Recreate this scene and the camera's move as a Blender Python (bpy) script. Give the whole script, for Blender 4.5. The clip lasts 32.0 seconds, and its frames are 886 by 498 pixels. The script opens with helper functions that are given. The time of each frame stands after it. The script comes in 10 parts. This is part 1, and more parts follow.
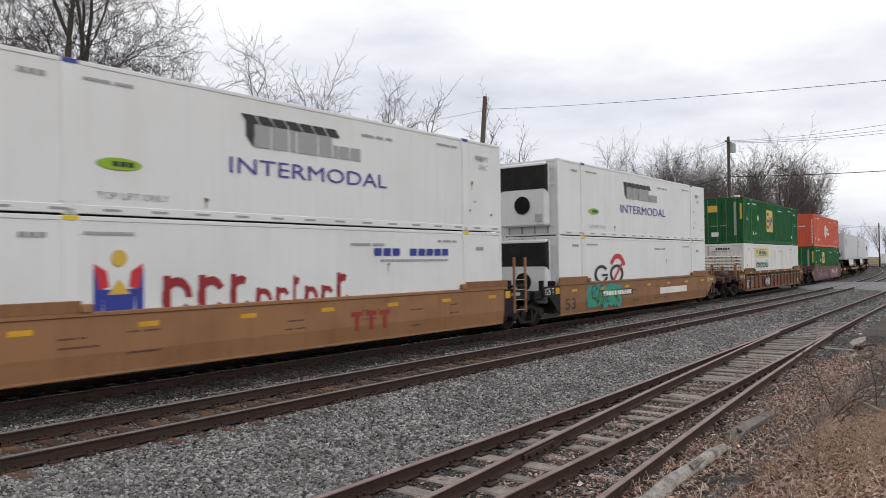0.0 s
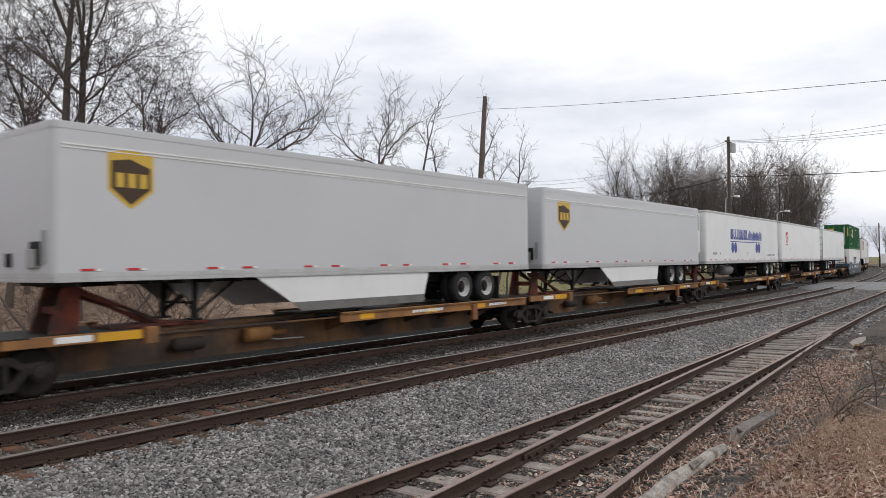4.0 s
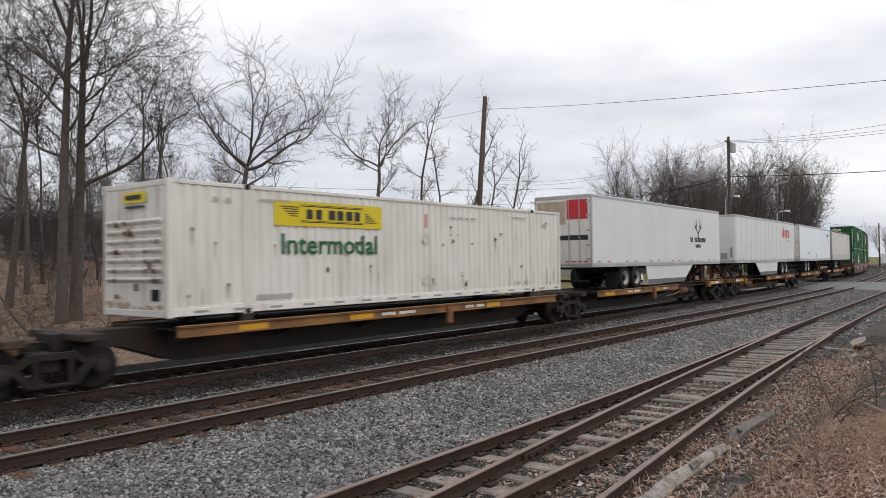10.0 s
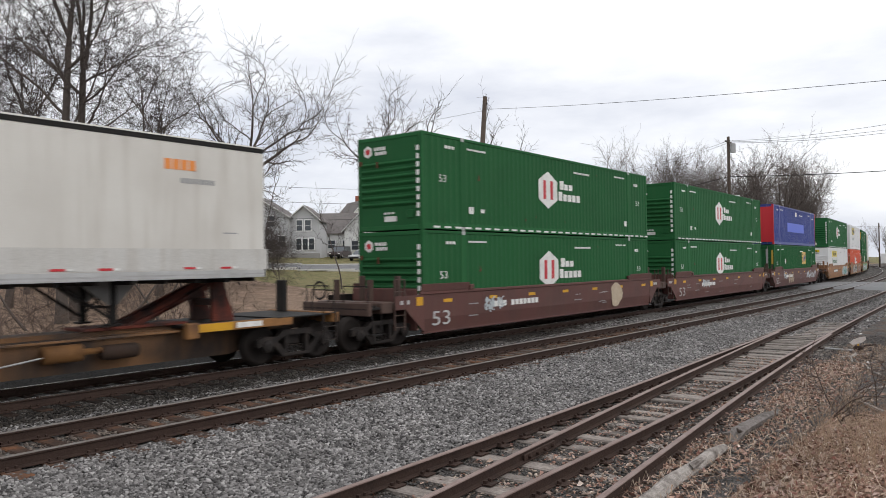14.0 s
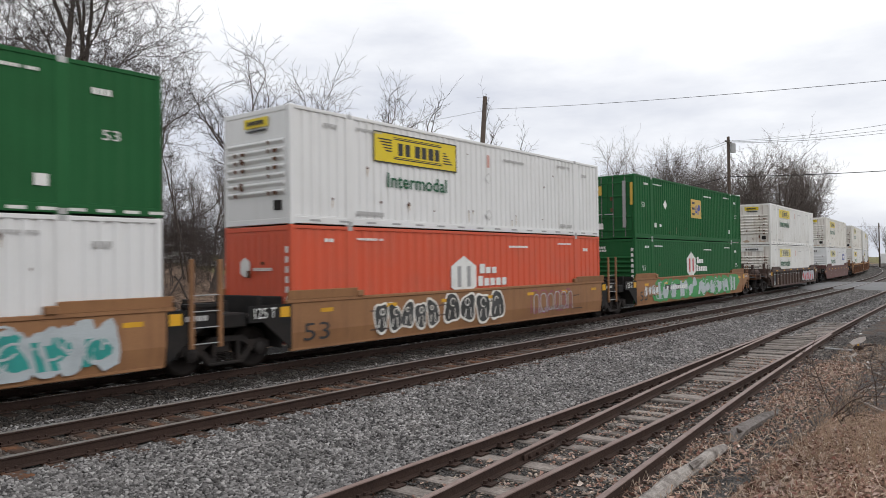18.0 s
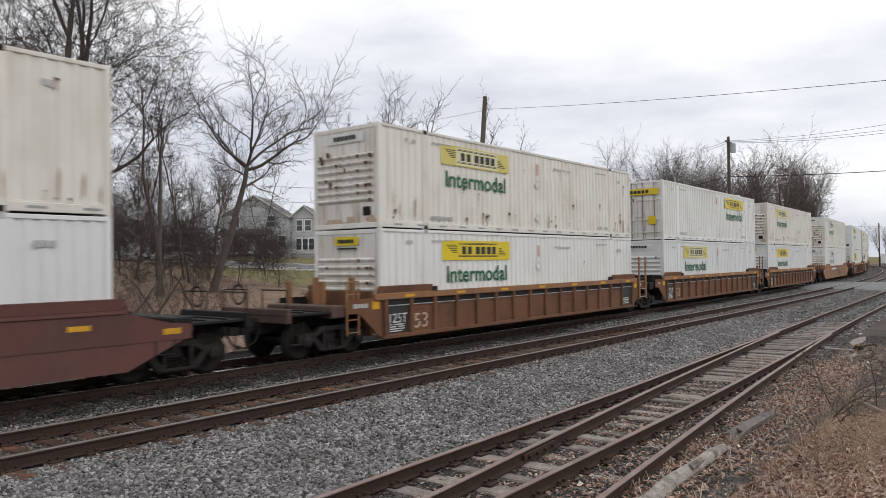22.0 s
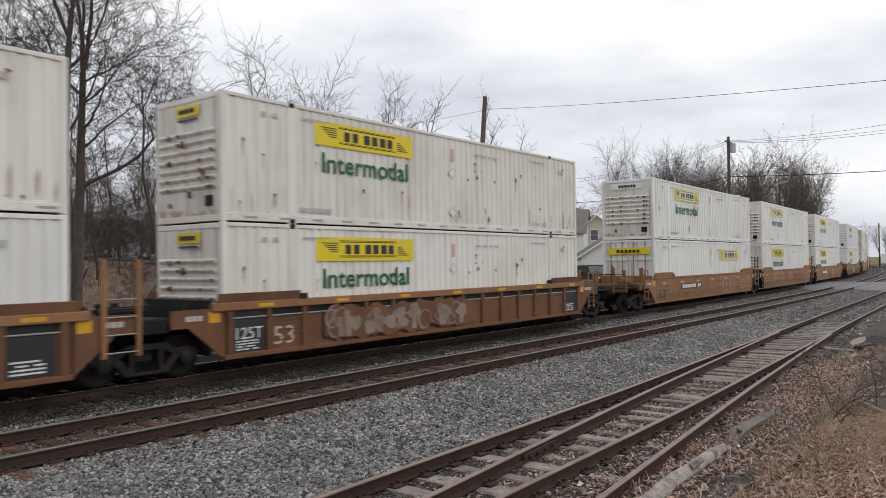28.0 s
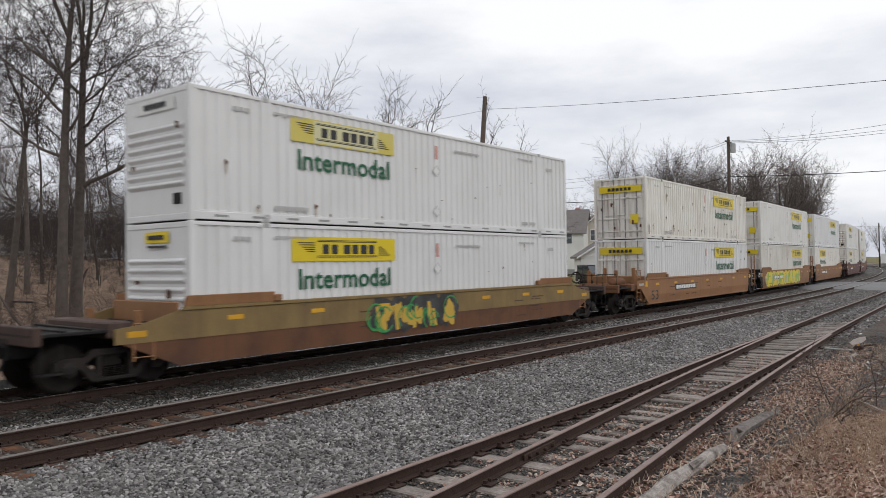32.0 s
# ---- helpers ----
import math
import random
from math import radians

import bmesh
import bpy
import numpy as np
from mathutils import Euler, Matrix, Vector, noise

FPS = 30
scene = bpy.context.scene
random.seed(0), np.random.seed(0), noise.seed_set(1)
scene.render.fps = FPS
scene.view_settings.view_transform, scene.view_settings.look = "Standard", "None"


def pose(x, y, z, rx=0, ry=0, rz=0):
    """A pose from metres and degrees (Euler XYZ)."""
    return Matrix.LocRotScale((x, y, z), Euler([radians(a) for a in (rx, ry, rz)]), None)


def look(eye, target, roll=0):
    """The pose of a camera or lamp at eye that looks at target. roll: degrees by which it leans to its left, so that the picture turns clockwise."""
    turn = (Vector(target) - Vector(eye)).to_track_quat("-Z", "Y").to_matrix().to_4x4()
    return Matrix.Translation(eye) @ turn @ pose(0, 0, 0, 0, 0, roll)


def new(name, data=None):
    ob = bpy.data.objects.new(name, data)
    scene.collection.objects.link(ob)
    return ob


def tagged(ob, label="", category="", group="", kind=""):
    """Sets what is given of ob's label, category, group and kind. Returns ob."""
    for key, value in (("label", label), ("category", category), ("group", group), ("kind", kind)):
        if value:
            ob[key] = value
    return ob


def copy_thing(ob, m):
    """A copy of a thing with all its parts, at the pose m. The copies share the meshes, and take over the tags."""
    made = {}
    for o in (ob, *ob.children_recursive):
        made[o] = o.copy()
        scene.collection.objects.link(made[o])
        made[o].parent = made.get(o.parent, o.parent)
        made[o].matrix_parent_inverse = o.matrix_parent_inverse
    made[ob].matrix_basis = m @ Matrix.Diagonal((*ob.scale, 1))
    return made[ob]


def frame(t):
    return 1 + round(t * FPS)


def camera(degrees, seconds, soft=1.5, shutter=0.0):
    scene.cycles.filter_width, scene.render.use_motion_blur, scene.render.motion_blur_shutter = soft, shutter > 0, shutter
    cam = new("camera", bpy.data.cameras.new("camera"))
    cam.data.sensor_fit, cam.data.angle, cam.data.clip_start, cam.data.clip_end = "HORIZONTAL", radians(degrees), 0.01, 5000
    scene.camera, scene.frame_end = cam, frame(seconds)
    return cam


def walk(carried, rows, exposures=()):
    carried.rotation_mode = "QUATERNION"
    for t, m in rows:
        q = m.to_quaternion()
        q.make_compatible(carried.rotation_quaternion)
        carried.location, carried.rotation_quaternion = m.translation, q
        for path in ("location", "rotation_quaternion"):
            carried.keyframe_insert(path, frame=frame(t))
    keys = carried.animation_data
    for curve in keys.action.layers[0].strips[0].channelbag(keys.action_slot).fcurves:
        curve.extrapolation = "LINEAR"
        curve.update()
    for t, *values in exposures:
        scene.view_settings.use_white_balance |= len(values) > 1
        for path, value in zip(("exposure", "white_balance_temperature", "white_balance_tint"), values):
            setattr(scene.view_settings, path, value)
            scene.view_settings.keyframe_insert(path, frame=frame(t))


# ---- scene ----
cam = camera(61.437, 32.0, soft=0.65, shutter=0.15)
EYE = (0.0, 0.0, 2.357)
YAW, PITCH = 0.9043, 0.0183
AIM = (EYE[0] + 10 * math.sin(YAW) * math.cos(PITCH), EYE[1] + 10 * math.cos(YAW) * math.cos(PITCH), EYE[2] + 10 * math.sin(PITCH))
STAND = look(EYE, AIM, -0.78)
walk(cam, [(0.0, STAND), (32.0, STAND)], exposures=[(0.0, -0.05), (2.0, 0.02), (3.0, 0.06), (6.0, -0.08), (7.0, -0.1), (8.0, 0.0), (9.0, 0.0), (10.0, -0.1), (12.0, -0.06), (13.0, -0.08), (14.0, 0.08), (17.0, 0.1), (18.0, 0.0), (19.0, 0.12), (20.0, 0.02), (23.0, -0.05), (25.0, -0.03), (28.0, -0.1), (30.0, -0.15), (32.0, -0.12)])

# ---- light ----
SUN_EL, SUN_AZ = radians(42), radians(160)
world = bpy.data.worlds.new("overcast_sky")
scene.world = world
world.use_nodes = True
wn, wl = world.node_tree.nodes, world.node_tree.links
wn.clear()
w_out = wn.new("ShaderNodeOutputWorld")
w_bg = wn.new("ShaderNodeBackground")
w_sky = wn.new("ShaderNodeTexSky")
w_sky.sky_type, w_sky.sun_disc = "NISHITA", False
w_sky.sun_elevation, w_sky.sun_rotation = SUN_EL, SUN_AZ
w_co = wn.new("ShaderNodeTexCoord")
w_map = wn.new("ShaderNodeMapping")
w_map.inputs["Scale"].default_value = (1.6, 1.6, 5.5)
w_no = wn.new("ShaderNodeTexNoise")
w_no.inputs["Scale"].default_value, w_no.inputs["Detail"].default_value, w_no.inputs["Roughness"].default_value = 1.5, 7.0, 0.55
w_ramp = wn.new("ShaderNodeValToRGB")
w_ramp.color_ramp.elements[0].position, w_ramp.color_ramp.elements[0].color = 0.32, (6.0, 6.25, 7.05, 1)
w_ramp.color_ramp.elements[1].position, w_ramp.color_ramp.elements[1].color = 0.66, (9.9, 9.95, 10.1, 1)
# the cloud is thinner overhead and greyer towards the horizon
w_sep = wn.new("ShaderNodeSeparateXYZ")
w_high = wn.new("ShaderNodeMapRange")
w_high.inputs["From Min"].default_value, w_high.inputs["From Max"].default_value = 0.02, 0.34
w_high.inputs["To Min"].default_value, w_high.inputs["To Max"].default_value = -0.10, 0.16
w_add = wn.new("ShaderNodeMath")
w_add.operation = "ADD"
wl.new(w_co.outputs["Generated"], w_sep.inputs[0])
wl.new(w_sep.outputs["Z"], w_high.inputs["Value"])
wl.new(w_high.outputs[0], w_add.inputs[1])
w_mix = wn.new("ShaderNodeMixRGB")
w_mix.inputs[0].default_value = 0.93
wl.new(w_co.outputs["Generated"], w_map.inputs["Vector"])
wl.new(w_map.outputs["Vector"], w_no.inputs["Vector"])
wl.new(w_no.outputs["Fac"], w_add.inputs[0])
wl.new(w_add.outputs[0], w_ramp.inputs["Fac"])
wl.new(w_sky.outputs["Color"], w_mix.inputs[1])
wl.new(w_ramp.outputs["Color"], w_mix.inputs[2])
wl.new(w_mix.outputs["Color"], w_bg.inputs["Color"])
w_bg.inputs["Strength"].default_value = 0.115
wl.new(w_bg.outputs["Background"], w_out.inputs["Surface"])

sun_data = bpy.data.lights.new("sun", "SUN")
sun_data.energy, sun_data.angle, sun_data.color = 0.7, radians(25), (1.0, 0.965, 0.92)
sun = new("sun", sun_data)
sun.matrix_world = look((30 * math.sin(SUN_AZ) * math.cos(SUN_EL), 30 * math.cos(SUN_AZ) * math.cos(SUN_EL), 30 * math.sin(SUN_EL)), (0, 0, 0))


# ---- mesh tools ----
class Geo:
    """A plain list of corners and faces."""

    def __init__(self):
        self.v, self.f = [], []

    def add(self, verts, faces):
        n = len(self.v)
        self.v += [tuple(p) for p in verts]
        self.f += [tuple(i + n for i in f) for f in faces]
        return self

    def box(self, x0, x1, y0, y1, z0, z1, b=0.0):
        """A box with chamfered edges of width b."""
        if b <= 0:
            return self.add([(x, y, z) for z in (z0, z1) for y in (y0, y1) for x in (x0, x1)],
                            [(0, 2, 3, 1), (4, 5, 7, 6), (0, 1, 5, 4), (2, 6, 7, 3), (0, 4, 6, 2), (1, 3, 7, 5)])
        b = min(b, (x1 - x0) * 0.45, (y1 - y0) * 0.45, (z1 - z0) * 0.45)
        lo, hi = (x0, y0, z0), (x1, y1, z1)
        idx, verts = {}, []
        for sx in (0, 1):
            for sy in (0, 1):
                for sz in (0, 1):
                    c = [hi[i] if s else lo[i] for i, s in enumerate((sx, sy, sz))]
                    inn = [hi[i] - b if s else lo[i] + b for i, s in enumerate((sx, sy, sz))]
                    for ax in range(3):
                        p = list(inn)
                        p[ax] = c[ax]
                        idx[(sx, sy, sz, ax)] = len(verts)
                        verts.append(p)
        faces = []
        for ax in range(3):
            a1, a2 = [i for i in range(3) if i != ax]
            for s in (0, 1):
                ring = []
                for u, w in ((0, 0), (1, 0), (1, 1), (0, 1)):
                    k = [0, 0, 0]
                    k[ax], k[a1], k[a2] = s, u, w
                    ring.append(idx[(*k, ax)])
                faces.append(ring)
        for ax in range(3):
            a1, a2 = [i for i in range(3) if i != ax]
            for u in (0, 1):
                for w in (0, 1):
                    q = []
                    for s, ord_ in ((0, (a1, a2)), (1, (a2, a1))):
                        k = [0, 0, 0]
                        k[ax], k[a1], k[a2] = s, u, w
                        q += [idx[(*k, ord_[0])], idx[(*k, ord_[1])]]
                    faces.append(q)
        for sx in (0, 1):
            for sy in (0, 1):
                for sz in (0, 1):
                    faces.append([idx[(sx, sy, sz, ax)] for ax in range(3)])
        return self.add(verts, faces)

    def prism(self, prof, a0, a1, axis="x"):
        """A closed outline swept straight along an axis: (y, z) along x, (x, z) along y, (x, y) along z."""
        n = len(prof)
        vs = []
        for a in (a0, a1):
            for u, w in prof:
                vs.append((a, u, w) if axis == "x" else (u, a, w) if axis == "y" else (u, w, a))
        fs = [tuple(range(n)), tuple(range(2 * n - 1, n - 1, -1))]
        fs += [(i, (i + 1) % n, n + (i + 1) % n, n + i) for i in range(n)]
        return self.add(vs, fs)

    def tube(self, pts, radii, n=6, caps=True):
        """A round tube through points."""
        pts = [Vector(p) for p in pts]
        vs, fs = [], []
        up = Vector((0, 0, 1))
        for i, p in enumerate(pts):
            d = (pts[min(i + 1, len(pts) - 1)] - pts[max(i - 1, 0)]).normalized()
            e = d.cross(up if abs(d.z) < 0.95 else Vector((1, 0, 0))).normalized()
            g = d.cross(e)
            r = radii[i] if isinstance(radii, (list, tuple)) else radii
            for k in range(n):
                a = 2 * math.pi * k / n
                vs.append(p + e * (r * math.cos(a)) + g * (r * math.sin(a)))
        for i in range(len(pts) - 1):
            for k in range(n):
                fs.append((i * n + k, i * n + (k + 1) % n, (i + 1) * n + (k + 1) % n, (i + 1) * n + k))
        if caps:
            fs += [tuple(range(n - 1, -1, -1)), tuple(range((len(pts) - 1) * n, len(pts) * n))]
        return self.add(vs, fs)

    def turn(self, prof, c, axis="y", n=20, caps=True):
        """A turned body: (radius, offset) pairs about an axis through c."""
        vs, fs = [], []
        for r, o in prof:
            for k in range(n):
                a = 2 * math.pi * k / n
                u, w = r * math.cos(a), r * math.sin(a)
                vs.append((c[0] + u, c[1] + o, c[2] + w) if axis == "y" else (c[0] + o, c[1] + u, c[2] + w) if axis == "x" else (c[0] + u, c[1] + w, c[2] + o))
        for i in range(len(prof) - 1):
            for k in range(n):
                fs.append((i * n + k, i * n + (k + 1) % n, (i + 1) * n + (k + 1) % n, (i + 1) * n + k))
        if caps:
            fs += [tuple(range(n)), tuple(range(len(prof) * n - 1, (len(prof) - 1) * n - 1, -1))]
        return self.add(vs, fs)

    def sheet(self, rows):
        """A grid of points joined into quads."""
        n, m = len(rows), len(rows[0])
        return self.add([p for r in rows for p in r], [(i * m + j, i * m + j + 1, (i + 1) * m + j + 1, (i + 1) * m + j) for i in range(n - 1) for j in range(m - 1)])

    def mesh(self, name, mat, smooth=False):
        me = bpy.data.meshes.new(name)
        me.from_pydata(self.v, [], self.f)
        bm = bmesh.new()
        bm.from_mesh(me)
        bmesh.ops.recalc_face_normals(bm, faces=bm.faces)
        bm.to_mesh(me)
        bm.free()
        if smooth:
            me.shade_smooth()
        if mat:
            me.materials.append(mat)
        return me


SMALL = {"graffiti", "small_lettering", "rust_stain", "dirt_streak", "reflector_strip", "reflector", "stencil", "end_stencil", "number_mark", "company_mark", "panel_mark", "end_mark", "spring_nest", "tie_plate", "spike", "grating", "hinge_band", "crest", "lettering", "panel_seam"}


def part(name, geo, mat, parent=None, label="", smooth=False):
    """Links a Geo (or a ready mesh) as one mesh object under a thing or part."""
    ob = new(name, geo.mesh(name, mat, smooth) if isinstance(geo, Geo) else geo)
    if not isinstance(geo, Geo) and mat and not geo.materials:
        geo.materials.append(mat)
    if parent is not None:
        ob.parent = parent
    if label:
        ob["label"] = label
    if name in SMALL:
        ob["kind"] = "stuff"
    return ob


def thing(name, label, category, group="", kind="", at=None):
    ob = new(name)
    ob.empty_display_size = 0.3
    if at is not None:
        ob.matrix_world = at
    return tagged(ob, label, category, group, kind)


def fbm(x, y, f, seed=0.0):
    return noise.fractal(Vector((x * f + seed, y * f - seed, seed * 0.37)), 0.8, 2.1, 4)


def smooth(a, b, x):
    t = min(1.0, max(0.0, (x - a) / (b - a)))
    return t * t * (3 - 2 * t)


# ---- the line of the railway ----
BEND_AT, BEND_RAMP, BEND_R, Y_MAIN, Y_SECOND = 20.6, 15.1, 863.0, 15.08, 10.91
STEP = 0.5
_px, _py, _th, LINE = -140.0, 0.0, 0.0, []
for _i in range(2300):
    _s = -140.0 + _i * STEP
    LINE.append((_px, _py, _th))
    _k = min(1.0, max(0.0, (_s - BEND_AT) / BEND_RAMP)) / BEND_R
    _th += _k * STEP
    _px += math.cos(_th) * STEP
    _py += math.sin(_th) * STEP


def line(s, off=0.0):
    """The place on the train's track at s metres, off metres to its left, and the heading."""
    u = min(max((s + 140.0) / STEP, 0), len(LINE) - 2)
    i = int(u)
    w = u - i
    a, b = LINE[i], LINE[i + 1]
    x, y, t = (a[k] + (b[k] - a[k]) * w for k in range(3))
    return x - off * math.sin(t), y + Y_MAIN + off * math.cos(t), t


# train: seconds and metres run since the start
RUN = [(0.0, 0.0), (1.0, 21.55), (2.0, 43.27), (3.0, 65.12), (3.5, 76.1), (5.5, 119.79), (6.0, 130.77), (7.0, 152.73), (8.0, 174.78), (9.0, 196.85), (10.0, 218.78), (11.0, 240.7), (12.0, 262.62), (13.0, 284.54), (14.0, 306.43), (16.5, 361.13), (17.0, 372.11), (18.0, 393.92), (19.0, 415.76), (20.0, 437.63), (21.0, 459.53), (22.0, 481.39), (23.0, 503.31), (24.0, 525.18), (25.0, 546.93), (25.5, 557.8), (27.5, 601.2), (28.0, 612.09), (29.0, 633.81), (30.0, 655.48), (31.0, 677.17), (32.0, 698.8)]


def run(t):
    for (t0, d0), (t1, d1) in zip(RUN, RUN[1:]):
        if t <= t1:
            return d0 + (d1 - d0) * (t - t0) / (t1 - t0)
    return RUN[-1][1]


# ---- materials ----
def surface(name, base, rough=0.6, metal=0.0, alt=None, alt_amt=0.5, scale=1.5, alt_lo=0.45, alt_hi=0.7, streak=None, streak_amt=0.0, streak_scale=(5.0, 5.0, 0.35),
            grain=0.12, grain_scale=40.0, bump=0.15, bump_scale=60.0, vary=0.06, spec=0.3):
    """A worn surface: a base colour, a second colour in patches, upright streaks, fine grain and relief."""
    m = bpy.data.materials.new(name)
    m.use_nodes = True
    nt = m.node_tree
    nn, ll = nt.nodes, nt.links
    bs = nn["Principled BSDF"]
    co = nn.new("ShaderNodeTexCoord")
    info = nn.new("ShaderNodeObjectInfo")
    mul = nn.new("ShaderNodeVectorMath")
    mul.operation = "MULTIPLY_ADD"
    comb = nn.new("ShaderNodeCombineXYZ")
    for i in range(3):
        ll.new(info.outputs["Random"], comb.inputs[i])
    ll.new(comb.outputs[0], mul.inputs[0])
    mul.inputs[1].default_value = (37.0, 19.0, 23.0)
    ll.new(co.outputs["Object"], mul.inputs[2])
    pos = mul.outputs[0]

    def nz(sc, detail, vec, lo, hi):
        n = nn.new("ShaderNodeTexNoise")
        n.inputs["Scale"].default_value, n.inputs["Detail"].default_value = sc, detail
        ll.new(vec, n.inputs["Vector"])
        r = nn.new("ShaderNodeMapRange")
        r.inputs["From Min"].default_value, r.inputs["From Max"].default_value = lo, hi
        ll.new(n.outputs["Fac"], r.inputs["Value"])
        return r.outputs["Result"]

    def mix(fac, a, b, kind="MIX"):
        x = nn.new("ShaderNodeMix")
        x.data_type, x.blend_type = "RGBA", kind
        for sock, val in ((x.inputs[0], fac), (x.inputs[6], a), (x.inputs[7], b)):
            if hasattr(val, "is_linked"):
                ll.new(val, sock)
            else:
                sock.default_value = val
        return x.outputs[2]

    def scaled(v, k):
        q = nn.new("ShaderNodeMath")
        q.operation = "MULTIPLY"
        ll.new(v, q.inputs[0])
        q.inputs[1].default_value = k
        return q.outputs[0]

    col = (*base, 1.0)
    if alt:
        col = mix(scaled(nz(scale, 6.0, pos, alt_lo, alt_hi), alt_amt), col, (*alt, 1.0))
    if streak:
        mp = nn.new("ShaderNodeMapping")
        mp.inputs["Scale"].default_value = streak_scale
        ll.new(pos, mp.inputs["Vector"])
        col = mix(scaled(nz(1.0, 5.0, mp.outputs["Vector"], 0.5, 0.78), streak_amt), col, (*streak, 1.0))
    g = nz(grain_scale, 4.0, pos, 0.3, 0.7)
    gr = nn.new("ShaderNodeMapRange")
    gr.inputs["To Min"].default_value, gr.inputs["To Max"].default_value = 1.0 - grain, 1.0 + grain
    ll.new(g, gr.inputs["Value"])
    va = nn.new("ShaderNodeMapRange")
    va.inputs["To Min"].default_value, va.inputs["To Max"].default_value = 1.0 - vary, 1.0 + vary
    ll.new(info.outputs["Random"], va.inputs["Value"])
    pr = nn.new("ShaderNodeMath")
    pr.operation = "MULTIPLY"
    ll.new(gr.outputs[0], pr.inputs[0])
    ll.new(va.outputs[0], pr.inputs[1])
    vm = nn.new("ShaderNodeVectorMath")
    vm.operation = "SCALE"
    if hasattr(col, "is_linked"):
        ll.new(col, vm.inputs[0])
    else:
        vm.inputs[0].default_value = col[:3]
    ll.new(pr.outputs[0], vm.inputs["Scale"])
    ll.new(vm.outputs[0], bs.inputs["Base Color"])
    bs.inputs["Roughness"].default_value, bs.inputs["Metallic"].default_value = rough, metal
    bs.inputs["Specular IOR Level"].default_value = spec
    if bump:
        b = nn.new("ShaderNodeBump")
        b.inputs["Strength"].default_value, b.inputs["Distance"].default_value = bump, 0.02
        ll.new(nz(bump_scale, 5.0, pos, 0.2, 0.8), b.inputs["Height"])
        ll.new(b.outputs[0], bs.inputs["Normal"])
    return m


def stones(name, c0, c1, scale, leaf=None, leaf_amt=0.0, bump=1.0):
    """Crushed stone or litter: cells of uneven colour with relief."""
    m = bpy.data.materials.new(name)
    m.use_nodes = True
    nn, ll = m.node_tree.nodes, m.node_tree.links
    bs = nn["Principled BSDF"]
    co = nn.new("ShaderNodeTexCoord")
    vo = nn.new("ShaderNodeTexVoronoi")
    vo.inputs["Scale"].default_value = scale
    ll.new(co.outputs["Object"], vo.inputs["Vector"])
    sep = nn.new("ShaderNodeSeparateColor")
    ll.new(vo.outputs["Color"], sep.inputs[0])
    ramp = nn.new("ShaderNodeValToRGB")
    ramp.color_ramp.elements[0].color, ramp.color_ramp.elements[1].color = (*c0, 1), (*c1, 1)
    ll.new(sep.outputs[0], ramp.inputs["Fac"])
    big = nn.new("ShaderNodeTexNoise")
    big.inputs["Scale"].default_value, big.inputs["Detail"].default_value = 0.9, 6.0
    ll.new(co.outputs["Object"], big.inputs["Vector"])
    br = nn.new("ShaderNodeMapRange")
    br.inputs["From Min"].default_value, br.inputs["From Max"].default_value = 0.3, 0.7
    br.inputs["To Min"].default_value, br.inputs["To Max"].default_value = 0.78, 1.2
    ll.new(big.outputs["Fac"], br.inputs["Value"])
    vm = nn.new("ShaderNodeVectorMath")
    vm.operation = "SCALE"
    ll.new(br.outputs[0], vm.inputs["Scale"])
    col = ramp.outputs["Color"]
    if leaf:
        n2 = nn.new("ShaderNodeTexNoise")
        n2.inputs["Scale"].default_value, n2.inputs["Detail"].default_value = 2.2, 8.0
        ll.new(co.outputs["Object"], n2.inputs["Vector"])
        r2 = nn.new("ShaderNodeMapRange")
        r2.inputs["From Min"].default_value, r2.inputs["From Max"].default_value, r2.inputs["To Max"].default_value = 0.48, 0.6, leaf_amt
        ll.new(n2.outputs["Fac"], r2.inputs["Value"])
        mx = nn.new("ShaderNodeMix")
        mx.data_type = "RGBA"
        ll.new(r2.outputs[0], mx.inputs[0])
        ll.new(col, mx.inputs[6])
        mx.inputs[7].default_value = (*leaf, 1)
        col = mx.outputs[2]
    ll.new(col, vm.inputs[0])
    ll.new(vm.outputs[0], bs.inputs["Base Color"])
    bs.inputs["Roughness"].default_value = 0.9
    bs.inputs["Specular IOR Level"].default_value = 0.12
    bp = nn.new("ShaderNodeBump")
    bp.inputs["Strength"].default_value, bp.inputs["Distance"].default_value, bp.invert = bump, 0.05, True
    ll.new(vo.outputs["Distance"], bp.inputs["Height"])
    ll.new(bp.outputs[0], bs.inputs["Normal"])
    return m


def glass(name, tint=(0.05, 0.06, 0.07)):
    m = bpy.data.materials.new(name)
    m.use_nodes = True
    bs = m.node_tree.nodes["Principled BSDF"]
    bs.inputs["Base Color"].default_value = (*tint, 1)
    bs.inputs["Roughness"].default_value, bs.inputs["Specular IOR Level"].default_value = 0.06, 0.8
    return m


RUST, GRIME = (0.13, 0.06, 0.03), (0.10, 0.085, 0.07)
# bed colour darkened so gaps between the loose stones look shaded
M_BALLAST = stones("crushed_stone", (0.04, 0.037, 0.035), (0.20, 0.187, 0.177), 22.0)
M_CINDER = stones("cinder_and_leaves", (0.0533, 0.0517, 0.0525), (0.176, 0.164, 0.156), 34.0, (0.18, 0.111, 0.0779), 0.5)
M_LITTER = stones("leaf_litter", (0.135, 0.09, 0.0675), (0.387, 0.279, 0.207), 16.0, (0.216, 0.153, 0.108), 0.6)
M_GRASS = stones("winter_grass", (0.12, 0.105, 0.05), (0.25, 0.21, 0.11), 9.0, (0.10, 0.12, 0.04), 0.7)
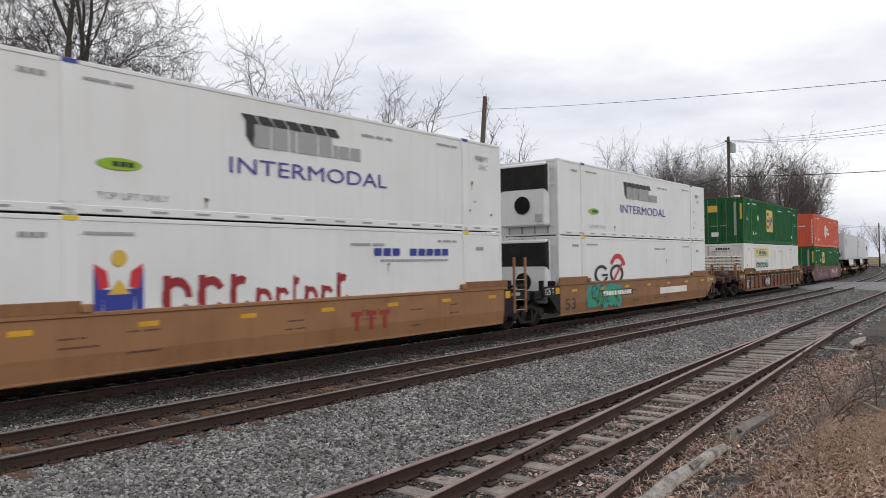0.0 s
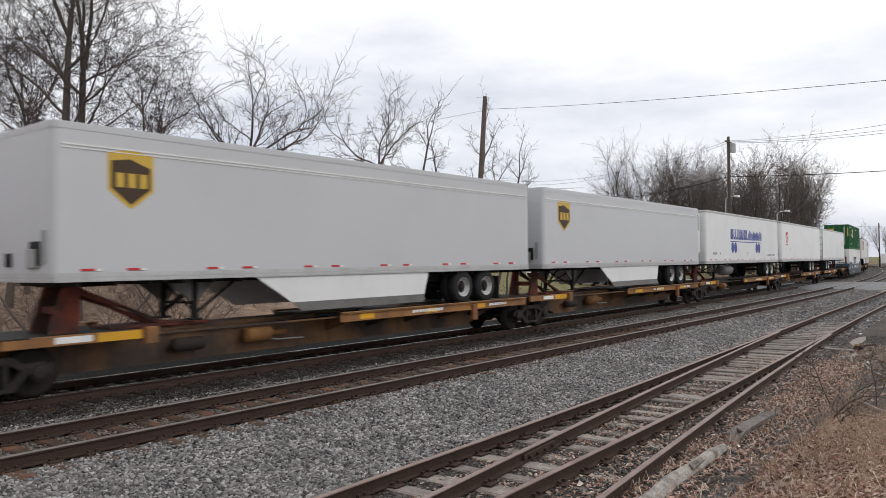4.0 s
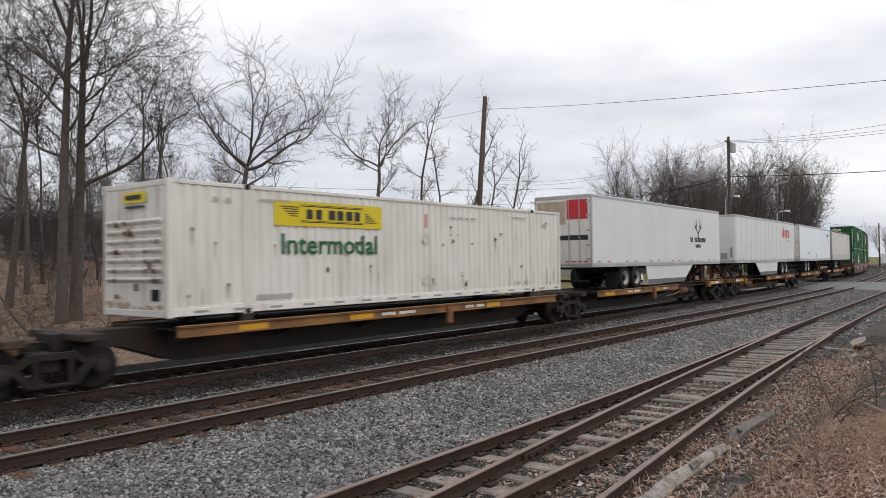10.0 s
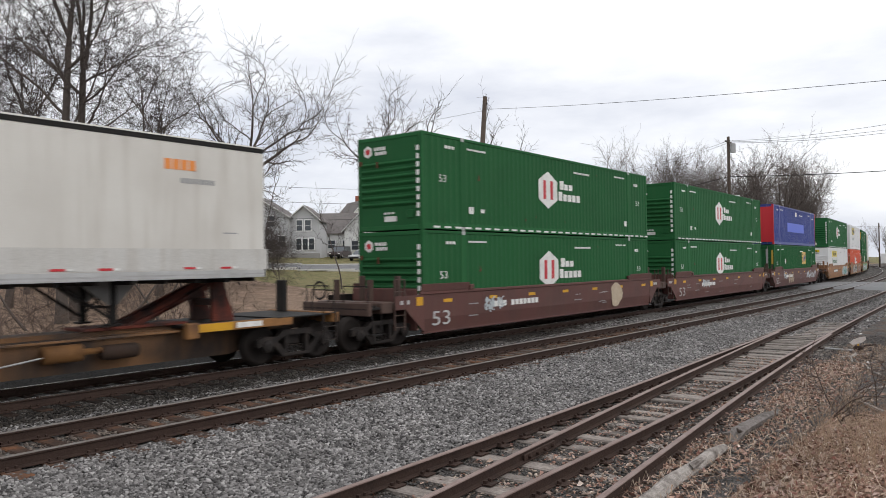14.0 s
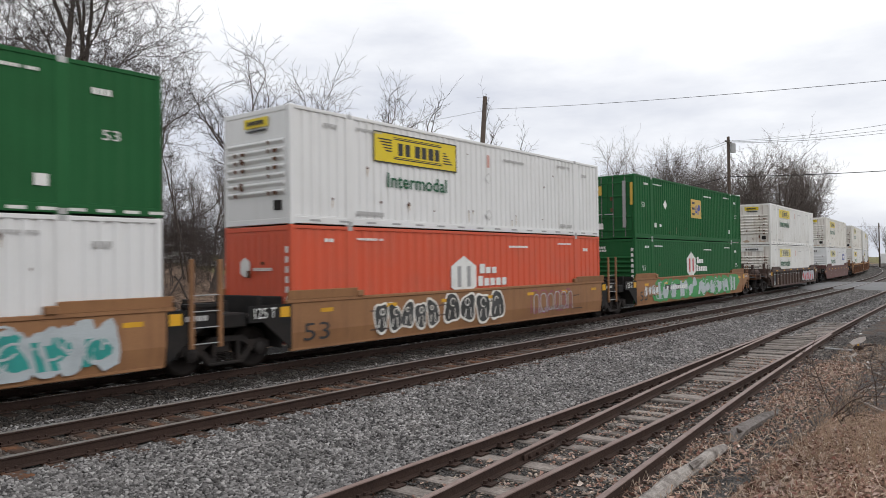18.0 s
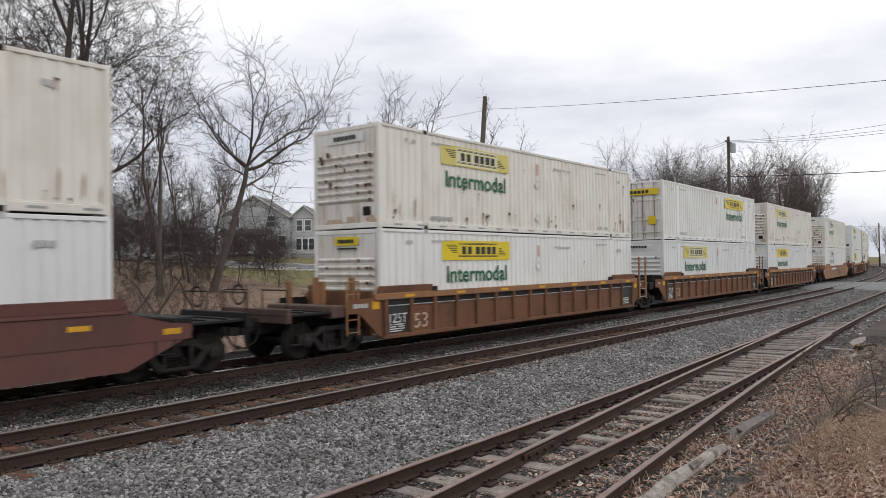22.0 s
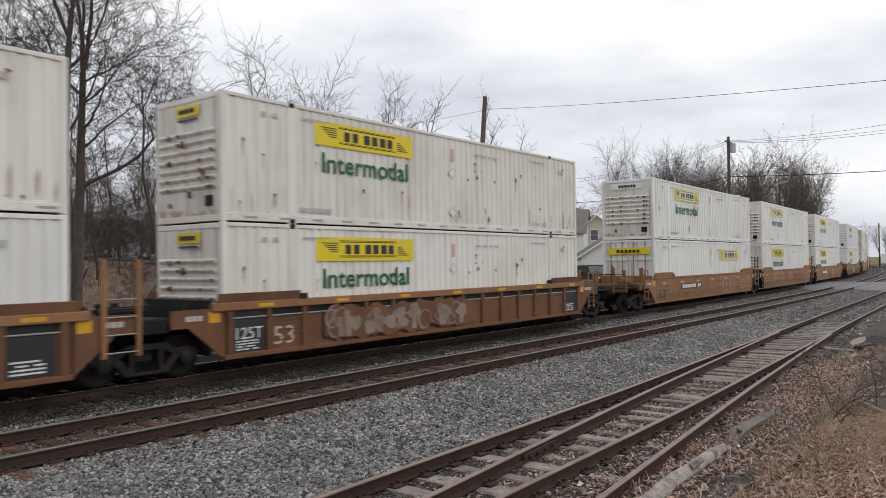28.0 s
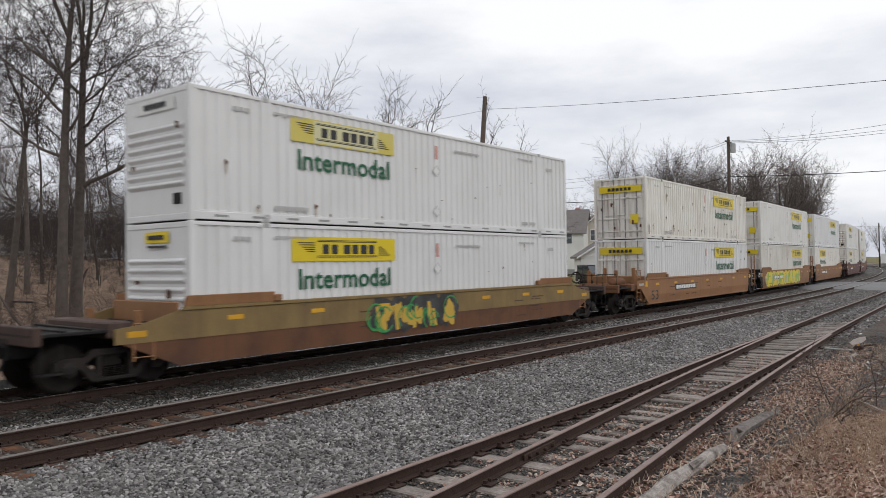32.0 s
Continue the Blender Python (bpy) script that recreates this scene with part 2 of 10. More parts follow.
M_ASPHALT = surface("asphalt", (0.16, 0.16, 0.165), 0.9, alt=(0.11, 0.11, 0.115), scale=0.6, grain=0.2, grain_scale=30, bump=0.3)
M_RAIL = surface("rusty_rail", (0.048, 0.030, 0.024), 0.8, alt=(0.028, 0.020, 0.018), scale=3.0, grain=0.2, bump=0.25, spec=0.15)
M_POLISHED = surface("polished_rail_head", (0.55, 0.53, 0.51), 0.22, metal=1.0, alt=(0.40, 0.36, 0.33), scale=2.0, grain=0.05, bump=0.02)
M_RAILHEAD = surface("worn_rail_head", (0.27, 0.245, 0.23), 0.42, metal=0.7, alt=(0.13, 0.09, 0.07), scale=2.0, grain=0.1)
M_RAILHEAD_OLD = surface("rusty_rail_head", (0.24, 0.178, 0.16), 0.55, metal=0.2, alt=(0.15, 0.095, 0.08), scale=2.5, grain=0.15)
M_TIE = surface("weathered_tie", (0.235, 0.205, 0.185), 0.9, alt=(0.10, 0.08, 0.07), alt_amt=0.7, scale=4.0, grain=0.25, grain_scale=25, bump=0.5, bump_scale=25, vary=0.25)
M_TIE_RUST = surface("rust_stained_tie", (0.06, 0.04, 0.032), 0.9, alt=(0.19, 0.085, 0.042), alt_amt=0.75, spec=0.15, scale=3.0, grain=0.25, grain_scale=25, bump=0.5, bump_scale=25, vary=0.25)
# oil-stained ties, darkened further to paint the shade under the train
M_TIE_OILY_SHADED = surface("oily_shaded_tie", (0.022, 0.017, 0.015), 0.9, alt=(0.055, 0.03, 0.02), alt_amt=0.6, spec=0.12, scale=3.0, grain=0.25, grain_scale=25, bump=0.5, bump_scale=25, vary=0.25)
M_BARK = surface("grey_bark", (0.105, 0.088, 0.078), 0.95, alt=(0.055, 0.045, 0.04), scale=5.0, grain=0.25, bump=0.6, bump_scale=18)
M_BRUSH = surface("brown_brush", (0.12, 0.088, 0.072), 0.95, alt=(0.17, 0.125, 0.10), scale=0.7, grain=0.1, bump=0.0)
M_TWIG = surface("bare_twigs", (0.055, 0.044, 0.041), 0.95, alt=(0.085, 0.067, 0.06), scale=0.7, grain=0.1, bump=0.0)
# paler than the near twigs: distance haze put into the colour
M_TWIG_HAZED = surface("hazed_far_twigs", (0.145, 0.122, 0.112), 0.95, alt=(0.175, 0.143, 0.13), scale=0.2, grain=0.1, bump=0.0)
M_POLEWOOD = surface("pole_wood", (0.085, 0.064, 0.052), 0.9, alt=(0.05, 0.04, 0.034), scale=3.0, streak=(0.15, 0.12, 0.10), streak_amt=0.4, bump=0.4)
M_WIRE = surface("black_wire", (0.02, 0.02, 0.02), 0.6, bump=0)

M_WHITE = surface("white_painted_steel", (0.74, 0.735, 0.715), 0.5, alt=(0.60, 0.58, 0.54), alt_amt=0.5, scale=0.5, streak=(0.48, 0.41, 0.33), streak_amt=0.35, grain=0.025, bump=0.05, vary=0.04)
M_WHITE2 = surface("chalky_white_steel", (0.715, 0.695, 0.65), 0.6, alt=(0.57, 0.535, 0.47), alt_amt=0.6, scale=0.6, streak=(0.36, 0.26, 0.17), streak_amt=0.35, grain=0.03, bump=0.06, vary=0.05)
M_RAILGREY = surface("dark_trailer_rail", (0.16, 0.155, 0.15), 0.6, alt=(0.09, 0.085, 0.08), scale=2.0, grain=0.1, bump=0.05)
M_WHITE_CLEAN = surface("clean_white_panel", (0.70, 0.70, 0.70), 0.4, alt=(0.60, 0.60, 0.595), alt_amt=0.5, scale=0.5, streak=(0.50, 0.48, 0.45), streak_amt=0.16, grain=0.015, bump=0.02, vary=0.02)
M_WHITE_END = surface("rust_streaked_white_steel", (0.69, 0.67, 0.63), 0.6, alt=(0.54, 0.49, 0.42), alt_amt=0.6, scale=0.9, streak=(0.20, 0.11, 0.065), streak_amt=0.75, streak_scale=(7.0, 7.0, 0.5), grain=0.04, bump=0.06, vary=0.05)
M_ALURAIL = surface("dull_aluminium_rail", (0.47, 0.47, 0.47), 0.45, metal=0.2, alt=(0.36, 0.355, 0.345), alt_amt=0.7, scale=1.2, streak=(0.25, 0.22, 0.19), streak_amt=0.3, grain=0.06, bump=0.03)
M_GREYTRAILER = surface("light_grey_panel", (0.50, 0.505, 0.52), 0.4, alt=(0.44, 0.44, 0.45), alt_amt=0.4, scale=0.4, grain=0.02, bump=0.02)
M_BEIGE = surface("dirty_offwhite_panel", (0.66, 0.64, 0.60), 0.5, alt=(0.50, 0.47, 0.43), alt_amt=0.5, scale=0.5, streak=(0.3, 0.25, 0.2), streak_amt=0.3, grain=0.03, bump=0.04)
M_GREEN = surface("green_painted_steel", (0.021, 0.108, 0.038), 0.6, alt=(0.018, 0.085, 0.03), scale=0.6, streak=(0.04, 0.12, 0.05), streak_amt=0.25, spec=0.1, grain=0.05, bump=0.05, vary=0.12)
M_ORANGE = surface("orange_red_painted_steel", (0.56, 0.085, 0.038), 0.5, alt=(0.47, 0.10, 0.06), scale=0.7, streak=(0.40, 0.14, 0.08), streak_amt=0.35, grain=0.05, bump=0.05)
M_BLUE = surface("blue_painted_steel", (0.035, 0.055, 0.24), 0.45, alt=(0.05, 0.07, 0.22), scale=0.6, streak=(0.1, 0.1, 0.2), streak_amt=0.3, grain=0.05, bump=0.05)
M_BRIGHTBLUE = surface("fresh_blue_patch", (0.03, 0.08, 0.55), 0.4, grain=0.03, bump=0)
M_OCHRE = surface("yellow_brown_wagon_paint", (0.265, 0.132, 0.06), 0.6, alt=(0.205, 0.098, 0.046), alt_amt=0.7, scale=0.9, streak=(0.15, 0.075, 0.04), streak_amt=0.55, grain=0.08, bump=0.12, vary=0.12)
M_MAROON = surface("maroon_wagon_paint", (0.115, 0.048, 0.041), 0.6, alt=(0.075, 0.038, 0.034), alt_amt=0.7, scale=0.9, streak=(0.12, 0.07, 0.05), streak_amt=0.4, grain=0.08, bump=0.12, vary=0.1)
M_RUSTWAGON = surface("rust_brown_wagon_paint", (0.155, 0.07, 0.034), 0.7, alt=(0.085, 0.04, 0.027), alt_amt=0.8, scale=1.2, streak=(0.09, 0.05, 0.035), streak_amt=0.6, grain=0.1, bump=0.15, vary=0.15)
M_DARKWAGON = surface("dark_brown_wagon_paint", (0.075, 0.045, 0.036), 0.7, alt=(0.05, 0.035, 0.03), alt_amt=0.8, scale=1.0, streak=(0.13, 0.09, 0.07), streak_amt=0.4, grain=0.1, bump=0.15)
M_SPINE_EDGE = surface("rusty_edge_paint", (0.27, 0.13, 0.045), 0.7, alt=(0.10, 0.052, 0.03), alt_amt=0.85, scale=1.1, alt_lo=0.42, alt_hi=0.66, grain=0.12, bump=0.1)
M_NAVY = surface("navy_wagon_paint", (0.042, 0.07, 0.10), 0.5, alt=(0.05, 0.062, 0.08), scale=0.9, streak=(0.1, 0.09, 0.08), streak_amt=0.35, grain=0.08, bump=0.1)
M_NAVY_DARK = surface("dark_navy_paint", (0.026, 0.031, 0.04), 0.55, alt=(0.04, 0.042, 0.046), scale=0.9, grain=0.1, bump=0.1)
M_YELLOW = surface("yellow_safety_paint", (0.62, 0.33, 0.02), 0.5, alt=(0.40, 0.20, 0.03), scale=1.4, grain=0.06, bump=0.05)
M_SIGNYELLOW = surface("yellow_sign_panel", (0.68, 0.52, 0.02), 0.45, alt=(0.60, 0.47, 0.06), scale=0.8, grain=0.03, bump=0.02)
M_SIGNPALE = surface("bleached_yellow_panel", (0.63, 0.60, 0.36), 0.5, alt=(0.66, 0.64, 0.52), scale=1.2, grain=0.03, bump=0.02)
M_SIGNDULL = surface("fading_yellow_panel", (0.63, 0.53, 0.12), 0.5, alt=(0.62, 0.56, 0.25), scale=0.9, grain=0.03, bump=0.02)
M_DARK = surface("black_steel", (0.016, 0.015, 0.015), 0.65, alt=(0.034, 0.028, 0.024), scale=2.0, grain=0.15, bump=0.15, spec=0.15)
M_BOGIE = surface("oily_cast_steel", (0.022, 0.019, 0.018), 0.6, alt=(0.05, 0.038, 0.032), scale=4.0, grain=0.2, bump=0.25, spec=0.12)
M_WHEEL = surface("wheel_steel", (0.022, 0.018, 0.016), 0.6, alt=(0.018, 0.014, 0.013), scale=5.0, grain=0.15, spec=0.12)
M_TYRE = surface("black_rubber", (0.018, 0.018, 0.019), 0.85, grain=0.15, bump=0.2)
M_RIM = surface("dull_alloy", (0.42, 0.42, 0.41), 0.4, metal=0.4, alt=(0.3, 0.28, 0.25), scale=8.0, grain=0.1)
M_STEEL = surface("galvanised_steel", (0.42, 0.42, 0.42), 0.45, metal=0.5, alt=(0.3, 0.29, 0.28), scale=3.0, grain=0.08)
M_BLACKMARK = surface("black_marking", (0.03, 0.03, 0.032), 0.5, grain=0.05, bump=0)
M_WHITEMARK = surface("white_marking", (0.72, 0.72, 0.70), 0.5, alt=(0.5, 0.5, 0.48), scale=3.0, grain=0.08, bump=0)
M_GREENMARK = surface("green_lettering", (0.02, 0.16, 0.055), 0.45, grain=0.05, bump=0)
M_DKGREENMARK = surface("dark_green_lettering", (0.012, 0.10, 0.045), 0.45, grain=0.05, bump=0)
M_BLUEMARK = surface("blue_lettering", (0.03, 0.045, 0.26), 0.45, grain=0.05, bump=0)
M_INDIGOMARK = surface("dark_indigo_lettering", (0.03, 0.035, 0.085), 0.45, grain=0.05, bump=0)
M_PURPLEMARK = surface("violet_blue_lettering", (0.075, 0.05, 0.26), 0.45, grain=0.05, bump=0)
M_REDMARK = surface("red_marking", (0.50, 0.03, 0.04), 0.45, grain=0.05, bump=0)
M_FADEDRED = surface("faded_red_marking", (0.55, 0.30, 0.26), 0.5, alt=(0.6, 0.45, 0.4), scale=3.0, grain=0.08, bump=0)
M_GREYMARK = surface("grey_marking", (0.30, 0.30, 0.30), 0.5, grain=0.05, bump=0)
M_PALEMARK = surface("faded_grey_marking", (0.43, 0.425, 0.42), 0.5, grain=0.05, bump=0)
M_ORANGEMARK = surface("orange_marking", (0.75, 0.26, 0.06), 0.45, alt=(0.75, 0.38, 0.10), scale=1.0, grain=0.03, bump=0)
M_LIMEMARK = surface("lime_marking", (0.25, 0.42, 0.02), 0.45, grain=0.05, bump=0)
M_GOLDMARK = surface("gold_brown_marking", (0.55, 0.36, 0.06), 0.45, grain=0.05, bump=0)
M_PALEYELLOW = surface("pale_yellow_spray_paint", (0.52, 0.55, 0.26), 0.5, alt=(0.45, 0.42, 0.25), scale=2.0, grain=0.1, bump=0)
M_TEAL = surface("teal_spray_paint", (0.03, 0.27, 0.24), 0.5, alt=(0.03, 0.18, 0.17), scale=2.0, grain=0.1, bump=0)
M_SPRAYGREY = surface("pale_spray_paint", (0.42, 0.46, 0.48), 0.5, alt=(0.30, 0.34, 0.36), scale=2.0, grain=0.1, bump=0)
M_SPRAYGREEN = surface("green_spray_paint", (0.05, 0.28, 0.08), 0.5, alt=(0.08, 0.2, 0.08), scale=2.0, grain=0.1, bump=0)
M_SPRAYPINK = surface("magenta_spray_paint", (0.30, 0.05, 0.16), 0.5, alt=(0.22, 0.05, 0.12), scale=2.0, grain=0.1, bump=0)
M_SPRAYBLACK = surface("black_spray_paint", (0.035, 0.035, 0.035), 0.5, alt=(0.12, 0.12, 0.12), scale=2.0, grain=0.1, bump=0)
M_RUSTSPOT = surface("rust_stain", (0.10, 0.045, 0.025), 0.85, alt=(0.18, 0.08, 0.04), scale=9.0, grain=0.2, bump=0.1)
M_DIMPAINT = surface("weathered_spray_paint", (0.24, 0.19, 0.16), 0.7, alt=(0.13, 0.08, 0.055), alt_amt=0.9, scale=2.0, grain=0.15, bump=0.0)
M_DULLTAN = surface("dull_tan_wagon_paint", (0.22, 0.15, 0.06), 0.65, alt=(0.15, 0.10, 0.05), alt_amt=0.7, scale=0.9, streak=(0.12, 0.08, 0.05), streak_amt=0.5, grain=0.08, bump=0.1)
M_FLANGE = surface("highlit_flange_edge", (0.33, 0.185, 0.09), 0.6, alt=(0.18, 0.10, 0.055), scale=1.6, grain=0.1, bump=0.05)
M_RUSTDRIP = surface("rust_drip", (0.46, 0.36, 0.27), 0.8, alt=(0.30, 0.19, 0.12), scale=5.0, grain=0.2, bump=0.0)
M_DIRTSTREAK = surface("brown_dirt_streak", (0.42, 0.34, 0.25), 0.8, alt=(0.55, 0.47, 0.37), scale=6.0, grain=0.15, bump=0)


# ---- ground ----
def lat(x, y):
    """Sideways place of a point measured from the camera's side of the curving railway."""
    u = (x + 140.0) / STEP
    i = int(min(max(u, 0), len(LINE) - 2))
    return y - LINE[i][1]


def ground_z(x, y):
    q = lat(x, y)
    z = -0.42
    if q < 3.2:
        z += (0.16 * smooth(3.2, 2.2, q) + 0.62 * smooth(2.4, -2.0, q)) * (1.0 - 0.75 * smooth(10, 24, x)) + 0.10
    elif q < 17.2:
        z += 0.0
    if q > 17.2:
        far = 66.0 + 34.0 * smooth(18, 62, x) + 60 * smooth(80, 200, x)
        z += 0.55 * smooth(18.0, 29.0, q) + 3.9 * smooth(26.0, far, q)
    if 2.0 < q < 17.2:
        return z
    return z + 0.10 * fbm(x, y, 0.25, 3.0) * min(1.0, max(0.0, abs(q - 10) - 7) / 4) * (1.0 if x < 60 else 0.5)


def build_ground():
    xs = [-900, -500, -250, -120, -60, -30, -15] + [-8 + 0.8 * i for i in range(60)] + [40 + 2.5 * i for i in range(45)] + [155, 170, 190, 220, 260, 320, 400, 520, 700, 1000, 1600, 2600, 4000]
    ys = [-1500, -700, -300, -120, -50, -20, -10] + [-6 + 0.5 * i for i in range(19)] + [4.0 + 1.5 * i for i in range(10)] + [19 + 1.0 * i for i in range(24)] + [44 + 3 * i for i in range(24)] + [120, 135, 150, 180, 230, 320, 480, 800, 1500, 3000]
    g = Geo().sheet([[(x, y, ground_z(x, y)) for y in ys] for x in xs])
    me = g.mesh("ground", M_LITTER, True)
    me.materials.append(M_GRASS)
    me.materials.append(M_CINDER)
    for p in me.polygons:
        c = p.center
        q = lat(c.x, c.y)
        k = 0
        if q > 40 + 12 * fbm(c.x, c.y, 0.03, 1.0) + 14 * smooth(46, 26, c.x):
            k = 1
        if 34 < c.x and q > 27 + 5 * fbm(c.x, c.y, 0.1, 1.0):
            k = 1
        if q < 4.5 and c.x > 12.5 + 4 * fbm(c.x, c.y, 0.4, 2.0) + 2.2 * max(0, 2.6 - q):
            k = 2
        if q < -8:
            k = 1
        p.material_index = k
    tagged(new("ground", me), "rolling ground with brown leaf litter and winter grass", "ground", kind="structure")


def strip(s_list, offs, zf):
    """A sheet along the railway: rows of stations, columns of offsets."""
    rows = []
    for s in s_list:
        r = []
        for o in offs:
            x, y, t = line(s, o)
            r.append((x, y, zf(s, o, x, y)))
        rows.append(r)
    return Geo().sheet(rows)


def siding_z(x, y):
    """Height of the cinders round the siding: level between its rails, heaped over the tie ends."""
    q = lat(x, y)
    d = 9.0
    for (x0, y0, t0), (x1, y1, t1) in zip(SIDING, SIDING[1:]):
        if x0 <= x <= x1:
            d = abs(y - y0 - (y1 - y0) * (x - x0) / (x1 - x0))
            break
    return -0.172 + 0.032 * smooth(0.70, 0.92, d) - 0.30 * smooth(2.7, 2.1, q) - 0.14 * smooth(6.2, 7.0, q)


def build_beds():
    near = [-30, -20, -12, -6] + [-2 + 0.35 * i for i in range(90)] + [30 + 1.0 * i for i in range(40)] + [72 + 4 * i for i in range(30)] + [200 + 15 * i for i in range(40)]

    def bed(s, o, x, y):
        q = o + Y_MAIN
        edge = smooth(18.6, 17.2, q)
        dip = 0.05 * math.exp(-((q - 12.9) / 0.55) ** 2)
        d1 = min(abs(q - Y_MAIN), abs(q - Y_SECOND))
        heap = (0.03 + 0.03 * smooth(22, 36, x)) * smooth(1.75, 1.2, d1)
        low = 0.09 * smooth(9.0, 6.2, q)
        return -0.235 + heap - dip - low - 0.5 * (1 - edge) + 0.035 * fbm(x, y, 1.1, 5.0)

    offs = [-8.75 + 0.25 * i for i in range(50)]
    tagged(part("ballast_bed", strip(near, offs, bed), M_BALLAST, smooth=True), "grey crushed stone ballast under the main tracks", "ballast", kind="structure")

    def cinder(s, o, x, y):
        return siding_z(x, y) - 0.02 + 0.03 * fbm(x, y, 1.3, 9.0)

    offs = [-13.1 + 0.25 * i for i in range(23)]
    tagged(part("siding_bed", strip(near, offs, cinder), M_CINDER, smooth=True), "dark cinders with fallen leaves under the siding", "ballast", kind="structure")


# ---- rails and ties ----
RAIL_FOOT = [(-0.07, -0.172), (0.07, -0.172), (0.07, -0.16), (0.012, -0.142), (0.009, -0.045), (0.034, -0.034), (0.034, -0.012), (-0.034, -0.012), (-0.034, -0.034), (-0.009, -0.045), (-0.012, -0.142), (-0.07, -0.16)]
RAIL_HEAD = [(-0.036, -0.014), (0.036, -0.014), (0.036, -0.005), (0.029, 0.0), (-0.029, 0.0), (-0.036, -0.005)]


def sweep(prof, path):
    """An outline (sideways, up) carried along points (x, y, heading)."""
    g, n = Geo(), len(prof)
    vs = [(x - u * math.sin(t), y + u * math.cos(t), w) for x, y, t in path for u, w in prof]
    fs = [(i * n + k, i * n + (k + 1) % n, (i + 1) * n + (k + 1) % n, (i + 1) * n + k) for i in range(len(path) - 1) for k in range(n)]
    fs += [tuple(range(n)), tuple(range(len(vs) - 1, len(vs) - n - 1, -1))]
    return g.add(vs, fs)


def main_path(off, s0, s1):
    out, s = [], s0
    while s < s1:
        out.append(line(s, off))
        s += 3.0 if s < 120 else 8.0
    return out


def spline(pts, n=14):
    """A smooth run of (x, y, heading) through a few (x, y)."""
    out = []
    for i in range(len(pts) - 1):
        p0, p1, p2, p3 = (Vector(pts[min(max(i + k, 0), len(pts) - 1)]) for k in (-1, 0, 1, 2))
        for j in range(n + (i == len(pts) - 2)):
            t = j / n
            a = 0.5 * (2 * p1 + (p2 - p0) * t + (2 * p0 - 5 * p1 + 4 * p2 - p3) * t * t + (3 * p1 - p0 - 3 * p2 + p3) * t ** 3)
            out.append(a)
    res = []
    for i, a in enumerate(out):
        d = out[min(i + 1, len(out) - 1)] - out[max(i - 1, 0)]
        res.append((a.x, a.y, math.atan2(d.y, d.x)))
    return res


def shifted(path, off):
    return [(x - off * math.sin(t), y + off * math.cos(t), t) for x, y, t in path]


def tie_mesh(name, mat, length, seed):
    rng = random.Random(seed)
    g = Geo().box(-0.115, 0.115, -length / 2, length / 2, -0.36, -0.172, 0.015)
    g.v = [(x + rng.uniform(-0.008, 0.008), y + rng.uniform(-0.02, 0.02), z + rng.uniform(-0.006, 0.004)) for x, y, z in g.v]
    return g.mesh(name, mat)


def lay_track(name, label, path, head_mat, tie_mat, step, tie_len=2.6, ties_to=90.0, plate_to=40.0, tall=1.0):
    """Two rails with heads, ties, plates and spikes along a path; tall scales the rail's height."""
    lift = 0.172 * (1.0 - tall)
    tr = thing(name, label, "railway track", kind="structure")
    for off in (-0.752, 0.752):
        r = part("rail", sweep([(u, w * tall) for u, w in RAIL_FOOT], shifted(path, off)), M_RAIL, tr)
        part("rail_head", sweep(RAIL_HEAD, shifted(path, off)), head_mat, r, "worn rail head")
    rng = random.Random(len(path))
    meshes = [tie_mesh("tie", tie_mat, tie_len, i) for i in range(4)]
    plates, spikes = Geo(), Geo()
    acc = 0.0
    for (x0, y0, t0), (x1, y1, t1) in zip(path, path[1:]):
        d = math.hypot(x1 - x0, y1 - y0)
        while acc < d:
            w = acc / d
            x, y, t = x0 + (x1 - x0) * w, y0 + (y1 - y0) * w, t0 + (t1 - t0) * w
            acc += step * rng.uniform(0.95, 1.05)
            if not -7.5 < x < ties_to:
                continue
            o = part("tie", rng.choice(meshes), None, tr)
            o.matrix_local = pose(x, y, lift + (rng.uniform(-0.014, 0.002) if lift == 0 else rng.uniform(-0.034, 0.0)), 0, 0, math.degrees(t) + rng.uniform(-1.5, 1.5))
            if x < plate_to:
                for off in (-0.752, 0.752):
                    for geo, boxes in ((plates, ((0, 0, 0.09, 0.18, -0.173, -0.156),)), (spikes, tuple((u, w, 0.015, 0.022, -0.16, -0.122) for u, w in ((-0.06, 0.085), (0.06, -0.085), (0.05, 0.088), (-0.05, -0.088))))):
                        for u, w, hu, hw, z0, z1 in boxes:
                            n0 = len(geo.v)
                            geo.box(u - hu, u + hu, w - hw, w + hw, z0, z1)
                            ct, st = math.cos(t), math.sin(t)
                            geo.v[n0:] = [(x - off * st + px * ct - py * st, y + off * ct + px * st + py * ct, pz + lift) for px, py, pz in geo.v[n0:]]
        acc -= d
    part("tie_plate", plates, M_RAIL, tr)
    part("spike", spikes, M_RAIL, tr)
    return tr


# ---- the siding and its points ----
SIDING = spline([(-8, 4.85), (-2, 4.9), (5, 4.97), (12, 5.12), (18, 5.37), (24, 5.62), (35, 6.12), (56, 6.95), (85, 8.4), (130, 12.0), (180, 18.4), (260, 34.0)])
SPUR = spline([(-8, 2.75), (0, 3.55), (6, 4.1), (10, 4.46), (14, 4.80), (18, 5.10), (22, 5.40), (25.5, 5.62)])


# ---- markings ----
TEXTS = {}


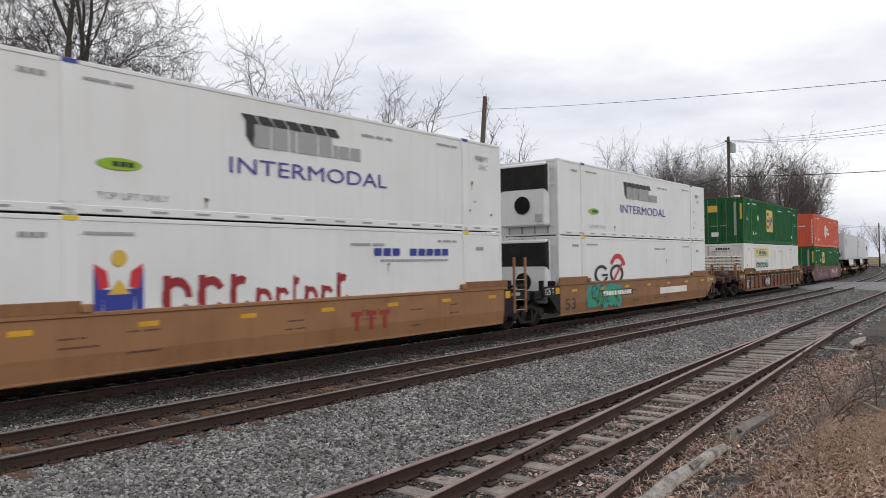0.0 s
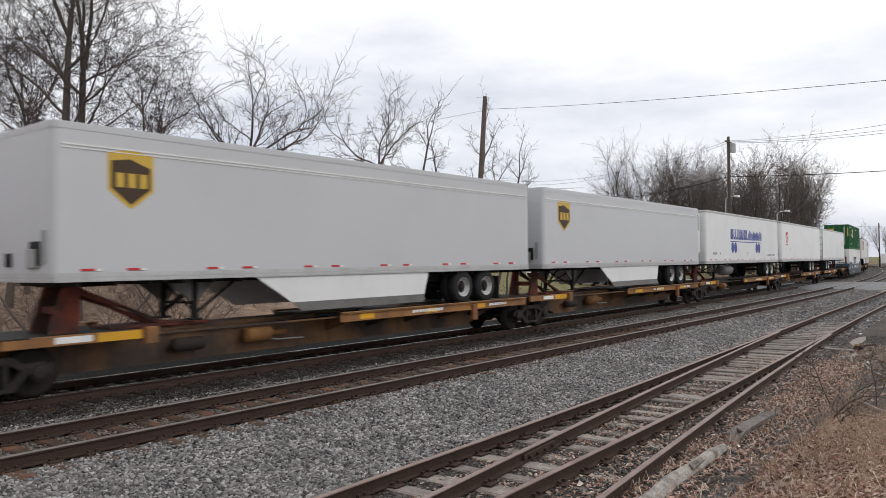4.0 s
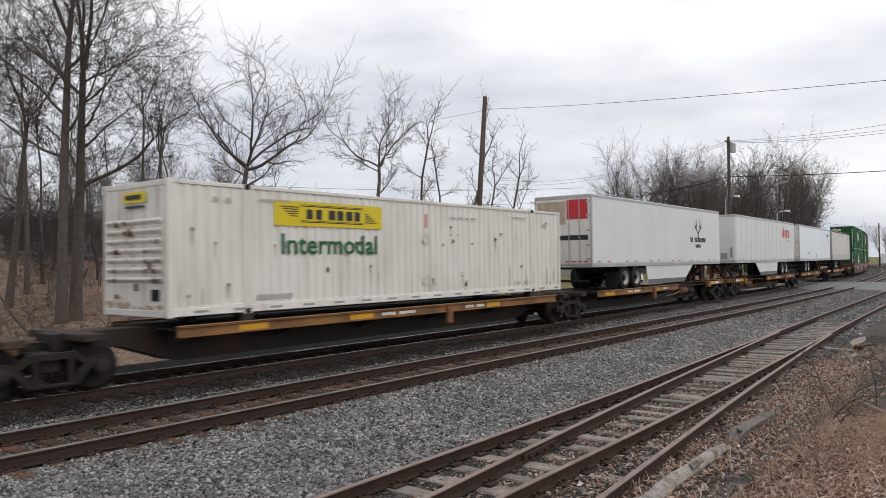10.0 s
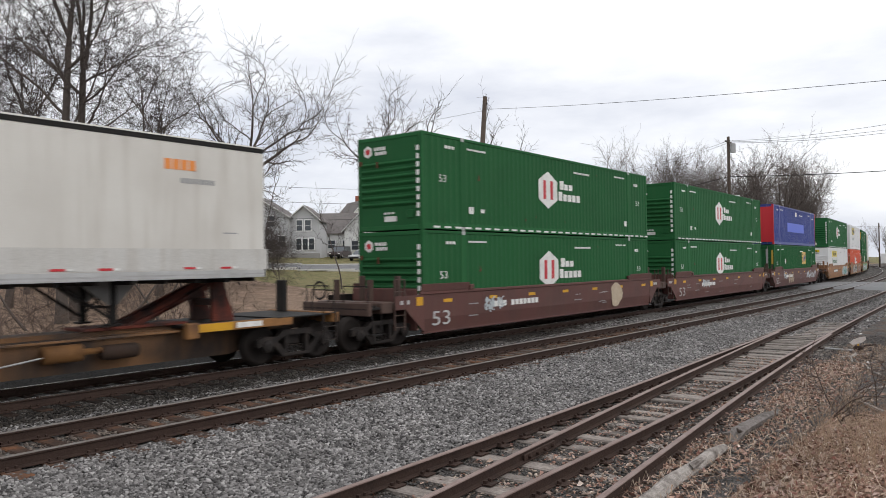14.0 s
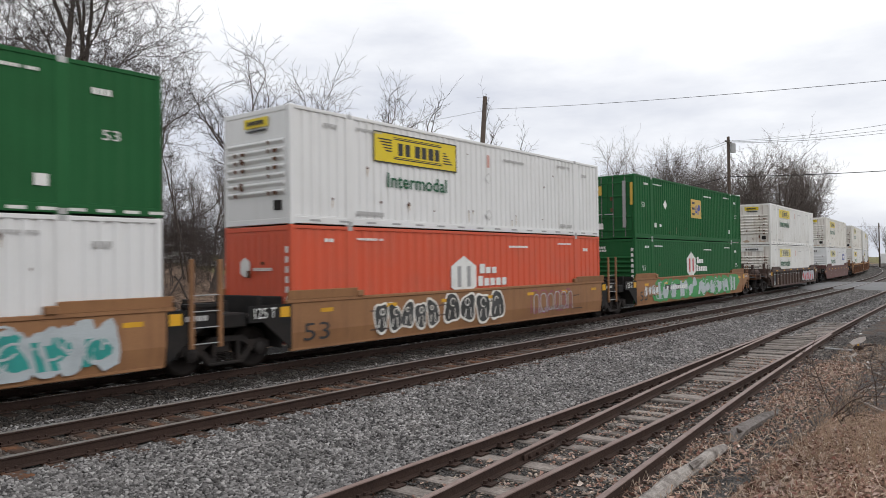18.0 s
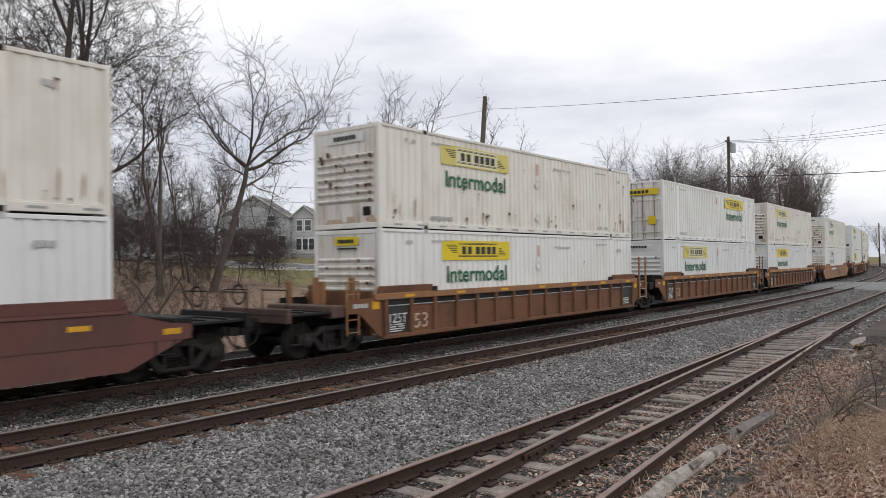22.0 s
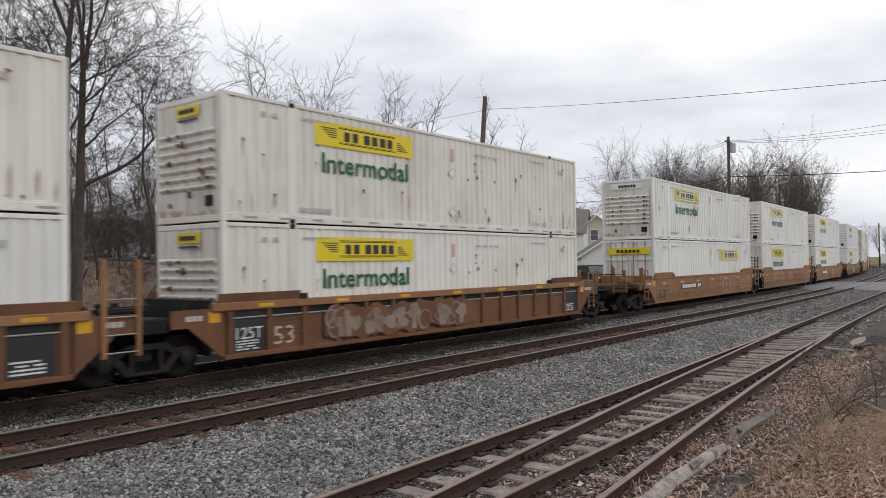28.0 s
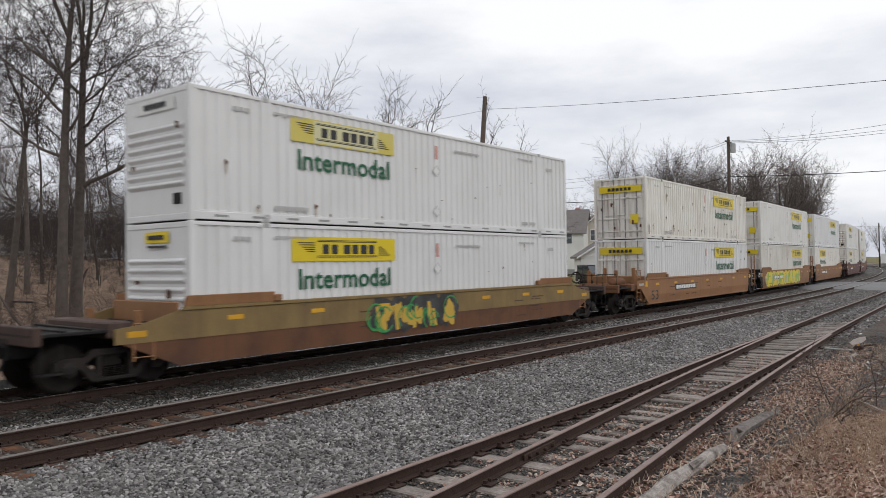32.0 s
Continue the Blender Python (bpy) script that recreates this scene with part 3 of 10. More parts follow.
def text_mesh(words, width, height, mat):
    """Built-in lettering as a flat mesh of a set width and height, upright, reading along +x, its lower left corner at the origin."""
    key = (words, round(width, 3), round(height, 3), mat.name)
    if key not in TEXTS:
        cu = bpy.data.curves.new("lettering", "FONT")
        cu.body, cu.size, cu.resolution_u, cu.extrude, cu.offset = words, 1.0, 3, 0.0, 0.016 if words == "Intermodal" else 0.0
        ob = new("lettering", cu)
        me = bpy.data.meshes.new_from_object(ob.evaluated_get(bpy.context.evaluated_depsgraph_get()))
        bpy.data.objects.remove(ob)
        bpy.data.curves.remove(cu)
        xs, ys = [v.co.x for v in me.vertices], [v.co.y for v in me.vertices]
        kx, ky = width / (max(xs) - min(xs)), height / (max(ys) - min(ys))
        x0, y0 = min(xs), min(ys)
        for v in me.vertices:
            v.co = ((v.co.x - x0) * kx, 0.0, (v.co.y - y0) * ky)
        me.materials.clear()
        me.materials.append(mat)
        TEXTS[key] = me
    return TEXTS[key]


def lettering(words, x, z, width, height, mat, parent, y, label=""):
    ob = part("lettering", text_mesh(words, width, height, mat), None, parent, label)
    ob.location = (x, y, z)
    return ob


def plate(g, x0, x1, z0, z1, y, t=0.004):
    return g.box(x0, x1, y - t, y, z0, z1)


def poly(g, pts, y, t=0.004):
    return g.prism(pts, y - t, y, "y")


def ring(g, cx, cz, r0, r1, y, a0=0.0, a1=360.0, n=28, t=0.004, sq=1.0):
    """A flat ring or arc on an upright face."""
    k = max(3, int(n * (a1 - a0) / 360))
    for i in range(k):
        p = [radians(a0 + (a1 - a0) * j / k) for j in (i, i + 1)]
        poly(g, [(cx + r0 * math.cos(p[0]), cz + sq * r0 * math.sin(p[0])), (cx + r1 * math.cos(p[0]), cz + sq * r1 * math.sin(p[0])),
                 (cx + r1 * math.cos(p[1]), cz + sq * r1 * math.sin(p[1])), (cx + r0 * math.cos(p[1]), cz + sq * r0 * math.sin(p[1]))], y, t)
    return g


def disc(g, cx, cz, r, y, n=20, t=0.004, sq=1.0):
    return poly(g, [(cx + r * math.cos(2 * math.pi * i / n), cz + sq * r * math.sin(2 * math.pi * i / n)) for i in range(n)], y, t)


def bars(g, x, z, w, h, n, y, seed=0, fill=0.8):
    """A row of small blocks in place of writing too small to read."""
    rng = random.Random(seed * 7 + n)
    step = w / n
    for i in range(n):
        if rng.random() < 0.12:
            continue
        plate(g, x + i * step, x + i * step + step * fill, z, z + h, y)
    return g


def slant(g, x, z, w, h, lean, y, t=0.004):
    return poly(g, [(x, z), (x + w, z), (x + w + lean, z + h), (x + lean, z + h)], y, t)


def blob(rng, cx, cz, rx, rz, n=16, rough=0.25):
    pts, ph = [], rng.uniform(0, 6)
    for i in range(n):
        a = 2 * math.pi * i / n
        k = 1 + rough * (math.sin(3 * a + ph) * 0.6 + rng.uniform(-0.5, 0.5))
        pts.append((cx + rx * k * math.cos(a), cz + rz * k * math.sin(a)))
    return pts


def graffiti(parent, x0, x1, z0, z1, mats, seed, y, letters=6):
    """Sprayed shapes: a cloud behind, plump forms, and thin strokes."""
    rng = random.Random(seed)
    h = z1 - z0
    g = Geo()
    for i in range(letters * 2):
        cx = x0 + (x1 - x0) * (i + 0.5) / (letters * 2)
        poly(g, [(px, min(max(pz, z0), z1)) for px, pz in blob(rng, cx, z0 + h * rng.uniform(0.42, 0.58), (x1 - x0) / letters * 0.5, h * 0.46)], y, 0.002 + 0.0002 * i)
    part("graffiti", g, mats[0], parent, "sprayed graffiti")
    g = Geo()
    for i in range(letters):
        cx = x0 + (x1 - x0) * (i + 0.5) / letters
        w = (x1 - x0) / letters
        lean = rng.uniform(-0.2, 0.2) * w
        for j in range(3):
            bx = cx + rng.uniform(-0.35, 0.35) * w
            if rng.random() < 0.5:
                slant(g, bx - 0.1 * w, z0 + 0.12 * h, 0.2 * w, h * rng.uniform(0.45, 0.72), lean, y - 0.006 - 0.0005 * j, 0.002)
            else:
                poly(g, blob(rng, bx, z0 + h * rng.uniform(0.3, 0.7), 0.26 * w, 0.2 * h, 12, 0.3), y - 0.0075 - 0.0005 * j, 0.002)
    part("graffiti", g, mats[1], parent)
    g = Geo()
    for i in range(letters * 3):
        cx = x0 + (x1 - x0) * rng.random()
        r = rng.uniform(0.12, 0.3) * h
        ring(g, cx, z0 + h * rng.uniform(0.3, 0.7), r, r + 0.045, y - 0.011 - 0.0002 * i, rng.uniform(0, 180), rng.uniform(200, 330), 14, 0.002, 1.0)
    part("graffiti", g, mats[2 % len(mats)], parent)


def plump_tag(parent, x0, x1, z0, z1, rim, fill, seed, y, n):
    """Fat rounded letter shapes with a pale rim, a dark body and thin pale strokes inside."""
    rng = random.Random(seed)
    w, h = (x1 - x0) / n, z1 - z0
    back, body, lines = Geo(), Geo(), Geo()
    for i in range(n):
        cx, cz = x0 + (i + 0.5) * w, z0 + h * (0.5 + rng.uniform(-0.05, 0.05))
        rx, rz, lean = w * 0.56, h * rng.uniform(0.44, 0.5), rng.uniform(-0.08, 0.12)
        for g, k, d in ((back, 1.0, 0.0), (body, 0.84, 0.005)):
            pts = []
            for a in range(28):
                u = 2 * math.pi * a / 28
                # squarish blobs with a notch or two
                q = 1.0 / (abs(math.cos(u)) ** 3.2 + abs(math.sin(u)) ** 3.2) ** (1 / 3.2)
                q *= 1.0 - 0.10 * (1 + math.sin(3 * u + 2.1 * i + seed))
                pts.append((cx + rx * k * q * math.cos(u) + lean * math.sin(u), min(max(cz + (rz * q * math.sin(u)) * k, z0), z1)))
            poly(g, pts, y - d - 0.0004 * (i % 3), 0.002)
        r = min(w, h) * rng.uniform(0.13, 0.2)
        ring(lines, cx + rng.uniform(-0.1, 0.1) * w, cz + 0.16 * h, r - 0.035, r, y - 0.009, 0, rng.choice((200, 300, 360)), 16, 0.002)
        slant(lines, cx - 0.25 * w, cz - 0.28 * h, 0.04, 0.24 * h, 0.1 * w, y - 0.0094, 0.002)
        slant(lines, cx + 0.18 * w, cz - 0.3 * h, 0.035, 0.3 * h, -0.06 * w, y - 0.0098, 0.002)
    part("graffiti", back, rim, parent, "pale rim of plump graffiti letters")
    part("graffiti", body, fill, parent)
    part("graffiti", lines, rim, parent)


def outline_tag(parent, x0, x1, z0, z1, mat, seed, y, n):
    """Hollow sprayed letter shapes: arches and strokes of a thin pale line."""
    rng = random.Random(seed)
    g, w = Geo(), (x1 - x0) / n
    for i in range(n):
        cx, r = x0 + (i + 0.5) * w, w * rng.uniform(0.36, 0.46)
        top, low = z1 - r * 0.9 - rng.uniform(0, 0.1), z0 + rng.uniform(0, 0.12)
        t = 0.03
        ring(g, cx, top, r - t, r, y - 0.0004 * i, 0, 180, 22, 0.002, 0.9)
        slant(g, cx - r, low, t, top - low, 0.0, y - 0.0004 * i, 0.002)
        slant(g, cx + r - t, low, t, top - low, 0.0, y - 0.0004 * i, 0.002)
        if rng.random() < 0.7:
            ring(g, cx, low + r * 0.5, r * 0.5 - t, r * 0.5, y - 0.0004 * i - 0.0002, 150, 390, 16, 0.002, 1.0)
    part("graffiti", g, mat, parent, "thin outlined graffiti")


# ---- containers ----
CL, CW, CH = 8.077, 1.2955, 2.896
POST_X = 6.096


def corrugated(x0, x1, y, z0, z1, pitch, depth, sgn):
    """An upright corrugated sheet facing sgn along y."""
    n = max(1, round((x1 - x0) / pitch))
    p = (x1 - x0) / n
    xs = []
    for i in range(n):
        a = x0 + i * p
        xs += [(a, 0), (a + 0.30 * p, 0), (a + 0.42 * p, depth), (a + 0.88 * p, depth)]
    xs.append((x1, 0))
    return Geo().sheet([[(x, y - sgn * d, z0), (x, y - sgn * d, z1)] for x, d in xs])


def container_shell(name, label, mat, group, pitch=0.28, depth=0.032, rail_mat=None, end="ribs", end_mat=None, post_mat=None):
    """A 16 m steel box: walls, roof, rails, posts, fittings and an end wall or doors."""
    c = thing(name, label, "container", group)
    rm, em, pm = rail_mat or mat, end_mat or mat, post_mat or mat
    for sgn in (-1, 1):
        y = sgn * (CW - 0.012)
        g = Geo()
        for a, b in ((-CL + 0.12, -POST_X - 0.12), (-POST_X + 0.12, POST_X - 0.12), (POST_X + 0.12, CL - 0.12)):
            w = corrugated(a, b, y, 0.2, CH - 0.1, pitch, depth, sgn)
            g.add(w.v, w.f)
        part("side_wall", g, mat, c)
        part("top_rail", Geo().box(-CL + 0.1, CL - 0.1, min(sgn * CW, sgn * (CW - 0.07)), max(sgn * CW, sgn * (CW - 0.07)), CH - 0.10, CH - 0.012, 0.01), rm, c)
        g = Geo().box(-CL + 0.1, CL - 0.1, min(sgn * CW, sgn * (CW - 0.09)), max(sgn * CW, sgn * (CW - 0.09)), 0.03, 0.20, 0.01)
        g.box(-CL + 0.1, CL - 0.1, min(sgn * (CW - 0.02), sgn * (CW - 0.1)), max(sgn * (CW - 0.02), sgn * (CW - 0.1)), 0.2, 0.235, 0.006)
        part("bottom_rail", g, rm, c)
        for x in (-POST_X, POST_X):
            part("stacking_post", Geo().box(x - 0.125, x + 0.125, min(sgn * CW, sgn * (CW - 0.08)), max(sgn * CW, sgn * (CW - 0.08)), 0.0, CH - 0.004, 0.008), pm, c)
            for z in (0.0, CH - 0.13) if sgn < 0 else ():
                part("corner_casting", Geo().box(x - 0.09, x + 0.09, min(sgn * (CW + 0.004), sgn * (CW - 0.16)), max(sgn * (CW + 0.004), sgn * (CW - 0.16)), z + 0.002, z + 0.128, 0.012), M_STEEL if mat is not M_WHITE2 else M_BOGIE, c)
        for x in (-CL + 0.07, CL - 0.07):
            part("corner_post", Geo().box(x - 0.07, x + 0.07, min(sgn * CW, sgn * (CW - 0.12)), max(sgn * CW, sgn * (CW - 0.12)), 0.0, CH, 0.015), rm, c)
    rows = []
    for i in range(33):
        x = -CL + 0.05 + (2 * CL - 0.1) * i / 32
        rows.append([(x, -CW + 0.03, CH - 0.02 - 0.012 * (i % 2)), (x, CW - 0.03, CH - 0.02 - 0.012 * (i % 2))])
    part("roof", Geo().sheet(rows), mat, c)
    part("floor", Geo().box(-CL + 0.1, CL - 0.1, -CW + 0.1, CW - 0.1, 0.04, 0.17), M_DARK, c)
    front_end(c, -1, end, em, rm)
    part("rear_wall", Geo().box(CL - 0.06, CL - 0.01, -CW + 0.1, CW - 0.1, 0.1, CH - 0.05, 0.01), em, c)
    return c


def front_end(c, side, kind, mat, rail_mat):
    """The end wall at one end: pressed ribs, or two door leaves with lock rods."""
    x = side * (CL - 0.06)
    lo, hi = min(x, x + side * 0.05), max(x, x + side * 0.05)
    if kind == "flat":
        part("end_wall", Geo().box(lo, hi, -CW + 0.13, CW - 0.13, 0.12, CH - 0.08), mat, c)
        g = Geo()
        for k in range(8):
            y = -0.98 + 0.26 * k
            g.box(min(x, x + side * 0.062), max(x, x + side * 0.062), y, y + 0.14, 0.2, CH - 0.2, 0.006)
        part("end_rib", g, mat, c)
        part("end_sill", Geo().box(lo - 0.02, hi + 0.03, -CW + 0.12, CW - 0.12, 0.02, 0.16, 0.01), rail_mat, c)
        part("end_header", Geo().box(lo - 0.02, hi + 0.03, -CW + 0.12, CW - 0.12, CH - 0.14, CH - 0.02, 0.01), rail_mat, c)
    elif kind == "ribs":
        g = Geo().box(lo, hi, -CW + 0.13, CW - 0.13, 0.12, CH - 0.08)
        part("end_wall", g, mat, c)
        g = Geo()
        for i in range(7):
            z = 0.72 + 0.205 * i
            pr = [(0.0, z), (side * 0.075, z + 0.075), (side * 0.075, z + 0.10), (0.0, z + 0.15)]
            g.add([(x + side * 0.045 + p, yy, zz) for yy in (-CW + 0.2, CW - 0.2) for p, zz in pr], [(0, 1, 2, 3), (7, 6, 5, 4), (0, 1, 5, 4), (1, 2, 6, 5), (2, 3, 7, 6), (3, 0, 4, 7)])
        part("end_rib", g, mat, c)
        part("end_sill", Geo().box(lo - 0.02, hi + 0.03, -CW + 0.12, CW - 0.12, 0.02, 0.16, 0.01), rail_mat, c)
        part("end_header", Geo().box(lo - 0.02, hi + 0.03, -CW + 0.12, CW - 0.12, CH - 0.14, CH - 0.02, 0.01), rail_mat, c)
        part("vent", Geo().box(min(x, x + side * 0.09), max(x, x + side * 0.09), -CW + 0.33, -CW + 0.6, 0.36, 0.6, 0.01), M_DARK if mat is not M_GREEN else mat, c)
    else:
        for k in (-1, 1):
            y0, y1 = sorted((k * 0.01, k * (CW - 0.13)))
            door = part("door_leaf", Geo().box(lo, hi, y0, y1, 0.12, CH - 0.12, 0.012), mat, c)
            for q in (0.28, 0.86):
                r = part("lock_rod", Geo().tube([(hi + 0.03 if side > 0 else lo - 0.03, k * q, 0.08), (hi + 0.03 if side > 0 else lo - 0.03, k * q, CH - 0.08)], 0.02, 6), M_RAILGREY, door)
            g = Geo()
            for z in (0.35, 0.95, 1.9, 2.5):
                xx = sorted((hi, hi + 0.045)) if side > 0 else sorted((lo, lo - 0.045))
                g.box(xx[0], xx[1], y0 + 0.05, y1 - 0.05, z, z + 0.07, 0.008)
            part("hinge_band", g, mat, door)
            xx = sorted((x + side * 0.09, x + side * 0.12))
            part("handle", Geo().box(xx[0], xx[1], k * 0.28 - 0.02, k * 0.28 + 0.4, 1.1, 1.14, 0.006), M_STEEL, door)
        part("end_sill", Geo().box(lo - 0.02, hi + 0.03, -CW + 0.12, CW - 0.12, 0.02, 0.12, 0.01), rail_mat, c)
        part("end_header", Geo().box(lo - 0.02, hi + 0.03, -CW + 0.12, CW - 0.12, CH - 0.12, CH - 0.02, 0.01), rail_mat, c)


YF = -CW - 0.001


def end_plate(c, mat, y0, y1, z0, z1, lift=0.0, name="end_sign"):
    """A flat sign on the end that faces the oncoming side."""
    return part(name, Geo().box(-CL + 0.005 - 0.012 - lift, -CL - 0.005 - lift + 0.005, y0, y1, z0, z1), mat, c)


def small_marks(c, mat, seed, low=True):
    """Illegible numbers near the ends of the side."""
    rng = random.Random(seed)
    g = Geo()
    bars(g, -POST_X + 0.25, 2.54, 1.0, 0.06, 13, YF, seed)
    bars(g, -POST_X - 0.9, 2.48, 0.5, 0.09, 3, YF, seed + 1)
    bars(g, POST_X - 1.4, 2.54, 1.0, 0.06, 13, YF, seed + 2)
    bars(g, POST_X + 0.55, 2.30, 0.4, 0.12, 3, YF, seed + 3)
    if low:
        bars(g, -POST_X + 0.25, 0.30, 1.05, 0.11, 10, YF, seed + 4)
        bars(g, POST_X - 1.2, 0.30, 0.9, 0.11, 9, YF, seed + 5)
    bars(g, 1.2 + rng.uniform(-0.3, 0.3), 2.40, 1.3, 0.07, 14, YF, seed + 6)
    part("small_lettering", g, mat, c)
    if mat is M_WHITEMARK:
        return
    g = Geo()
    for i in range(16):
        x = -CL + 0.6 + i * 1.0
        if abs(abs(x) - POST_X) > 0.3:
            plate(g, x, x + 0.35, 0.09, 0.14, YF)
    part("reflector_strip", g, M_GREYMARK, c)


def wear_marks(c, seed, n, rust=0.5):
    """Scuffs, rust spots and drips on the near side and the end."""
    rng = random.Random(seed)
    spots, drips = Geo(), Geo()
    for i in range(n):
        x, z = rng.uniform(-7.8, 7.8), rng.choice((rng.uniform(0.25, 0.7), rng.uniform(0.3, 2.5)))
        if abs(abs(x) - POST_X) < 0.2:
            continue
        w = rng.uniform(0.014, 0.055)
        poly(spots, blob(rng, x, z, w, w * rng.uniform(0.6, 1.8), 9, 0.5), YF - 0.001, 0.002)
        if rng.random() < rust:
            k = rng.uniform(0.1, 0.45)
            poly(drips, [(x - w * 0.6, z), (x - w * 0.25, max(0.2, z - k)), (x + w * 0.25, max(0.2, z - k * 0.9)), (x + w * 0.6, z)], YF, 0.002)
    for i in range(max(2, n // 5)):
        y, z = rng.uniform(-CW + 0.2, CW - 0.2), rng.uniform(0.3, 2.1)
        k, w = rng.uniform(0.15, 0.5), rng.uniform(0.03, 0.09)
        spots.box(-CL - 0.09, -CL - 0.086 + 0.05, y, y + w, z, z + k * 0.4)
    part("rust_stain", spots, M_RUSTSPOT, c, "rust spots")
    if rust > 0.6:
        long_drips = Geo()
        for i in range(10):
            x = rng.choice((rng.uniform(-7.9, -6.3), rng.uniform(5.6, 7.9), rng.uniform(-5, 5)))
            z, k, w = rng.uniform(0.4, 0.9), rng.uniform(0.2, 0.6), rng.uniform(0.012, 0.035)
            poly(long_drips, [(x - w, z), (x - w * 0.4, max(0.22, z - k)), (x + w * 0.5, max(0.22, z - k * 0.8)), (x + w, z), (x + w * 0.3, z + 0.2)], YF - 0.0005, 0.002)
        part("rust_stain", long_drips, M_RUSTDRIP, c, "long rust drips")
    if drips.v:
        part("dirt_streak", drips, M_DIRTSTREAK, c, "dirt streaks")


def yellow_sign(c, x, z, w=3.68, h=0.60, border=False, faded=0, words=True, green=None):
    """A yellow company panel with a dark band of blocks, and a green word under it."""
    pm = M_SIGNYELLOW
    if faded == 2:
        pm = M_WHITEMARK
    elif faded == 1:
        pm = M_SIGNDULL
    p = part("company_panel", plate(Geo(), x, x + w, z, z + h, YF), pm, c, "yellow company panel" if faded < 2 else "white company panel with black lines")
    g = Geo()
    bw = 0.055 * w
    x0 = x + 0.27 * w
    for i, k in enumerate((1.0, 1.0, 1.15, 1.05, 1.15, 1.0)):
        a = x0 + i * 0.083 * w + (0.03 * w if i > 1 else 0)
        plate(g, a, a + bw * k, z + 0.30 * h, z + 0.70 * h, YF - 0.005)
    for zz in (0.16, 0.80):
        plate(g, x + 0.22 * w, x + 0.80 * w, z + zz * h, z + (zz + 0.035) * h, YF - 0.005)
        plate(g, x + 0.22 * w, x + 0.80 * w, z + (zz + 0.06) * h, z + (zz + 0.08) * h, YF - 0.005)
    for i in range(5):
        plate(g, x + (0.05 + 0.02 * i) * w, x + 0.2 * w, z + (0.74 - 0.09 * i) * h, z + (0.78 - 0.09 * i) * h, YF - 0.005)
        plate(g, x + 0.82 * w, x + (0.86 + 0.02 * i) * w, z + (0.60 - 0.09 * i) * h, z + (0.64 - 0.09 * i) * h, YF - 0.005)
    if border or faded == 2:
        b = 0.035 if border else 0.018
        for a0, a1, b0, b1 in ((x, x + w, z, z + b), (x, x + w, z + h - b, z + h), (x, x + b, z, z + h), (x + w - b, x + w, z, z + h)):
            plate(g, a0, a1, b0, b1, YF - 0.005)
    part("panel_mark", g, M_BLACKMARK, p)
    if faded == 1:
        part("faded_area", plate(Geo(), x + 0.20 * w, x + 0.83 * w, z + 0.03, z + h - 0.03, YF - 0.0042, 0.0005), M_SIGNPALE, p, "sun-bleached middle of the panel")
    if words:
        lettering("Intermodal", x + 0.22, z - 0.68, w - 0.42, 0.5, green or M_DKGREENMARK, c, YF - 0.004, "green lettering")


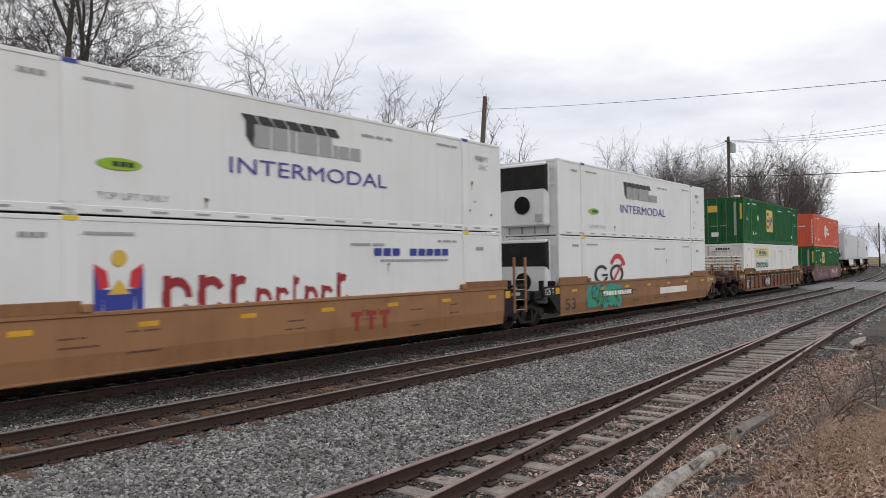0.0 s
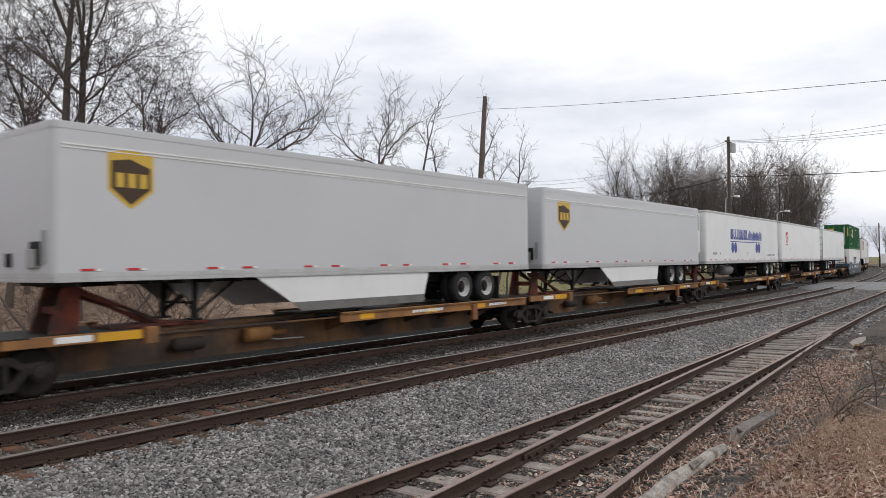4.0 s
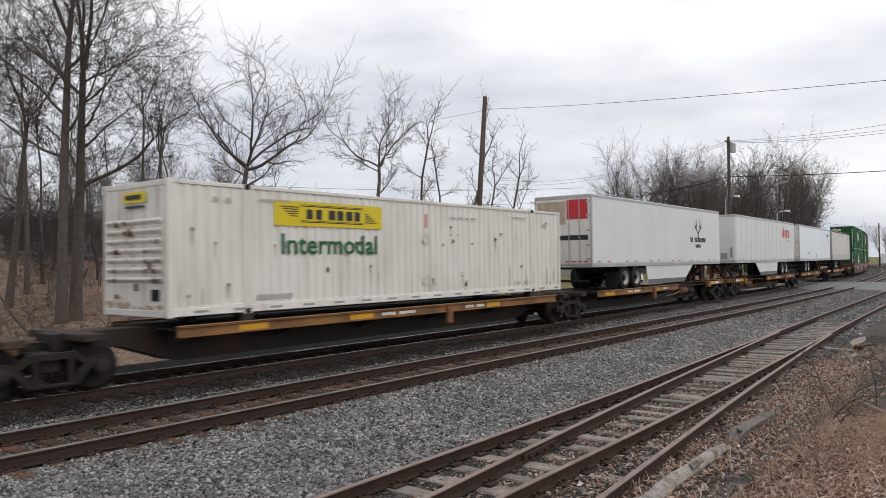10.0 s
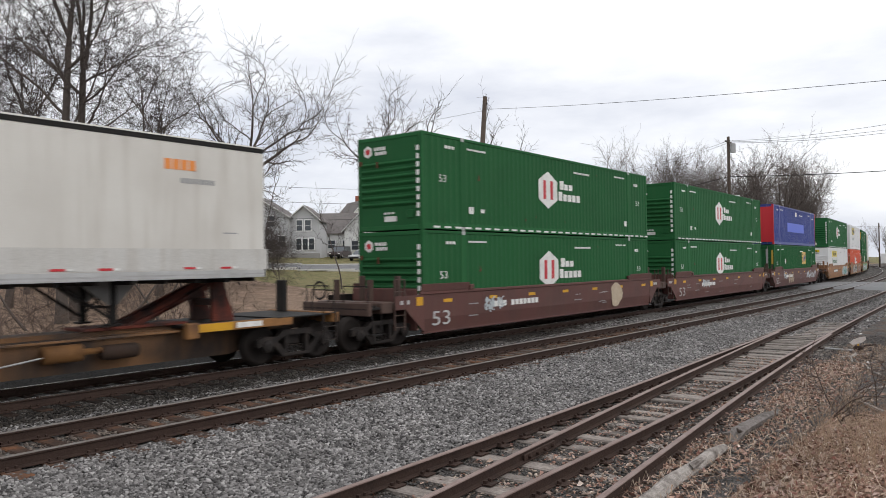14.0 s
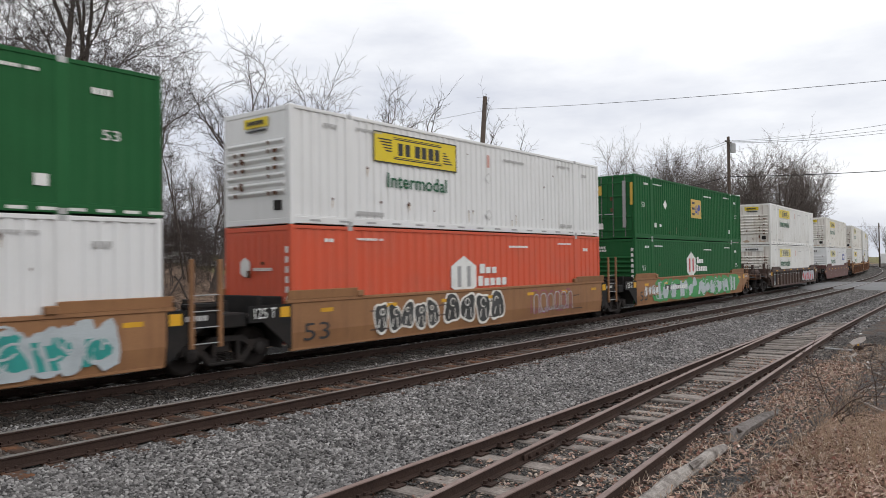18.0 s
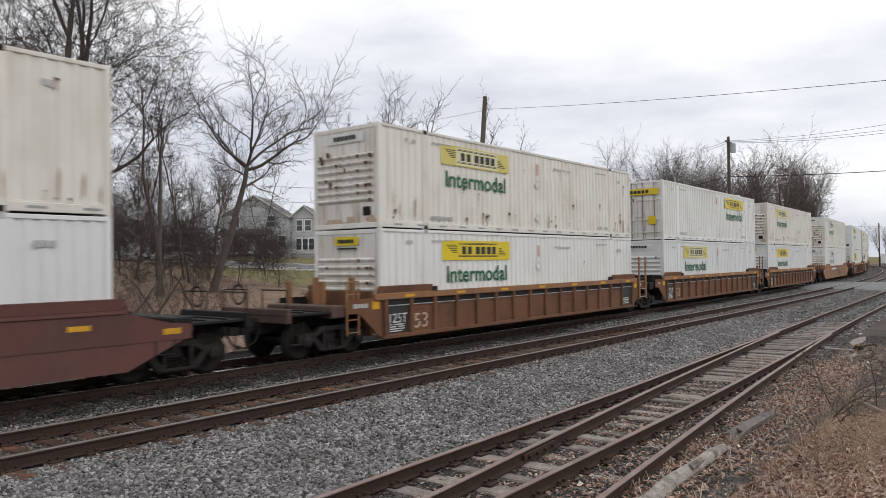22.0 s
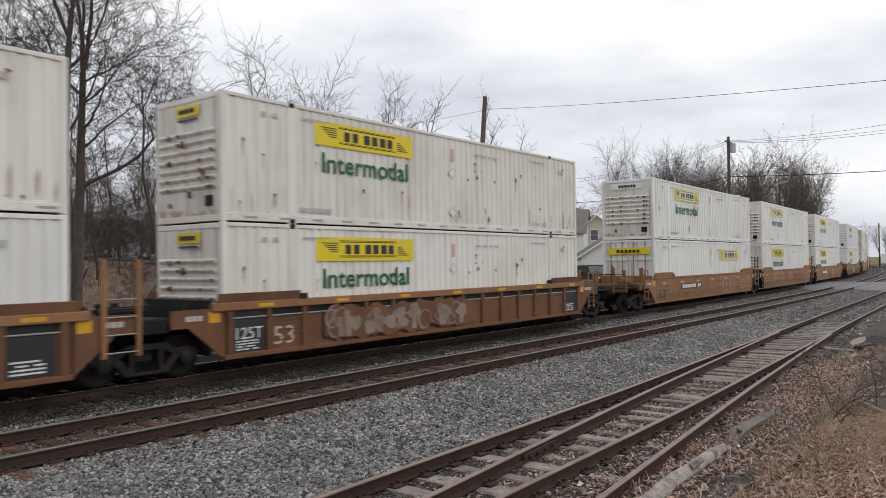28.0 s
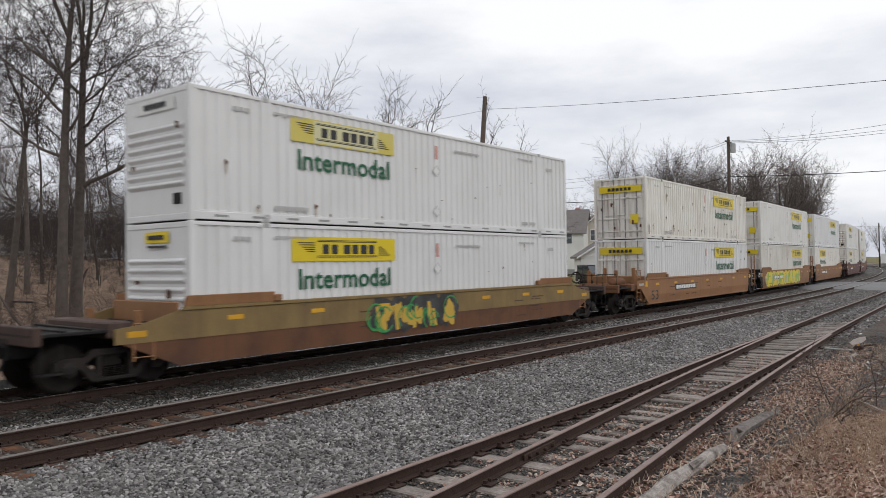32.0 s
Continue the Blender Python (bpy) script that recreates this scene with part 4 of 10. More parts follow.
def panel_container(variant, end="ribs", tone=0, group="white containers"):
    """White intermodal box with a yellow panel. variant: plain, faded, outline, right, right_low, framed, small."""
    rng = random.Random(sum(map(ord, variant)) + 7 * len(end) + tone)
    mat = (M_WHITE, M_WHITE2, M_WHITE_CLEAN)[tone]
    what = {"plain": "a bright yellow panel", "faded": "a sun-bleached yellow panel", "outline": "a white panel outlined in black", "right": "a yellow panel near the far end",
            "right_low": "a small yellow panel near the far end", "framed": "a black-framed yellow panel", "small": "a framed yellow panel"}[variant]
    c = container_shell("container", "white corrugated container with " + what, mat, group, end=end, end_mat=M_WHITE_END if tone != 2 or end == "doors" else None)
    if variant == "plain":
        yellow_sign(c, -5.36, 2.0, green=M_DKGREENMARK)
    elif variant == "faded":
        yellow_sign(c, -5.36, 2.0, faded=1, green=M_DKGREENMARK)
    elif variant == "outline":
        yellow_sign(c, -5.36, 2.0, faded=2, green=M_GREENMARK)
    elif variant == "right":
        yellow_sign(c, 1.72, 2.0)
    elif variant == "right_low":
        yellow_sign(c, 1.65, 1.86, faded=1, words=False)
    elif variant == "framed":
        yellow_sign(c, -5.15, 1.5, h=0.92, border=True, words=False)
    elif variant == "small":
        yellow_sign(c, -5.2, 1.78, h=0.85, border=True, words=False)
        lettering("Intermodal", -4.66, 1.12, 2.65, 0.40, M_DKGREENMARK, c, YF - 0.004)
    small_marks(c, M_PALEMARK, len(variant) + tone)
    d, o = Geo(), Geo()
    for zz in (0.55, 1.75):
        poly(d, [(0.05, zz), (0.2, zz - 0.15), (0.35, zz), (0.2, zz + 0.15)], YF, 0.003)
        for (a0, b0), (a1, b1) in (((0.03, zz), (0.2, zz - 0.17)), ((0.2, zz - 0.17), (0.37, zz)), ((0.37, zz), (0.2, zz + 0.17)), ((0.2, zz + 0.17), (0.03, zz))):
            poly(o, [(a0, b0 - 0.012), (a1, b1 - 0.012), (a1, b1 + 0.012), (a0, b0 + 0.012)], YF - 0.003, 0.002)
    part("placard_holder", d, mat, c)
    part("placard_frame", o, M_PALEMARK, c)
    part("faded_label", plate(Geo(), 0.13, 0.27, 2.1, 2.5, YF), M_FADEDRED, c, "faded red label")
    if end == "ribs" and (tone != 2 or variant == "small"):
        g = Geo()
        for yy, w in ((-0.55, 0.05), (-0.86, 0.07), (0.3, 0.06), (0.72, 0.05), (-1.0, 0.04)) if tone != 2 else ((-0.8, 0.10), (-0.55, 0.05), (0.45, 0.10), (0.75, 0.06)):
            for k in range(7):
                if rng.random() < (0.45 if tone != 2 else 0.75):
                    z = 0.72 + 0.205 * k
                    g.prism([(yy - w, z + 0.10), (yy + w, z + 0.10), (yy + w * 0.7, z + 0.01 + rng.uniform(0, 0.04)), (yy - w * 0.5, z + 0.0)], -CL - 0.069, -CL - 0.062, "x")
        part("rust_stain", g, M_RUSTSPOT, c, "rust drips on the end ribs")
    if end == "ribs" and tone != 2:
        g = Geo()
        for i in range(12):
            b0 = blob(rng, rng.uniform(-1.1, 1.1), rng.uniform(0.17, 0.26), rng.uniform(0.05, 0.16), rng.uniform(0.03, 0.12), 12, 0.45)
            g.prism([(p, min(max(q, 0.165), 0.5)) for p, q in b0], -CL + 0.004 - 0.0004 * i, -CL + 0.01, "x")
        part("rust_stain", g, M_RUSTDRIP, c, "rust on the end wall")
    wear_marks(c, rng.randint(0, 9999), 14 if tone != 1 else 34, 0.5 if tone != 1 else 0.7)
    if end == "ribs":
        if variant in ("faded", "outline"):
            end_plate(c, M_WHITEMARK, -0.75, 0.75, 2.42, 2.70, 0.02)
            g = Geo()
            for i in range(6):
                g.box(-CL - 0.05, -CL - 0.03, -0.45 + 0.15 * i, -0.34 + 0.15 * i, 2.50, 2.62)
            part("end_mark", g, M_BLACKMARK, c)
        else:
            end_plate(c, M_SIGNYELLOW, -0.52, 0.42, 2.44, 2.68, 0.02)
            g = Geo()
            for i in range(5):
                g.box(-CL - 0.05, -CL - 0.03, -0.33 + 0.13 * i, -0.24 + 0.13 * i, 2.51, 2.61)
            g.box(-CL - 0.05, -CL - 0.03, -0.45, 0.3, 2.33, 2.38)
            part("end_mark", g, M_BLACKMARK, c)
    else:
        end_plate(c, M_SIGNYELLOW, -1.1, 1.0, 2.2, 2.5, 0.05)
        g = Geo()
        for i in range(6):
            g.box(-CL - 0.09, -CL - 0.062, -0.6 + 0.2 * i, -0.46 + 0.2 * i, 2.28, 2.42)
        part("end_mark", g, M_BLACKMARK, c)
        end_plate(c, M_SIGNYELLOW, -0.95, -0.55, 0.75, 1.15, 0.05)
    return c


def gold_square(c, x, z, w, h):
    p = part("company_square", plate(Geo(), x, x + w, z, z + h, YF), M_GOLDMARK, c, "gold company square")
    g = Geo()
    for k in (0.15, 0.45, 0.75):
        plate(g, x + 0.10 * w, x + 0.36 * w, z + k * h, z + (k + 0.12) * h, YF - 0.005)
    part("square_mark", g, M_BLACKMARK, p)
    g = Geo()
    slant(g, x + 0.42 * w, z + 0.28 * h, 0.08 * w, 0.42 * h, 0.05 * w, YF - 0.005)
    slant(g, x + 0.50 * w, z + 0.28 * h, 0.07 * w, 0.3 * h, 0.10 * w, YF - 0.006)
    slant(g, x + 0.64 * w, z + 0.20 * h, 0.08 * w, 0.5 * h, 0.05 * w, YF - 0.005)
    disc(g, x + 0.80 * w, z + 0.58 * h, 0.11 * w, YF - 0.005)
    part("square_mark", g, M_BLUEMARK, p)


def hexagon(c, x, z, w, h, mat=None):
    p = part("company_hexagon", poly(Geo(), [(x + w / 2, z), (x + w, z + 0.25 * h), (x + w, z + 0.75 * h), (x + w / 2, z + h), (x, z + 0.75 * h), (x, z + 0.25 * h)], YF), M_WHITEMARK, c, "white company hexagon")
    g = Geo()
    for a in (0.24, 0.62):
        plate(g, x + a * w, x + (a + 0.14) * w, z + 0.25 * h, z + 0.75 * h, YF - 0.005)
    part("hexagon_mark", g, mat or M_REDMARK, p)
    g = Geo()
    for i, k in enumerate((0.22, 0.2, 0.2)):
        plate(g, x + 1.15 * w + i * 0.26 * w, x + 1.15 * w + i * 0.26 * w + k * w, z + 0.56 * h, z + (0.80 if i == 0 else 0.72) * h, YF)
    for i in range(5):
        plate(g, x + 1.08 * w + i * 0.26 * w, x + 1.08 * w + i * 0.26 * w + 0.2 * w, z + 0.25 * h, z + (0.50 if i == 0 else 0.44) * h, YF)
    part("company_mark", g, M_WHITEMARK, c)


def marks53(c, z=1.45):
    m = M_WHITEMARK
    lettering("53", -POST_X - 1.2, z, 0.36, 0.22, m, c, YF - 0.003)
    lettering("53", POST_X + 0.75, z, 0.34, 0.20, m, c, YF - 0.003)
    g = Geo()
    bars(g, -POST_X + 0.3, 0.55, 0.28, 0.22, 2, YF, 3)
    plate(g, -POST_X + 0.95, -POST_X + 1.15, 0.6, 0.72, YF)
    plate(g, POST_X - 0.5, POST_X - 0.25, 0.5, 0.72, YF)
    part("stencil", g, m, c)


def green_container(logo, end="doors", tone=M_GREEN, x=0.0, label="green corrugated steel container"):
    c = container_shell("container", label, tone, "green containers", 0.27, 0.03 if logo != "hexagon" else 0.013, end=end)
    if logo == "square_mid":
        gold_square(c, -0.79 + x, 1.2, 1.58, 0.98)
    elif logo == "square_left":
        gold_square(c, -3.72 + x, 1.42, 1.55, 0.98)
    elif logo == "square_big":
        gold_square(c, -2.1, 0.85, 1.75, 1.5)
    elif logo == "hexagon":
        hexagon(c, -1.55, 0.95, 1.34, 1.36)
    small_marks(c, M_WHITEMARK, len(logo), low=False)
    marks53(c)
    if logo.startswith("square"):
        g = poly(Geo(), [(-4.65, 1.68), (-4.41, 1.45), (-4.17, 1.68), (-4.41, 1.91)], YF)
        part("placard", g, M_WHITEMARK, c)
        end_plate(c, M_GOLDMARK, 0.25 if end == "doors" else -0.3, 0.85 if end == "doors" else 0.3, 2.0, 2.42, 0.05)
        g = Geo()
        g.box(-CL - 0.05, -CL - 0.03, -0.9, -0.75, 0.5, 2.6)
        part("end_stripe", g, M_GREYMARK, c)
        end_plate(c, M_GOLDMARK, -1.24, -1.12, 1.5, 2.5, 0.055)
        end_plate(c, M_WHITEMARK, 0.2, 0.65, 0.45, 0.72, 0.05)
    else:
        g = Geo().prism([(0.85 + 0.19 * math.cos(radians(a)), 2.45 + 0.19 * math.sin(radians(a))) for a in range(30, 390, 60)], -CL - 0.012, -CL - 0.004, "x")
        for i in range(4):
            g.box(-CL - 0.012, -CL - 0.004, 0.14 + 0.12 * i, 0.23 + 0.12 * i, 2.46, 2.56)
            g.box(-CL - 0.012, -CL - 0.004, 0.10 + 0.12 * i, 0.19 + 0.12 * i, 2.32, 2.42)
        part("end_stencil", g, M_WHITEMARK, c)
        part("end_hexagon", Geo().prism([(0.85 + 0.1 * math.cos(radians(a)), 2.45 + 0.1 * math.sin(radians(a))) for a in range(30, 390, 60)], -CL - 0.016, -CL - 0.012, "x"), M_REDMARK, c)
        g = Geo()
        for i in range(3):
            g.box(-CL - 0.012, -CL - 0.004, -0.2 + 0.15 * i, -0.1 + 0.15 * i, 0.5, 0.56)
        g.box(-CL - 0.012, -CL - 0.004, -0.3, 0.18, 0.28, 0.44)
        part("end_stencil", g, M_WHITEMARK, c)
        g = Geo()
        for i in range(30):
            plate(g, -CL + 0.5 + i * 0.53, -CL + 0.82 + i * 0.53, 0.07, 0.13, YF)
        part("reflector_strip", g, M_WHITEMARK, c)
        g = Geo()
        for i in range(9):
            g.box(-CL - 0.03, -CL - 0.01, -1.2, -1.1, 0.4 + 0.24 * i, 0.55 + 0.24 * i)
        part("end_stencil", g, M_WHITEMARK, c)
    wear_marks(c, len(logo) * 3, 5, 0.2)
    return c


def orange_container():
    c = container_shell("container", "orange-red corrugated steel container with a white hexagon", M_ORANGE, "orange containers", 0.36, 0.028, end="flat")
    hexagon(c, -1.85, 0.85, 1.3, 1.28, M_GREYMARK)
    small_marks(c, M_WHITEMARK, 5, low=False)
    marks53(c, 0.6)
    g = Geo().prism([(0.25, 1.72), (0.44, 1.62), (0.62, 1.72), (0.62, 2.0), (0.44, 2.12), (0.25, 2.0)], -CL - 0.03, -CL - 0.006, "x")
    for i in range(5):
        g.box(-CL - 0.03, -CL - 0.006, -0.6 + 0.15 * i, -0.5 + 0.15 * i, 1.78, 1.86)
    part("end_mark", g, M_WHITEMARK, c, "white hexagon mark")
    g = Geo()
    for i in range(9):
        g.box(-CL - 0.03, -CL - 0.01, -1.2, -1.12, 0.3 + 0.24 * i, 0.45 + 0.24 * i)
    part("end_stencil", g, M_WHITEMARK, c)
    wear_marks(c, 51, 8, 0.3)
    return c


def blue_container():
    c = container_shell("container", "blue corrugated container with a repainted patch and red corner posts", M_BLUE, "blue containers", 0.3, 0.034, end="doors")
    part("repainted_patch", plate(Geo(), -3.45, 2.95, 1.02, 1.72, YF), M_BRIGHTBLUE, c, "brighter blue repainted band")
    part("sticker", plate(Geo(), -0.4, 0.14, 2.28, 2.62, YF), M_WHITEMARK, c)
    for x in (-CL - 0.004, CL - 0.13):
        part("red_post_cover", Geo().box(x, x + 0.134, -CW - 0.004, -CW + 0.12, 0.02, CH - 0.02), M_REDMARK, c, "red corner post")
    end_plate(c, M_REDMARK, -1.2, -0.2, 0.2, 2.7, 0.05)
    small_marks(c, M_WHITEMARK, 9, low=False)
    wear_marks(c, 77, 6, 0.2)
    return c


M_CRESTRED = surface("dark_red_film", (0.28, 0.022, 0.03), 0.5, alt=(0.22, 0.03, 0.035), scale=2.0, grain=0.05, bump=0.02)


def reefer_container(logo):
    """Smooth white refrigerated box with broad stacking posts and a cooling unit in its end."""
    c = container_shell("container", "smooth white refrigerated container with " + {"shadow": "violet lettering", "crest": "dark red lettering and a crest", "rings": "a black and red company mark"}[logo],
                        M_WHITE_CLEAN, "refrigerated containers", 1.25, 0.004, end="doors", rail_mat=M_WHITE_CLEAN)
    for x in (-POST_X, POST_X):
        g = Geo().prism([(x - 0.2, 0.25), (x + 0.2, 0.25), (x + 0.14, 0.6), (x + 0.14, 2.5), (x + 0.2, 2.8), (x - 0.2, 2.8), (x - 0.14, 2.5), (x - 0.14, 0.6)], -CW - 0.002, -CW + 0.05, "y")
        part("broad_post", g, M_WHITE_CLEAN, c)
        part("corner_cap", Geo().box(x - 0.16, x + 0.16, -CW - 0.008, -CW + 0.1, CH - 0.1, CH - 0.006, 0.01), M_BLUE if logo == "shadow" else M_SIGNYELLOW, c)
    unit = part("cooling_unit", Geo().box(-CL - 0.42, -CL - 0.01, -0.98, 0.98, 0.35, 2.75, 0.06), M_WHITE_CLEAN, c, "white cooling unit")
    part("grille", Geo().prism([(-CL - 0.44, 1.75), (-CL - 0.2, 1.6), (-CL - 0.2, 2.72), (-CL - 0.44, 2.62)], -0.99, 0.99, "y"), M_DARK, unit, "black grille")
    part("fan_opening", Geo().turn([(0.3, 0.0), (0.34, -0.03), (0.34, 0.0)], (-CL - 0.43, 0.0, 1.15), "x", 18), M_DARK, unit)
    part("exhaust", Geo().box(-CL - 0.45, -CL - 0.42, -0.85, -0.55, 0.5, 0.8, 0.01), M_STEEL, unit)
    g = Geo()
    if logo == "shadow":
        x = -1.95
        for i, w in enumerate((0.46, 0.46, 0.16, 0.62, 0.42)):
            g.prism([(x, 1.72), (x + w, 1.72), (x + w, 2.24), (x, 2.24)], YF - 0.004, YF, "y")
            x += w + 0.07
        for w in (0.14, 0.34, 0.34):
            plate(g, x, x + w, 1.72, 2.04, YF)
            x += w + 0.06
        part("company_mark", g, M_GREYMARK, c, "grey blocks with black shadow")
        g = Geo()
        x = -2.15
        for i in range(7):
            poly(g, [(x, 2.24), (x + 0.36, 2.24), (x + 0.2, 2.44), (x - 0.16, 2.44)], YF - 0.001)
            x += 0.42
        poly(g, [(-1.98, 1.72), (-1.95, 2.24), (-2.18, 2.44), (-2.18, 1.95)], YF)
        part("shadow_mark", g, M_BLACKMARK, c)
        lettering("INTERMODAL", -2.62, 1.08, 5.1, 0.36, M_PURPLEMARK, c, YF - 0.004, "violet lettering")
        part("company_oval", disc(Geo(), -5.15, 1.02, 0.46, YF, 18, sq=0.26), M_LIMEMARK, c)
        g = Geo()
        bars(g, -5.45, 0.97, 0.62, 0.10, 4, YF - 0.005, 4)
        part("oval_mark", g, M_BLACKMARK, c)
        lettering("53FT", 6.75, 2.25, 0.62, 0.17, M_GREYMARK, c, YF - 0.003)
        lettering("XHC", 6.8, 1.98, 0.5, 0.17, M_GREYMARK, c, YF - 0.003)
        lettering("TOP LIFT ONLY", -5.6, 0.34, 1.5, 0.13, M_GREYMARK, c, YF - 0.003)
    elif logo == "crest":
        x = -4.3
        for i, (w, h) in enumerate(((0.75, 0.92), (0.75, 0.92), (0.62, 0.92), (0.5, 0.6), (0.46, 0.6), (0.28, 0.85), (0.46, 0.6), (0.46, 0.6), (0.5, 0.9))):
            ring(g, x + w / 2, 0.82 + h / 2, w * 0.27, w * 0.47, YF, 30 * (i % 3), 330, 14, 0.004, h / w)
            plate(g, x + w * 0.08, x + w * 0.3, 0.82, 0.82 + h, YF - 0.001)
            x += w + 0.07
        part("company_mark", g, M_CRESTRED, c, "dark red company blocks")
        g = Geo()
        poly(g, [(-5.45, 0.75), (-4.9, 0.75), (-4.85, 1.5), (-5.5, 1.5)], YF)
        for sx in (-1, 1):
            poly(g, [(-5.17 + sx * 0.5, 0.75), (-5.17 + sx * 0.36, 0.75), (-5.17 + sx * 0.3, 1.75), (-5.17 + sx * 0.5, 1.9)], YF)
        part("crest", g, M_BLUEMARK, c, "blue, red and gold crest")
        g = Geo()
        for sx in (-1, 1):
            poly(g, [(-5.17 + sx * 0.2, 1.55), (-5.17 + sx * 0.4, 1.5), (-5.17 + sx * 0.5, 2.0), (-5.17 + sx * 0.25, 1.85)], YF - 0.002)
        part("crest", g, M_REDMARK, c)
        g = Geo()
        poly(g, [(-5.4, 0.9), (-4.95, 0.9), (-4.95, 1.05), (-5.4, 1.05)], YF - 0.005)
        disc(g, -5.17, 2.1, 0.16, YF)
        poly(g, [(-5.4, 1.4), (-4.95, 1.4), (-5.17, 1.7)], YF - 0.005)
        part("crest", g, M_GOLDMARK, c)
        g = Geo()
        bars(g, 1.95, 2.14, 3.3, 0.2, 9, YF, 2)
        part("company_mark", g, M_BLUEMARK, c)
        g = Geo()
        bars(g, 2.0, 1.98, 3.2, 0.06, 16, YF, 8)
        part("small_lettering", g, M_GREYMARK, c)
    else:
        ring(g, -4.55, 1.36, 0.44, 0.64, YF, 35, 340, 30, 0.004, 0.6)
        plate(g, -4.5, -3.98, 1.28, 1.38, YF - 0.002)
        ring(g, -3.1, 1.36, 0.46, 0.66, YF, 0, 360, 30, 0.004, 0.6)
        part("company_ring", g, M_BLACKMARK, c, "black company rings")
        g = Geo()
        ring(g, -3.0, 1.42, 0.62, 0.84, YF - 0.005, 25, 150, 30, 0.004, 0.95)
        slant(g, -3.95, 0.86, 0.5, 0.24, 0.3, YF - 0.005)
        poly(g, [(-3.5, 1.12), (-3.35, 1.05), (-2.55, 1.75), (-2.66, 1.8)], YF - 0.006)
        g.box(-2.7, 5.9, YF - 0.004, YF, 0.95, 1.01)
        g.box(-8.0, -3.9, YF - 0.004, YF, 0.95, 1.01)
        part("red_line", g, M_REDMARK, c, "red line and arc")
        part("black_line", Geo().box(1.5, 5.9, YF - 0.004, YF, 1.06, 1.11), M_BLACKMARK, c)
    small_marks(c, M_GREYMARK, 40 + len(logo), low=False)
    wear_marks(c, len(logo) * 9, 5, 0.3)
    return c


def slant_container():
    c = container_shell("container", "off-white corrugated container with a slanted dark blue company mark", M_WHITE, "white containers", 0.3, 0.02, end="doors")
    g = Geo()
    x = -2.3
    for w in (0.8, 1.05, 0.26, 0.72, 0.85):
        if w > 0.3:
            slant(g, x, 1.12, 0.24, 0.85, 0.22, YF)
            slant(g, x, 1.72, w, 0.25, 0.06, YF - 0.001)
            if w > 0.9:
                slant(g, x + 0.4, 1.12, 0.2, 0.7, 0.2, YF)
                slant(g, x + w - 0.24, 1.12, 0.22, 0.85, 0.2, YF)
                slant(g, x, 1.12, w, 0.2, 0.05, YF - 0.001)
            elif w == 0.8:
                slant(g, x, 1.12, w, 0.2, 0.05, YF - 0.001)
        else:
            slant(g, x, 1.12, w, 0.85, 0.22, YF)
        x += w + 0.14
    part("company_mark", g, M_INDIGOMARK, c, "slanted dark blue blocks")
    lettering("INTERMODAL", -0.9, 0.72, 2.6, 0.24, M_GREYMARK, c, YF - 0.003)
    small_marks(c, M_GREYMARK, 21, low=False)
    end_plate(c, M_INDIGOMARK, -0.2, 0.7, 2.35, 2.5, 0.06)
    g = Geo().box(-CL - 0.07, -CL - 0.06, -1.0, -0.85, 0.3, 2.0)
    part("dirt_streak", g, M_RUSTSPOT, c)
    wear_marks(c, 31, 18)
    return c


# ---- road trailers ----
TL, TW, TZ0, TZ1 = 8.08, 1.295, 0.0, 2.95


def tyre_wheel(parent, x, y, z, sgn):
    """A road wheel: tyre with its rim and hub as sub-parts."""
    w = part("wheel", Geo().turn([(0.30, -0.13), (0.46, -0.14), (0.505, -0.10), (0.51, 0.0), (0.505, 0.10), (0.46, 0.14), (0.30, 0.13)], (0, 0, 0), "y", 24, False), M_TYRE, parent, "black tyre on an alloy rim", True)
    w.location = (x, y, z)
    part("rim", Geo().turn([(0.305, sgn * 0.135), (0.28, sgn * 0.12), (0.25, sgn * 0.06), (0.19, sgn * 0.04)], (0, 0, 0), "y", 20, False), M_RIM, w, "dull alloy rim")
    part("hub", Geo().turn([(0.2, sgn * 0.02), (0.2, sgn * 0.03), (0.11, sgn * 0.04), (0.10, sgn * 0.11), (0.0, sgn * 0.12)], (0, 0, 0), "y", 14), M_BOGIE, w, "oily black hub")
    return w


